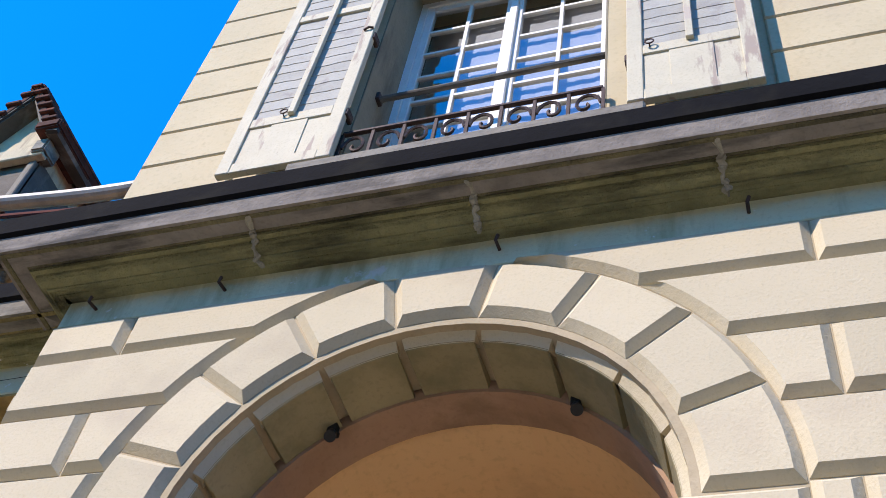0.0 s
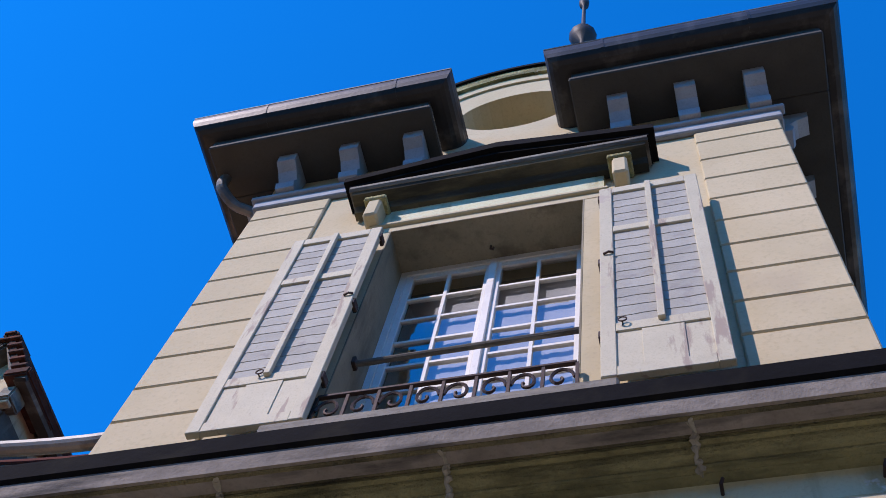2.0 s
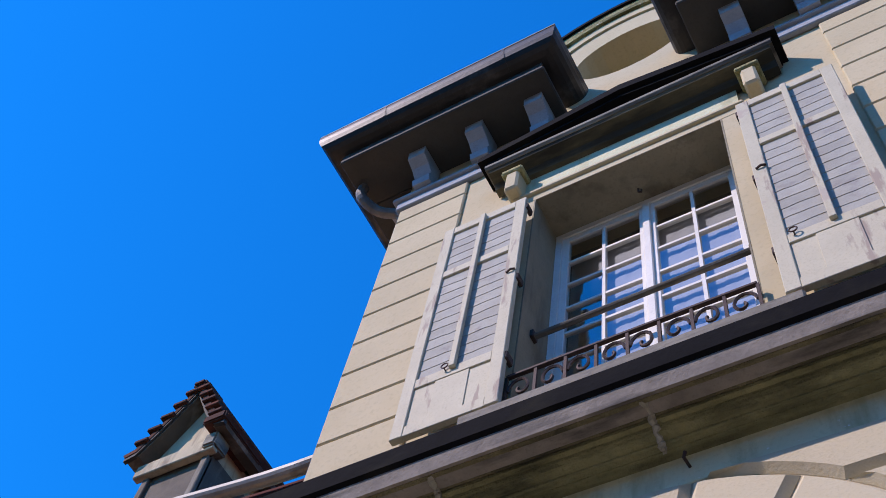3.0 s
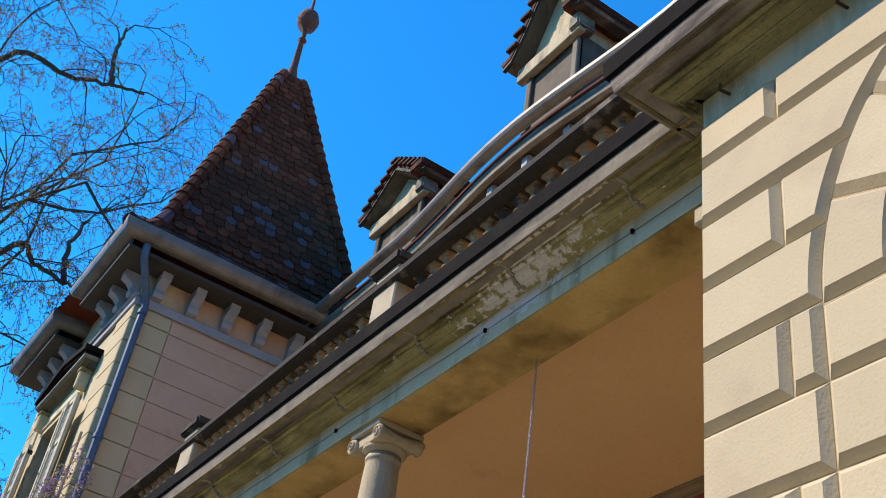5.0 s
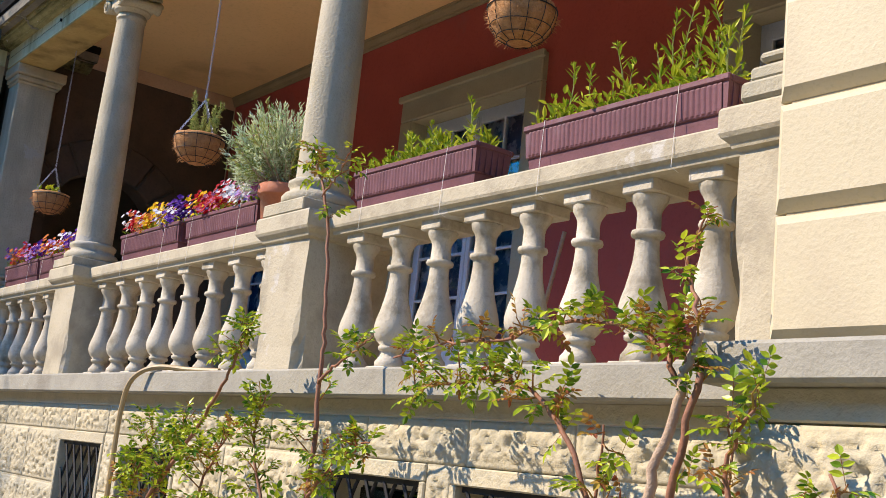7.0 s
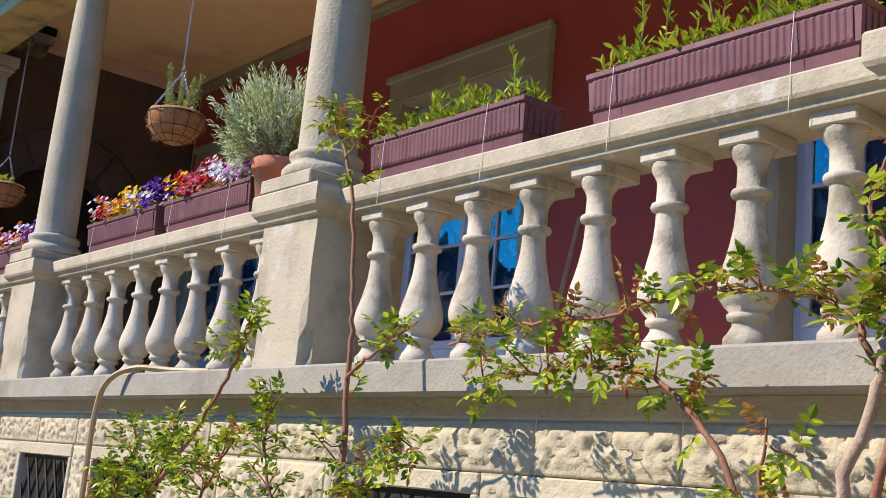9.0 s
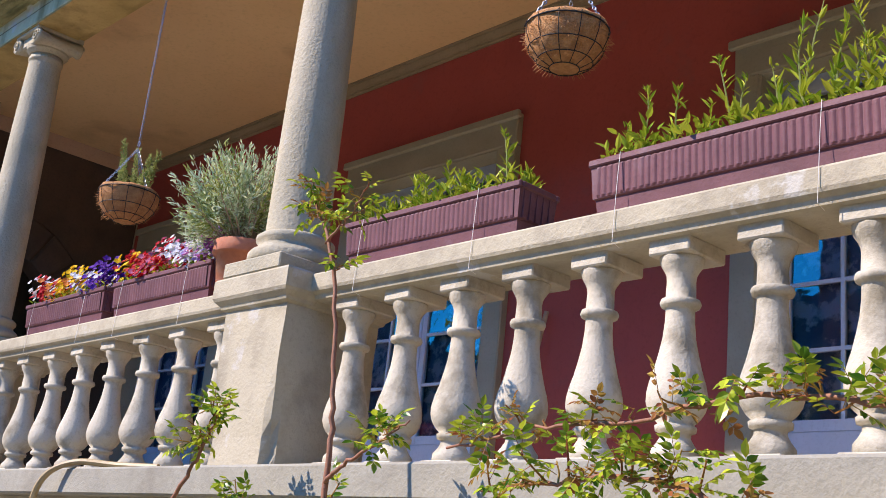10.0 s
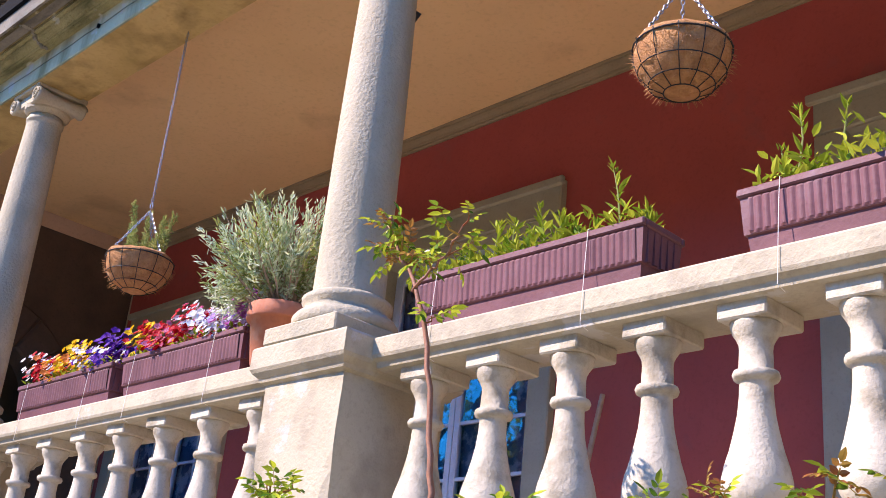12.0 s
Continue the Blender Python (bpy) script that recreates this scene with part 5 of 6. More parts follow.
# vaulted passage behind the arch
VAULT_BAND = mat("dull_brown_plaster", (0.40, 0.26, 0.16), (0.32, 0.20, 0.12), 0.9, scale=3, grain=40, bump=0.2, stain=(0.26, 0.17, 0.10), stain_scale=4)
v = thing("passage_vault", (TC, 0.2, 1.9), "tan plastered barrel vault behind the arch", "vault", kind="structure")
for r0, r1, ya, yb, m in ((0.878, 1.0, YT + 0.35, YT + 0.54, VAULT_BAND), (0.91, 1.0, YT + 0.54, YT + DEPTH, CEIL)):
    b = bmesh.new()
    pa = [(TC - r0, 1.9)] + [(TC - r0 * math.cos(a), AZ + r0 * math.sin(a)) for a in np.linspace(0, math.pi, 25)] + [(TC + r0, 1.9)]
    pb = [(TC - 1.05, 1.9)] + [(TC - 1.05 * math.cos(a), AZ + 1.05 * math.sin(a)) for a in np.linspace(0, math.pi, 25)] + [(TC + 1.05, 1.9)]
    q0, q1, q2 = ([b.verts.new((x, y, z)) for x, z in p] for p, y in ((pa, ya), (pa, yb), (pb, ya)))
    for i in range(len(pa) - 1):
        b.faces.new((q0[i], q0[i + 1], q1[i + 1], q1[i]))
        b.faces.new((q0[i], q0[i + 1], q2[i + 1], q2[i]))
    part("vault_ring", b, m, v)
part("passage_back", box(TC - 1.1, TC + 1.1, YT + DEPTH, YT + DEPTH + 0.1, 1.9, 5.1), CEIL, v)
part("passage_floor", box(TC - 1.1, TC + 1.1, YT, YT + DEPTH, 1.8, 1.92), LEDGE, v)
for a in (124.5, 55.5):
    q = radians(a)
    p = Vector((TC + 0.875 * math.cos(q), YT + 0.335, AZ + 0.875 * math.sin(q)))
    s = thing("spotlight", p, "small black spotlight under the arch", "spotlight", "arch spotlights")
    part("lamp_body", tube([p, p + Vector((0.01, -0.03, -0.05))], [0.02, 0.025], 12), STEEL, s)
    part("mount", box(p.x - 0.02, p.x + 0.02, p.y - 0.02, p.y + 0.03, p.z - 0.01, p.z + 0.04, 0.004), STEEL, s)

s = thing("spotlight", (-0.40, 0.43, 4.63), "small black spotlight fixed behind the column", "spotlight", "column spotlights")
part("lamp_body", tube([(-0.41, 0.43, 4.63), (-0.385, 0.49, 4.60)], [0.020, 0.027], 12), STEEL, s)
part("mount", box(-0.42, -0.39, 0.38, 0.43, 4.61, 4.65, 0.006), STEEL, s)

# ---- basement below ledge ----
base = thing("basement_wall", (MID, 0.0, 0.0), "rock-faced sandstone basement wall with barred windows", "wall", kind="structure")
WINS = [(-3.25, -2.36), (-2.08, -1.19), (0.39, 1.30), (1.47, 2.34)]
xs = [FX1, *[q for w in WINS for q in w], TX0 - 0.05]
for i in range(0, len(xs), 2):
    part("pier", box(xs[i], xs[i + 1], 0.0, 0.4, 0.0, 1.57), ROCK, base)
part("top_course", box(FX1, TX0 - 0.05, -0.006, 0.4, 1.757, 1.832, 0.004), ROCK, base, "smooth shaded top course")
part("upper_core", box(FX1, TX0 - 0.05, 0.001, 0.4, 1.57, 1.757), ROCK, base)
part("sill_course", box(FX1, TX0 - 0.05, 0.0, 0.4, 0.0, 0.35), GROOVE, base)


def rock(x0, x1, y, z0, z1, name, parent):
    b = bmesh.new()
    nx, nz = max(3, int((x1 - x0) / 0.0135)), max(4, int((z1 - z0) / 0.0135))
    g = [[b.verts.new((x0 + (x1 - x0) * i / nx, y, z0 + (z1 - z0) * j / nz)) for j in range(nz + 1)] for i in range(nx + 1)]
    for i in range(nx + 1):
        for j in range(nz + 1):
            v = g[i][j]
            # flat drafted margin, picked field inside it
            m = min(i, nx - i, (j if z0 > 0.01 else 9), nz - j)
            if m > 0:
                v.co.y -= 0.004
            if m > 2:
                pit = max(0.0, noise.noise(Vector((v.co.x * 25, 3.0 + y, v.co.z * 38))) - 0.02)
                v.co.y -= 0.014 + 0.006 * noise.noise(v.co * 6) - 0.052 * pit + 0.004 * noise.noise(v.co * 40)
    for i in range(nx):
        for j in range(nz):
            b.faces.new((g[i][j], g[i + 1][j], g[i + 1][j + 1], g[i][j + 1]))
    bk = [b.verts.new((x, y + 0.05, z)) for x, z in ((x0, z0), (x1, z0), (x1, z1), (x0, z1))]
    c = [g[0][0], g[nx][0], g[nx][nz], g[0][nz]]
    for a, line in ((0, [g[i][0] for i in range(nx + 1)]), (1, [g[nx][j] for j in range(nz + 1)]), (2, [g[i][nz] for i in range(nx, -1, -1)]), (3, [g[0][j] for j in range(nz, -1, -1)])):
        b.faces.new([*line, bk[(a + 1) % 4], bk[a]])
    return part(name, b, ROCK, parent, smooth=True)


for k, (za, zb) in enumerate(((0.0, 0.42), (0.43, 0.80), (0.81, 1.17), (1.18, 1.56), (1.565, 1.755))):
    x = FX1
    i = 0
    while x < TX0 - 0.06:
        ln = (0.62, 0.9, 0.74)[(i + k) % 3]
        e = min(x + ln, TX0 - 0.055)
        for a, b2 in WINS:
            if 0.35 < zb and za < 1.56:
                if x < a < e:
                    e = a
                if a <= x + 0.001 < b2:
                    x, e = b2, max(min(b2 + ln, TX0 - 0.055), b2 + 0.05)
        if e - x > 0.04:
            rock(x + 0.005, e - 0.005, -0.002, za + 0.003, zb - 0.003, "rock_block", base)
        x = max(e, x + 0.02)
        i += 1
for x0, x1 in WINS:
    t = thing("basement_window", ((x0 + x1) / 2, 0.1, 0.4), "barred basement window with diagonal iron lattice", "window", "basement windows")
    part("window_surround", box(x0, x1, -0.012, 0.3, 1.49, 1.565, 0.006), ROCK, t)
    for a, b2 in ((x0, x0 + 0.04), (x1 - 0.04, x1)):
        part("jamb", box(a, b2, -0.012, 0.3, 0.36, 1.49, 0.006), ROCK, t)
    part("casing", box(x0 + 0.04, x1 - 0.04, 0.22, 0.25, 0.36, 1.49), WHITE, t)
    o = part("pane", box(x0 + 0.12, x1 - 0.12, 0.20, 0.215, 0.40, 1.43), GLASS_DOOR, t)
    # Near-black sheet behind the pane stands for the unlit interior.
    part("dark_room", box(x0 + 0.11, x1 - 0.11, 0.216, 0.219, 0.39, 1.44), STEEL, t)
    fr = part("grille_frame", box(x0 + 0.05, x1 - 0.05, 0.02, 0.04, 1.465, 1.49), STEEL, t)
    n = 3
    wd, ht = x1 - x0 - 0.1, 1.0
    for s in (-1, 1):
        for i in range(-8, 9):
            # diagonal bars clipped to the opening
            p0 = Vector((x0 + 0.05 + (i * 0.15), 0.4))
            d = Vector((0.55, 1.0)) if s > 0 else Vector((-0.55, 1.0))
            if s < 0:
                p0.x = x1 - 0.05 - i * 0.15
            ts = [0.0, 1.0]
            lo, hi = (x0 + 0.05 - p0.x) / d.x, (x1 - 0.05 - p0.x) / d.x
            a, b2 = max(0.0, min(lo, hi)), min(1.07, max(lo, hi))
            if b2 - a > 0.05:
                p, q = p0 + d * a, p0 + d * b2
                part("grille_bar", tube([(p.x, 0.03 + 0.008 * s, p.y), (q.x, 0.03 + 0.008 * s, q.y)], 0.009, 6), STEEL, fr)

# base of the near tower
tb = thing("tower_base", (TC, YT, 0.0), "tower base of rough stone under a grey ledge", "wall", kind="structure")
part("base_core", box(TX0 - 0.10, TX1 + 0.1, YT + 0.02, YT + 1.5, 0.0, 1.9), GROOVE, tb)
part("ledge", box(TX0 - 0.15, TX1 + 0.15, YT - 0.10, YT + 0.6, 1.85, 1.965, 0.012), LEDGE, tb, "grey stone plinth ledge")
part("top_course", box(TX0 - 0.10, TX1 + 0.10, YT - 0.005, YT + 0.3, 1.757, 1.85, 0.006), ROCK, tb)
for k, (za, zb) in enumerate(((0.0, 0.5), (0.51, 0.95), (0.96, 1.30), (1.31, 1.755))):
    x = TX0 - 0.10
    for i in range(5):
        e = min(x + (0.9, 0.7)[(i + k) % 2], TX1 + 0.1)
        if e - x > 0.1:
            rock(x + 0.005, e - 0.005, YT + 0.0, za + 0.005, zb - 0.005, "rock_block", tb)
        x = e
part("base_side", box(TX0 - 0.11, TX0 - 0.09, YT + 0.02, 0.1, 0.0, 1.85), STONE, tb)
tf = thing("tower_base_far", ((FX0 + FX1) / 2, YT, 0.0), "rough stone base of the far tower", "wall", kind="structure")
part("base_core", box(FX0 - 0.1, FX1 + 0.10, YT + 0.02, YT + 1.5, 0.0, 1.9), STONE, tf)
part("ledge", box(FX0 - 0.15, FX1 + 0.15, YT - 0.10, YT + 0.6, 1.85, 1.965, 0.012), LEDGE, tf)
part("back_fill", box(FX0 - 8, TX1 + 8, 5.2, 5.4, 0.0, 10.0), STONE, tf)

# pipes and hose
d = thing("downpipe", (FX1 + 0.08, YT + 0.12, 0.0), "blue-grey downpipe on the far tower corner", "downpipe")
px, py = FX1 + 0.09, YT + 0.10
part("pipe", tube(smooth_line([(FX1 + 0.42, YT - 0.2, 9.98), (FX1 + 0.40, YT - 0.18, 9.80), (FX1 + 0.22, YT - 0.02, 9.58), (px, py, 9.36), (px, py, 9.0)], 5) + [Vector((px, py, 6.0))], 0.05, 12), PIPE, d)
part("lower_pipe", tube(smooth_line([(px, py, 6.0), (px + 0.08, py - 0.06, 5.7), (FX1 + 0.38, YT + 0.1, 5.45), (FX1 + 0.2, YT + 0.1, 5.1), (FX1 + 0.13, YT + 0.12, 4.9)], 5) + [Vector((FX1 + 0.13, YT + 0.12, 1.97))], 0.05, 12), PIPE, d)
for z in (9.2, 7.4, 3.6):
    part("pipe_collar", tube([(px if z > 5 else FX1 + 0.13, py, z), (px if z > 5 else FX1 + 0.13, py, z + 0.06)], 0.062, 12), PIPE, d)
w = thing("white_pipe", (TX0 - 0.13, YT + 0.2, 0.0), "thin white pipe beside the tower base", "pipe")
part("pipe", tube([(TX0 - 0.135, -0.06, 0.0), (TX0 - 0.135, -0.06, 1.83)], 0.018, 8), WHITE, w)
h = thing("garden_hose", (-1.5, -0.15, 1.5), "ochre garden hose looped over the stone ledge", "hose")
part("hose", tube(smooth_line([(-0.95, 0.08, 1.985), (-1.2, 0.0, 1.985), (-1.42, -0.12, 1.985), (-1.58, -0.19, 1.90), (-1.63, -0.21, 1.7), (-1.61, -0.22, 1.3), (-1.55, -0.25, 0.6), (-1.5, -0.3, 0.02)]), 0.016, 8), HOSE, h)


# ---- plants ----
def leaf(bm, p, d, n, ln, w):
    """A folded leaf of four triangles from p along d."""
    d = d.normalized()
    s = d.cross(n)
    s = s.normalized() if s.length > 1e-4 else d.orthogonal().normalized()
    u = s.cross(d)
    def at(f, g, h):
        return bm.verts.new(p + d * (ln * f) + s * (w * g) + u * (w * h - ln * 0.10 * f * f))

    a, m, t = at(0, 0, 0), at(0.5, 0, -0.10), at(1, 0, 0)
    for g in (0.5, -0.5):
        q, r = at(0.28, g * 0.86, 0.10), at(0.62, g * 0.84, 0.12)
        for f in ((a, q, m), (q, r, m), (r, t, m)):
            bm.faces.new(f if g > 0 else f[::-1])


def rnd(a=1.0):
    return Vector((random.gauss(0, a), random.gauss(0, a), random.gauss(0, a)))


def leaf_part(name, bm, m, parent, label=""):
    me = bpy.data.meshes.new(name)
    bm.to_mesh(me)
    bm.free()
    me.materials.append(m)
    o = new(name, me)
    o.parent = parent
    o.matrix_parent_inverse = parent.matrix_basis.inverted()
    return tagged(o, label=label)


# planters on the handrail
def planter(x0, x1, y0=0.15, z0=2.835):
    t = thing("planter_box", ((x0 + x1) / 2, y0 + 0.1, z0), "long brown ribbed plastic planter box on the stone handrail", "planter", "planter boxes")
    h, d = 0.20, 0.20
    b = bmesh.new()
    rings = []
    for z, g in ((0.0, 0.018), (0.055, 0.012), (0.058, 0.004), (h - 0.025, -0.004)):
        rings.append([b.verts.new(q) for q in ((x0 + g, y0 + g, z0 + z), (x1 - g, y0 + g, z0 + z), (x1 - g, y0 + d - g, z0 + z), (x0 + g, y0 + d - g, z0 + z))])
    for q, r in zip(rings, rings[1:]):
        for i in range(4):
            b.faces.new((q[i], q[(i + 1) % 4], r[(i + 1) % 4], r[i]))
    b.faces.new(rings[0])
    part("tub", b, PLANTER, t)
    # shallow moulded flutes along the front
    n = int((x1 - x0 - 0.05) / 0.0035)
    fl = bmesh.new()
    rows = []
    for z, lift in ((0.060, 0.0), (0.068, 1.0), (0.12, 1.0), (h - 0.036, 1.0), (h - 0.028, 0.0)):
        g = 0.004 - 0.008 * (z - 0.058) / (h - 0.083)
        row = []
        for i in range(n + 1):
            x = x0 + 0.025 + (x1 - x0 - 0.05) * i / n
            wave = 0.5 + 0.5 * math.cos(2 * math.pi * (x - x0) / 0.0265 + 0.5 * noise.noise((x * 9, z * 3, 1.0)))
            row.append(fl.verts.new((x, y0 + g - 0.0012 - lift * 0.0058 * wave ** 0.6 * (0.8 + 0.3 * noise.noise((x * 14, 0.0, 4.0))), z0 + z)))
        rows.append(row)
    for q, r in zip(rows, rows[1:]):
        for i in range(n):
            fl.faces.new((q[i], q[i + 1], r[i + 1], r[i]))
    part("fluted_front", fl, PLANTER, t)
    for i in range(5):
        y = y0 + 0.03 + 0.035 * i
        part("rib", box(x1 - 0.004, x1 + 0.006, y - 0.009, y + 0.009, z0 + 0.06, z0 + h - 0.03), PLANTER, t)
    rim = bmesh.new()
    for a, b2, c, e in ((x0 - 0.012, x1 + 0.012, y0 - 0.014, y0 + 0.006), (x0 - 0.012, x1 + 0.012, y0 + d - 0.006, y0 + d + 0.014), (x0 - 0.012, x0 + 0.008, y0 + 0.006, y0 + d - 0.006), (x1 - 0.008, x1 + 0.012, y0 + 0.006, y0 + d - 0.006)):
        box(a, b2, c, e, z0 + h - 0.027, z0 + h, 0.005, rim)
    part("rim", rim, PLANTER, t)
    part("soil", box(x0 + 0.01, x1 - 0.01, y0 + 0.008, y0 + d - 0.008, z0 + h - 0.06, z0 + h - 0.03), SOIL, t, "dark potting soil")
    for f in (0.12, 0.80):
        x = x0 + (x1 - x0) * f
        part("tie_string", tube([(x, y0 + 0.1, z0 + h + 0.003), (x, y0 - 0.017, z0 + h + 0.002), (x - 0.004, y0 - 0.019, z0 + 0.1), (x - 0.01, y0 - 0.021, z0 - 0.12), (x - 0.01, 0.17, z0 - 0.13)], 0.0012, 4), WHITE, t, "thin white tie string")
    return t


def shoots(x0, x1, spec, y=0.25, z=2.835 + 0.165):
    """Leafy shoots growing out of a planter: place along it, height."""
    t = thing("leafy_shoots", ((x0 + x1) / 2, y, z), "fresh green upright leafy shoots in the planter", "plant", "planter plants")
    lv = bmesh.new()
    for f, h in spec:
        p = Vector((x0 + (x1 - x0) * f, y + random.uniform(-0.05, 0.05), z))
        lean = Vector((random.uniform(-0.22, 0.22), random.uniform(-0.2, 0.1), 1))
        bend = random.uniform(-0.03, 0.03)
        at = lambda u: p + lean * h * u + Vector((bend * math.sin(3.1 * u), bend * 0.6 * math.sin(2 * u), 0))
        pts = [at(u) for u in (0, 0.35, 0.7, 1.0)]
        part("stem", tube(pts, [0.0045, 0.004, 0.003, 0.0015], 5), LEAF_ROSM, t)
        n = int(7 + h * 48)
        for i in range(n):
            u = random.random() ** 0.8
            a = i * 2.4 + random.uniform(-0.7, 0.7)
            ln = (0.085 * (1 - 0.6 * u) + 0.012) * random.uniform(0.5, 1.25)
            d = Vector((math.cos(a), math.sin(a), random.uniform(0.2, 1.3) + 0.9 * u))
            leaf(lv, at(u), d, Vector((0, 0, 1)) + rnd(0.3), ln, ln * random.uniform(0.2, 0.34))
        for i in range(5):
            leaf(lv, pts[-1] + rnd(0.004), Vector((0, 0, 1)) + rnd(0.5), Vector((1, 0, 0)), 0.028, 0.012)
    for i in range(int((x1 - x0) * 330)):
        p = Vector((random.uniform(x0 + 0.03, x1 - 0.03), y + random.uniform(-0.11, 0.07), z + 0.025 + abs(random.gauss(0, 0.04))))
        leaf(lv, p, Vector((random.gauss(0, 0.7), random.gauss(-0.35, 0.6), random.uniform(0.2, 1.0))), Vector((0, 0, 1)) + rnd(0.3), random.uniform(0.03, 0.065), random.uniform(0.014, 0.026))
    tagged(leaf_part("leaves", lv, LEAF_BRIGHT, t), kind="stuff")
    return t


planter(1.56, 2.65)
planter(0.20, 1.215)
planter(-1.90, -0.89)
planter(-3.05, -2.02)
planter(-4.95, -4.02)
planter(-5.98, -5.02)
random.seed(5)
shoots(1.56, 2.65, [(0.07, 0.33), (0.12, 0.16), (0.17, 0.11), (0.25, 0.26), (0.3, 0.10), (0.37, 0.18), (0.41, 0.15), (0.47, 0.30), (0.53, 0.20), (0.60, 0.27), (0.64, 0.50), (0.67, 0.22),
                    (0.72, 0.36), (0.76, 0.20), (0.80, 0.33), (0.84, 0.26), (0.88, 0.40), (0.90, 0.24), (0.94, 0.30), (0.97, 0.22), (0.33, 0.08), (0.57, 0.1)])
shoots(0.20, 1.215, [(0.05, 0.12), (0.10, 0.16), (0.16, 0.13), (0.22, 0.10), (0.28, 0.22), (0.33, 0.12), (0.38, 0.14), (0.43, 0.16), (0.47, 0.13), (0.52, 0.24), (0.56, 0.13), (0.61, 0.15),
                     (0.66, 0.12), (0.71, 0.10), (0.86, 0.29), (0.89, 0.12), (0.94, 0.10), (0.97, 0.07), (0.77, 0.07)])


def pansies(x0, x1, colors, y=0.25, z=2.835 + 0.16):
    t = thing("pansies", ((x0 + x1) / 2, y, z), "crowded many-coloured pansies in the planter", "flowers", "planter flowers")
    lv = bmesh.new()
    for i in range(int((x1 - x0) * 420)):
        p = Vector((random.uniform(x0 + 0.02, x1 - 0.02), y + random.uniform(-0.10, 0.10), z + random.uniform(0, 0.07)))
        leaf(lv, p, Vector((random.gauss(0, 0.6), random.gauss(-0.3, 0.6), 0.7)), Vector((0, 0, 1)), random.uniform(0.025, 0.05), 0.02)
    tagged(leaf_part("leaves", lv, LEAF_BRIGHT, t), kind="stuff")
    n = len(colors)
    blooms = {c: bmesh.new() for c in set(colors)}
    for i in range(int((x1 - x0) * 620)):
        f = random.random()
        c = colors[min(n - 1, max(0, int(f * n + random.gauss(0, 0.8))))]
        p = Vector((x0 + (x1 - x0) * f, y + random.uniform(-0.14, 0.12), z + 0.06 + random.uniform(0.0, 0.13) + 0.035 * math.sin(f * 14)))
        face = (Vector((random.gauss(0.15, 0.4), -0.8 + random.gauss(0, 0.3), 0.6))).normalized()
        s = face.orthogonal().normalized()
        u = face.cross(s)
        r = random.uniform(0.013, 0.021)
        for k in range(5):
            a = k * 2 * math.pi / 5 + f
            d = s * math.cos(a) + u * math.sin(a)
            leaf(blooms[c], p, d + face * 0.25, face, r * 1.25, r * 1.35)
    for c, b in blooms.items():
        tagged(leaf_part("bloom_spray", b, PETALS[c], t), kind="stuff")
    return t


pansies(-1.90, -0.89, ["yellow", "red", "red", "pink", "red", "white", "white", "lilac", "pink_violet"])
pansies(-3.05, -2.02, ["white", "red", "orange", "yellow", "yellow", "white", "purple", "purple"])
pansies(-4.95, -4.02, ["orange", "red", "lilac", "white", "orange", "purple", "purple"])
pansies(-5.98, -5.02, ["purple", "orange", "pink", "red", "lilac", "purple"])

# terracotta pot with lavender
pot = thing("terracotta_pot", (-0.735, 0.24, 2.835), "round terracotta flower pot beside the column", "pot")
part("pot_body", lathe([(0.0, 0.0), (0.095, 0.0), (0.10, 0.01), (0.128, 0.20), (0.143, 0.20), (0.147, 0.21), (0.147, 0.265), (0.14, 0.27), (0.125, 0.27), (0.12, 0.23), (0.0, 0.22)], (-0.735, 0.22, 2.835), 28), TERRA, pot, smooth=True)
part("soil", lathe([(0.0, 0.0), (0.11, 0.0), (0.11, 0.01), (0.0, 0.015)], (-0.735, 0.22, 3.06), 16), SOIL, pot)
random.seed(11)
lav = thing("lavender_bush", (-0.735, 0.24, 3.04), "rounded grey-green lavender bush in the pot", "bush")
lv, st, fresh = bmesh.new(), bmesh.new(), bmesh.new()
root = Vector((-0.735, 0.24, 3.03))
ctr = Vector((-0.86, 0.22, 3.37))
for i in range(360):
    d = rnd().normalized()
    if d.z < -0.75:
        continue
    tip = ctr + Vector((d.x * 0.37, d.y * 0.31, d.z * 0.29)) * random.uniform(0.65, 1.05) * (1 + 0.3 * noise.noise(d * 2.2))
    mid = root.lerp(tip, 0.6) + rnd(0.02)
    if i % 3 == 0:
        tube([root, mid, tip], [0.004, 0.003, 0.0015], 4, st)
    out = (tip - ctr).normalized() + Vector((0, 0, 0.5))
    for k in range(26):
        q = mid.lerp(tip, k / 26) + rnd(0.006)
        leaf(fresh if i % 4 == 1 else lv, q, out + rnd(0.55), rnd(), random.uniform(0.026, 0.048), 0.009)
tagged(leaf_part("leaves", lv, LEAF_LAV, lav), kind="stuff")
tagged(leaf_part("fresh_leaves", fresh, LEAF_ROSM, lav), kind="stuff")
tagged(part("stem_spray", st, BARK, lav), kind="stuff")

# ---- hanging baskets ----
def chain(p, q, bm, link=0.026):
    p, q = Vector(p), Vector(q)
    d = (q - p).normalized()
    a = d.orthogonal().normalized()
    b = d.cross(a)
    n = int((q - p).length / (link * 0.72))
    for i in range(n):
        c = p.lerp(q, (i + 0.5) / n)
        s = a if i % 2 else b
        pts = [c + d * link * 0.5 * math.sin(w) + s * link * 0.27 * math.cos(w) for w in np.linspace(0, 2 * math.pi, 7)]
        tube(pts, 0.0023, 4, bm)


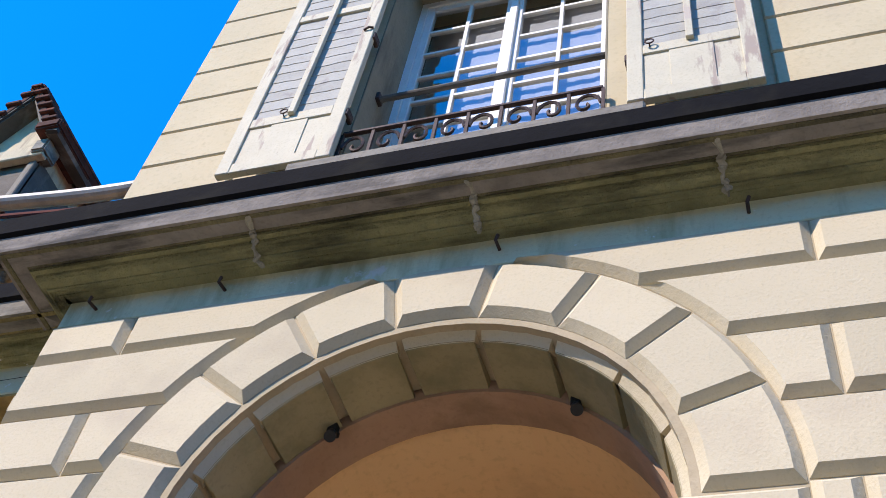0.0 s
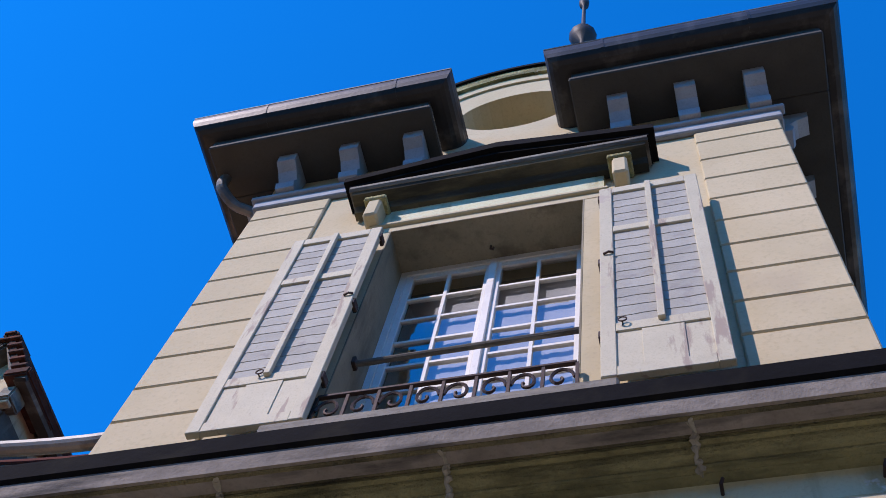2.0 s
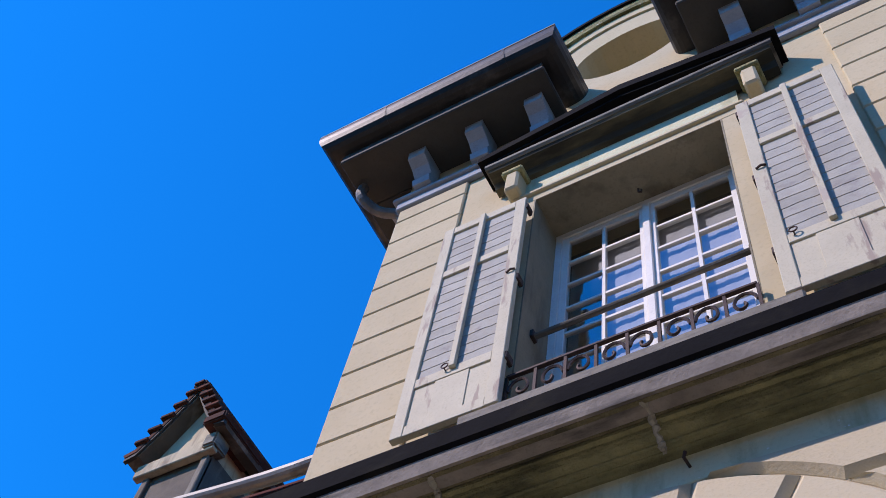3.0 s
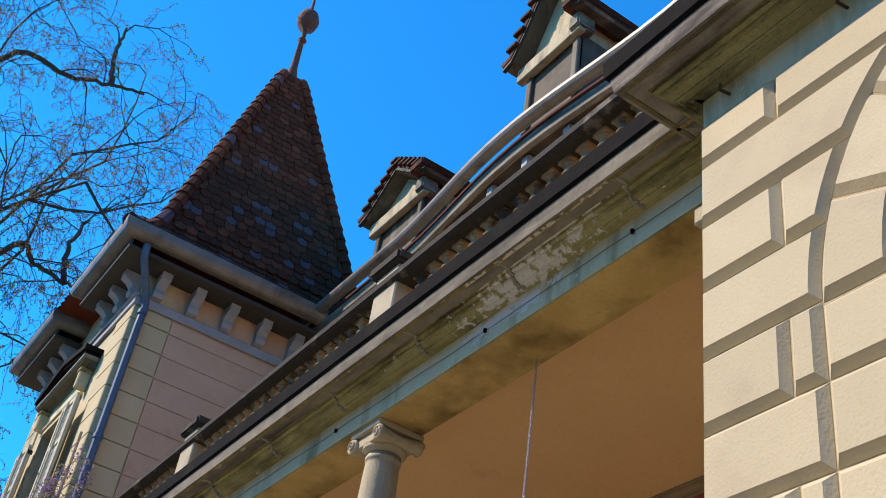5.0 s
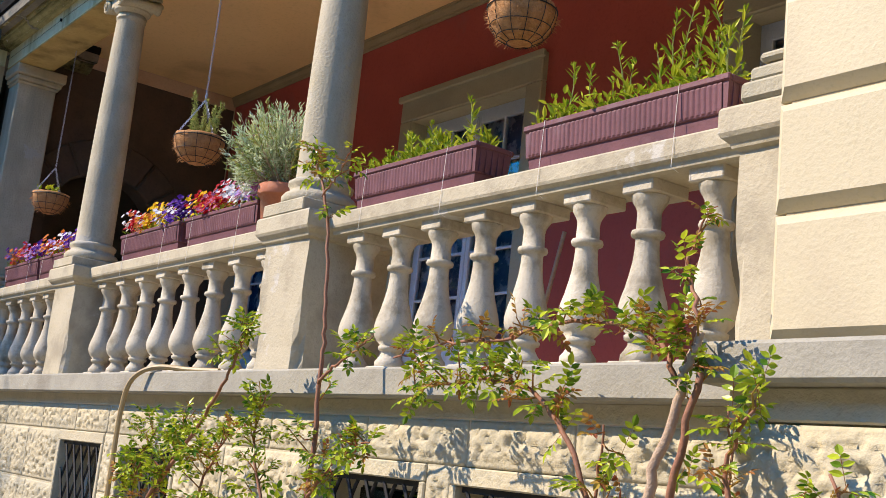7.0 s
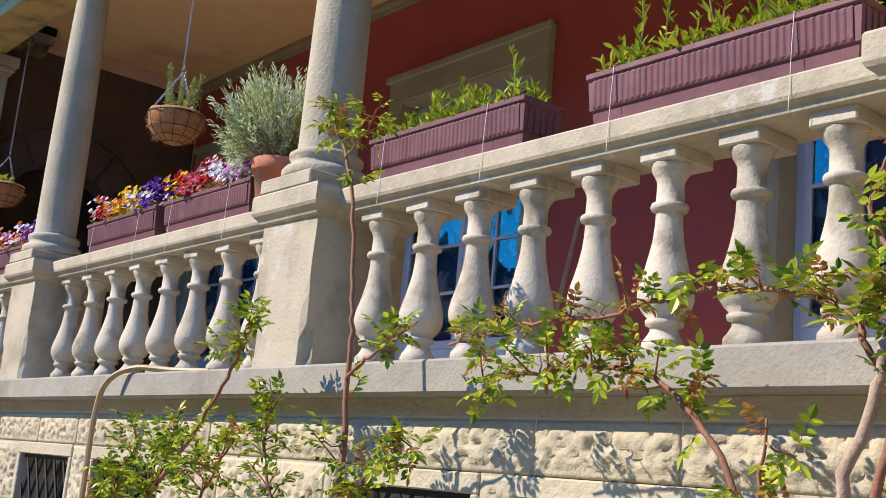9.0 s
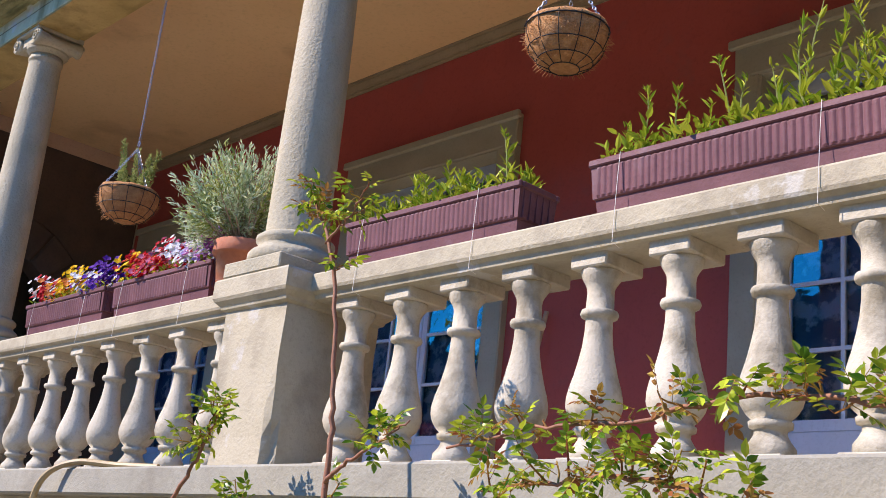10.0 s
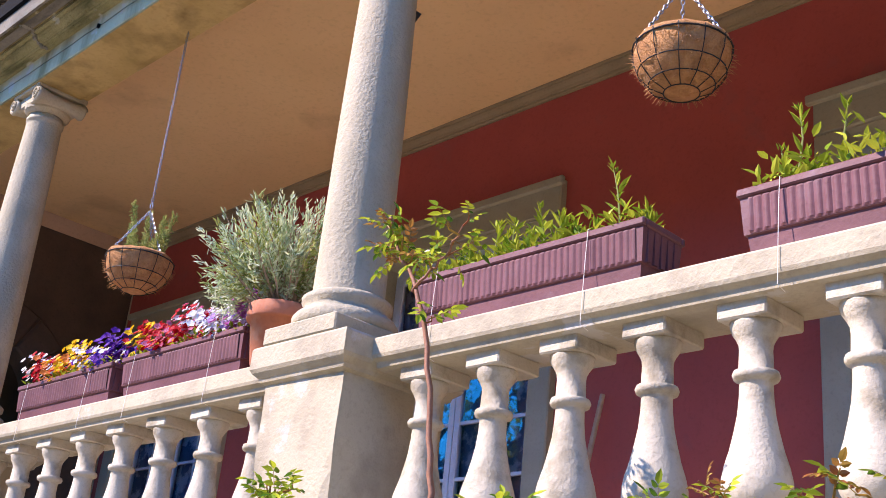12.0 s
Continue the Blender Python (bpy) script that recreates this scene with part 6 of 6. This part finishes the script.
def basket(x, y, zr, r, plant, seed):
    random.seed(seed)
    t = thing("hanging_basket", (x, y, zr), "coir-lined wire hanging basket on a metal chain", "hanging basket", "hanging baskets")
    prof = [(0.0, -0.84 * r), (0.35 * r, -0.80 * r), (0.64 * r, -0.65 * r), (0.86 * r, -0.38 * r), (0.97 * r, -0.08 * r), (1.01 * r, 0.04), (0.96 * r, 0.055), (0.85 * r, 0.02), (0.0, -0.03)]
    b = lathe(prof, (x, y, zr), 28)
    for v in b.verts:
        o = v.co - Vector((x, y, zr))
        v.co += o * 0.07 * noise.noise(o * 26)
    part("coir_liner", b, COIR, t, "brown shaggy coconut-fibre liner", smooth=True)
    fz = bmesh.new()
    for i in range(520):
        a, k = random.uniform(0, 6.28), random.random()
        rr = r * (0.55 + 0.47 * k)
        p = Vector((x + rr * math.cos(a), y + rr * math.sin(a), zr - 0.72 * r + 0.74 * r * k))
        tube([p, p + Vector((math.cos(a), math.sin(a), random.uniform(-1, 0.6))) * random.uniform(0.010, 0.034)], [0.0016, 0.0006], 3, fz)
    tagged(part("coir_fringe", fz, COIR, t), kind="stuff")
    cage = bmesh.new()
    for k in range(12):
        a = k * math.pi / 6
        tube([(x + 1.03 * pr * math.cos(a), y + 1.03 * pr * math.sin(a), zr + 1.03 * pz) for pr, pz in prof[1:6]], 0.0019, 5, cage)
    for pr, pz in ((0.36 * r, -0.80 * r), (0.66 * r, -0.63 * r), (0.88 * r, -0.34 * r)):
        tube([(x + 1.03 * pr * math.cos(a), y + 1.03 * pr * math.sin(a), zr + 1.03 * pz) for a in np.linspace(0, 2 * math.pi, 25)], 0.0024, 5, cage)
    tagged(part("wire_cage", cage, STEEL, t, "thin dark wire cage"), kind="stuff")
    part("wire_rim", tube([(x + 1.03 * r * math.cos(a), y + 1.03 * r * math.sin(a), zr + 0.03) for a in np.linspace(0, 2 * math.pi, 29)], 0.0035, 6), STEEL, t)
    top = zr + 1.85 * r
    for k in range(3):
        a = 2.2 + k * 2 * math.pi / 3
        b = bmesh.new()
        chain((x, y, top), (x + r * math.cos(a), y + r * math.sin(a), zr + 0.03), b, 0.024)
        part("short_chain", b, CHAIN, t)
    b = bmesh.new()
    chain((x, y, 5.21), (x, y, top + 0.06), b)
    part("long_chain", b, CHAIN, t, "galvanised link chain")
    part("hook", tube([(x + 0.014 * math.cos(a), y, top + 0.03 + 0.02 * math.sin(a)) for a in np.linspace(-1.6, 3.6, 12)], 0.003, 6), CHAIN, t)
    lv = bmesh.new()
    if plant == "sprout":
        for k in range(4):
            leaf(lv, Vector((x - 0.55 * r, y - 0.3 * r, zr + 0.02)), Vector((-0.3 + 0.25 * k, -0.3, 1)), Vector((0, -1, 0)), 0.06, 0.04)
        for k in range(3):
            leaf(lv, Vector((x - 0.98 * r, y, zr + 0.01)), Vector((-1, -0.3, 0.5)) + rnd(0.4), Vector((0, 0, 1)), 0.04, 0.025)
        leaf_part("sprout", lv, LEAF_BRIGHT, t)
    elif plant == "rosemary":
        for k, (dx, h) in enumerate(((-0.55, 0.44), (-0.35, 0.38), (-0.65, 0.30), (-0.1, 0.18), (0.2, 0.15), (0.55, 0.25), (0.75, 0.27), (-0.4, 0.24), (0.4, 0.2))):
            p = Vector((x + dx * 0.85 * r, y + random.uniform(-0.3, 0.3) * r, zr))
            d = Vector((dx * 0.5, random.uniform(-0.2, 0.2), 1))
            for i in range(int(h * 800)):
                u = random.random()
                leaf(lv, p + d * h * u + rnd(0.006), d * 0.7 + rnd(0.7), rnd(), random.uniform(0.022, 0.036), 0.008)
        leaf_part("rosemary", lv, LEAF_ROSM, t)
    else:
        for i in range(60):
            leaf(lv, Vector((x + random.gauss(0, 0.35) * r, y + random.gauss(0, 0.35) * r, zr + random.uniform(0, 0.1))), rnd() + Vector((0, 0, 1)), rnd(), 0.05, 0.03)
        tagged(leaf_part("seedlings", lv, LEAF_BRIGHT, t), kind="stuff")
    return t


basket(1.22, 0.335, 3.70, 0.165, "sprout", 3)
basket(-2.32, 0.33, 3.68, 0.182, "rosemary", 4)
basket(-5.6, 0.33, 3.70, 0.17, "seedlings", 6)


# ---- climbing roses in front of the ledge ----
STEM_RED = mat("reddish_rose_stem", (0.30, 0.13, 0.07), (0.20, 0.09, 0.05), 0.7, scale=20, grain=90, bump=0.3)


def rose(label, branches, clusters, seed, young=0.25, name="rose_bush"):
    """Branches are smooth lines of (points, r0, r1); clusters are (branch, from, to, count, reach)."""
    random.seed(seed)
    t = thing(name, (*branches[0][0][0][:2], 0.0), label, "rose bush", "rose bushes")
    lines = []
    for pts, r0, r1 in branches:
        ln = smooth_line(pts, 7)
        ln = [p + rnd(0.004) for p in ln]
        lines.append(ln)
        part("branch", tube(ln, [r0 + (r1 - r0) * i / (len(ln) - 1) for i in range(len(ln))], 8), BARK if r0 > 0.016 else STEM_RED, t, smooth=True)
    green, red, tw, thorn = bmesh.new(), bmesh.new(), bmesh.new(), bmesh.new()
    for bi, f0, f1, count, reach in clusters:
        ln = lines[bi]
        for c in range(count):
            f = f0 + (f1 - f0) * (c + random.random()) / count
            p = ln[min(len(ln) - 1, int(f * (len(ln) - 1)))]
            d = Vector((random.gauss(0, 0.7), random.gauss(-0.15, 0.5), random.gauss(0.55, 0.5))).normalized()
            shoot = random.uniform(0.35, 1.0) * reach
            end = p + d * shoot
            tube([p, p.lerp(end, 0.5) + rnd(0.008), end], [0.0035, 0.0028, 0.0018], 5, tw)
            isred = random.random() < young
            for k in range(int(2 + shoot * 24)):
                q = p.lerp(end, random.uniform(0.2, 1.0))
                # a compound leaf: pairs of leaflets along a stalk
                a = (d * 0.4 + rnd(0.6) + Vector((0, -0.15, 0.05))).normalized()
                s = a.cross(Vector((random.gauss(0, 0.3), random.gauss(0, 0.3), 1))).normalized()
                n = s.cross(a)
                size = random.uniform(0.024, 0.043) * (0.75 if isred else 1)
                stalk = size * 2.1
                bm = red if isred and random.random() < 0.8 else green
                tube([q, q + a * stalk], [0.0012, 0.0008], 3, tw)
                for j in (0.35, 0.65, 0.92):
                    for sg in (-1, 1):
                        leaf(bm, q + a * stalk * j, s * sg + a * random.uniform(0.3, 0.7) - n * random.uniform(0.0, 0.5), n + rnd(0.25), size * random.uniform(0.7, 1.05), size * 0.52)
                leaf(bm, q + a * stalk, a - n * 0.3, n, size * 1.15, size * 0.6)
    tagged(leaf_part("leaves", green, LEAF_ROSE, t), kind="stuff")
    leaf_part("young_leaves", red, LEAF_RED, t, "reddish young leaves")
    tagged(part("twig_spray", tw, LEAF_RED, t), kind="stuff")
    return t


rose("climbing rose with thick forked stem trained along the ledge", [
    ([(2.75, -0.42, 0.0), (2.82, -0.48, 0.7), (2.93, -0.5, 1.3), (3.02, -0.5, 1.6), (3.1, -0.5, 1.84), (3.13, -0.48, 1.98)], 0.019, 0.012),
    ([(2.86, -0.40, 0.2), (2.95, -0.46, 1.1), (3.08, -0.5, 1.55), (3.15, -0.5, 1.86)], 0.015, 0.010),
    ([(3.09, -0.5, 1.82), (3.02, -0.5, 1.93), (2.88, -0.48, 2.0), (2.6, -0.46, 2.035), (2.25, -0.44, 1.995), (1.9, -0.42, 1.99), (1.55, -0.40, 1.95)], 0.009, 0.004),
    ([(2.90, -0.5, 1.2), (2.72, -0.5, 1.58), (2.52, -0.5, 1.79), (2.3, -0.5, 1.85), (2.05, -0.48, 1.84), (1.75, -0.46, 1.82)], 0.010, 0.004),
    ([(3.1, -0.5, 1.85), (3.12, -0.48, 2.03), (3.02, -0.42, 2.2), (3.05, -0.38, 2.36)], 0.009, 0.003),
    ([(2.88, -0.5, 1.25), (2.80, -0.5, 1.5), (2.83, -0.52, 1.72)], 0.008, 0.003),
], [(2, 0.15, 1.0, 36, 0.09), (3, 0.3, 1.0, 32, 0.11), (4, 0.1, 1.0, 10, 0.07), (0, 0.86, 1.0, 6, 0.10), (5, 0.3, 1.0, 7, 0.09), (1, 0.8, 1.0, 3, 0.09)], 21, 0.34)
rose("tall thin rose stem with leafy top before the pedestal", [
    ([(0.70, -0.3, 0.0), (0.84, -0.36, 0.8), (0.95, -0.36, 1.38), (0.93, -0.35, 1.9), (0.90, -0.35, 2.2), (0.80, -0.35, 2.65), (0.66, -0.35, 2.86), (0.60, -0.35, 3.0)], 0.015, 0.004),
    ([(0.93, -0.36, 1.86), (1.05, -0.37, 1.92), (1.22, -0.38, 1.98), (1.34, -0.38, 2.04)], 0.008, 0.003),
    ([(0.95, -0.36, 1.36), (1.10, -0.37, 1.50), (1.28, -0.38, 1.58), (1.40, -0.38, 1.62)], 0.009, 0.004),
    ([(0.80, -0.36, 0.9), (0.55, -0.35, 1.3), (0.40, -0.35, 1.62), (0.45, -0.35, 1.78)], 0.010, 0.004),
    ([(0.75, -0.35, 2.72), (0.88, -0.36, 2.80), (0.97, -0.37, 2.88)], 0.005, 0.002),
], [(0, 0.80, 1.0, 13, 0.07), (1, 0.5, 1.0, 6, 0.10), (2, 0.2, 1.0, 14, 0.16), (3, 0.35, 1.0, 18, 0.15), (4, 0.3, 1.0, 6, 0.08), (0, 0.12, 0.40, 18, 0.2), (0, 0.70, 0.74, 2, 0.06)], 33, 0.12)
rose("wild rose bush with bright leaves below the ledge", [
    ([(-0.9, -0.4, 0.0), (-0.75, -0.4, 0.7), (-0.62, -0.4, 1.2), (-0.2, -0.4, 1.55), (0.1, -0.4, 1.84), (0.22, -0.4, 2.0), (0.30, -0.4, 2.14)], 0.016, 0.004),
    ([(-0.7, -0.4, 0.9), (-0.85, -0.38, 1.3), (-0.70, -0.36, 1.62)], 0.010, 0.004),
    ([(-0.62, -0.4, 1.15), (-0.42, -0.38, 1.45), (-0.35, -0.36, 1.68)], 0.008, 0.003),
    ([(-0.4, -0.4, 0.4), (-0.1, -0.4, 0.9), (0.05, -0.4, 1.4), (0.25, -0.4, 1.62)], 0.012, 0.004),
], [(0, 0.78, 1.0, 13, 0.13), (1, 0.3, 1.0, 26, 0.18), (2, 0.2, 1.0, 22, 0.16), (3, 0.4, 1.0, 24, 0.17), (0, 0.2, 0.6, 16, 0.18)], 44, 0.12)
rose("young rose shoots against the tower base", [
    ([(3.35, -0.62, 0.0), (3.42, -0.62, 0.8), (3.40, -0.6, 1.35), (3.34, -0.6, 1.62), (3.42, -0.6, 1.78)], 0.014, 0.004),
    ([(3.85, -0.65, 0.0), (3.82, -0.65, 0.8), (3.72, -0.62, 1.3), (3.66, -0.62, 1.62)], 0.012, 0.004),
    ([(3.25, -0.45, 0.9), (3.24, -0.45, 1.4), (3.22, -0.45, 1.78)], 0.006, 0.003),
], [(0, 0.72, 1.0, 7, 0.10), (1, 0.7, 1.0, 7, 0.10), (2, 0.3, 1.0, 12, 0.05)], 55, 0.35)

# ---- wisteria on the far tower corner ----
random.seed(8)
w = thing("wisteria", (FX1 + 0.1, YT, 1.9), "wisteria with faded purple blooms on the tower corner", "climbing plant")
ln = smooth_line([(FX1 + 0.25, YT - 0.05, 1.96), (FX1 + 0.2, YT - 0.06, 3.4), (FX1 + 0.22, YT - 0.08, 4.9), (FX1 + 0.5, YT - 0.2, 5.6), (FX1 + 0.2, YT - 0.12, 6.2), (FX1 + 0.1, YT - 0.1, 7.4)], 8)
part("stem", tube(ln, 0.018, 6), BARK, w)
bl, tw, lf = bmesh.new(), bmesh.new(), bmesh.new()
for z, n, sp in ((6.75, 8, 0.22), (6.55, 12, 0.28), (6.05, 12, 0.22), (5.8, 14, 0.26), (5.0, 5, 0.15), (3.9, 6, 0.18), (3.0, 6, 0.18)):
    for i in range(n):
        p = Vector((FX1 + 0.12, YT - 0.12, z)) + Vector((random.gauss(0, sp), random.gauss(-0.05, sp * 0.5), random.gauss(0, 0.18)))
        tube([Vector((FX1 + 0.12, YT - 0.1, z - 0.05)), p], [0.004, 0.002], 4, tw)
        for k in range(42):
            leaf(bl if k % 3 else lf, p + Vector((random.gauss(0, 0.04), random.gauss(0, 0.04), -random.uniform(0, 0.2))), rnd(), rnd(), random.uniform(0.02, 0.045), 0.02)
tagged(leaf_part("bloom_spray", bl, WISTERIA, w), kind="stuff")
tagged(leaf_part("leaves", lf, LEAF_ROSM, w), kind="stuff")
tagged(part("twig_spray", tw, BARK, w), kind="stuff")

# ---- budding tree behind the house ----
random.seed(17)
tree = thing("budding_tree", (-19.0, -4.0, 0.0), "tall spring tree with bare dark twigs and small buds", "tree")
tk, tw, bd = bmesh.new(), bmesh.new(), bmesh.new()
trunk = smooth_line([(-19.0, -4.0, 0), (-18.8, -4.0, 5), (-18.4, -3.9, 10), (-18.2, -4.0, 15), (-18.4, -4.1, 21)], 6)
tube(trunk, [0.34 - 0.28 * i / (len(trunk) - 1) for i in range(len(trunk))], 10, tk)


def grow(p, d, ln, r, depth):
    pts = [p]
    for i in range(5):
        d = (d + rnd(0.20 if depth < 1 else 0.3) + Vector((0, 0, 0.03 if depth < 2 else -0.13))).normalized()
        pts.append(pts[-1] + d * ln / 5)
    tube(pts, [max(r * (1 - 0.13 * i), 0.0045) for i in range(6)], 5 if depth < 2 else 3, tk if depth < 2 else tw)
    if depth >= 4:
        for q in pts[1:]:
            for k in range(2):
                leaf(bd, q + rnd(0.02), rnd() + Vector((0, 0, -0.3)), rnd(), random.uniform(0.04, 0.075), 0.03)
        return
    for k in range(5 if depth < 3 else 4):
        q = pts[2 + k % 4]
        e = (d + rnd(0.55)).normalized()
        grow(q, e, ln * random.uniform(0.40, 0.62), r * 0.46, depth + 1)


for start, aim in (((-18.4, -3.9, 10.5), (-13.2, -0.2, 18.4)), ((-18.3, -4.0, 12.5), (-14.2, -2.6, 18.2)), ((-18.5, -4.0, 9.0), (-15.8, 0.4, 15.0)), ((-18.2, -4.0, 14.5), (-12.6, -3.2, 19.6)),
                   ((-18.7, -4.0, 7.5), (-16.2, 0.2, 10.5)), ((-18.3, -4.1, 17.0), (-13.4, -1.6, 20.5)), ((-18.6, -4.0, 8.0), (-20.5, -6.0, 14.0))):
    a, b = Vector(start), Vector(aim)
    grow(a, (b - a).normalized(), (b - a).length * 0.9, 0.085, 0)
for pts in ([(-18.3, -4.0, 16.0), (-15.0, -3.2, 18.58), (-15.0, -1.82, 19.04), (-15.0, -0.91, 19.4), (-15.0, -0.14, 19.66)], [(-15.0, -0.91, 19.4), (-15.0, -1.08, 20.33), (-15.0, -1.08, 21.2)],
            [(-18.5, -4.0, 11.5), (-15.0, -1.54, 14.16), (-15.0, -0.85, 14.24), (-15.0, -0.19, 14.09), (-14.9, 0.31, 14.06)], [(-15.0, -0.19, 14.09), (-15.0, -0.35, 14.89), (-15.0, -0.2, 15.74)]):
    ln = smooth_line(pts, 6)
    tube([p + rnd(0.02) for p in ln], [0.075 - 0.045 * i / (len(ln) - 1) for i in range(len(ln))], 6, tk)
    for p in ln[8::3]:
        grow(p, (Vector((0.2, 0.4, 0.6)) + rnd(0.6)).normalized(), 1.5, 0.022, 2)
part("trunk", tk, TWIG, tree)
tagged(part("twig_spray", tw, TWIG, tree), kind="stuff")
tagged(leaf_part("buds", bd, BUD, tree), kind="stuff")

# ---- unseen tree, added to shade the far end of the loggia ----
random.seed(29)
shade = thing("garden_tree", (-13.6, -9.2, 0.0), "unseen leafy tree added to shade the far tower", "tree")
stem = smooth_line([(-13.6, -9.2, 0), (-13.5, -9.1, 4), (-13.7, -9.2, 8), (-13.6, -9.1, 12.0)], 5)
wood, leaves = bmesh.new(), bmesh.new()
tube(stem, [0.24 - 0.19 * i / (len(stem) - 1) for i in range(len(stem))], 10, wood)
for i in range(34):
    p = stem[random.randint(9, len(stem) - 1)]
    d = Vector((random.gauss(0, 1), random.gauss(0, 0.9), random.uniform(-0.1, 0.9))).normalized()
    end = p + d * random.uniform(1.2, 2.5)
    tube([p, p.lerp(end, 0.5) + rnd(0.1), end], [0.05, 0.03, 0.012], 5, wood)
    for k in range(90):
        q = p.lerp(end, random.uniform(0.35, 1.05)) + rnd(0.28)
        leaf(leaves, q, rnd(), rnd(), random.uniform(0.12, 0.22), random.uniform(0.07, 0.12))
part("trunk", wood, TWIG, shade)
tagged(leaf_part("foliage", leaves, LEAF_ROSE, shade), kind="stuff")
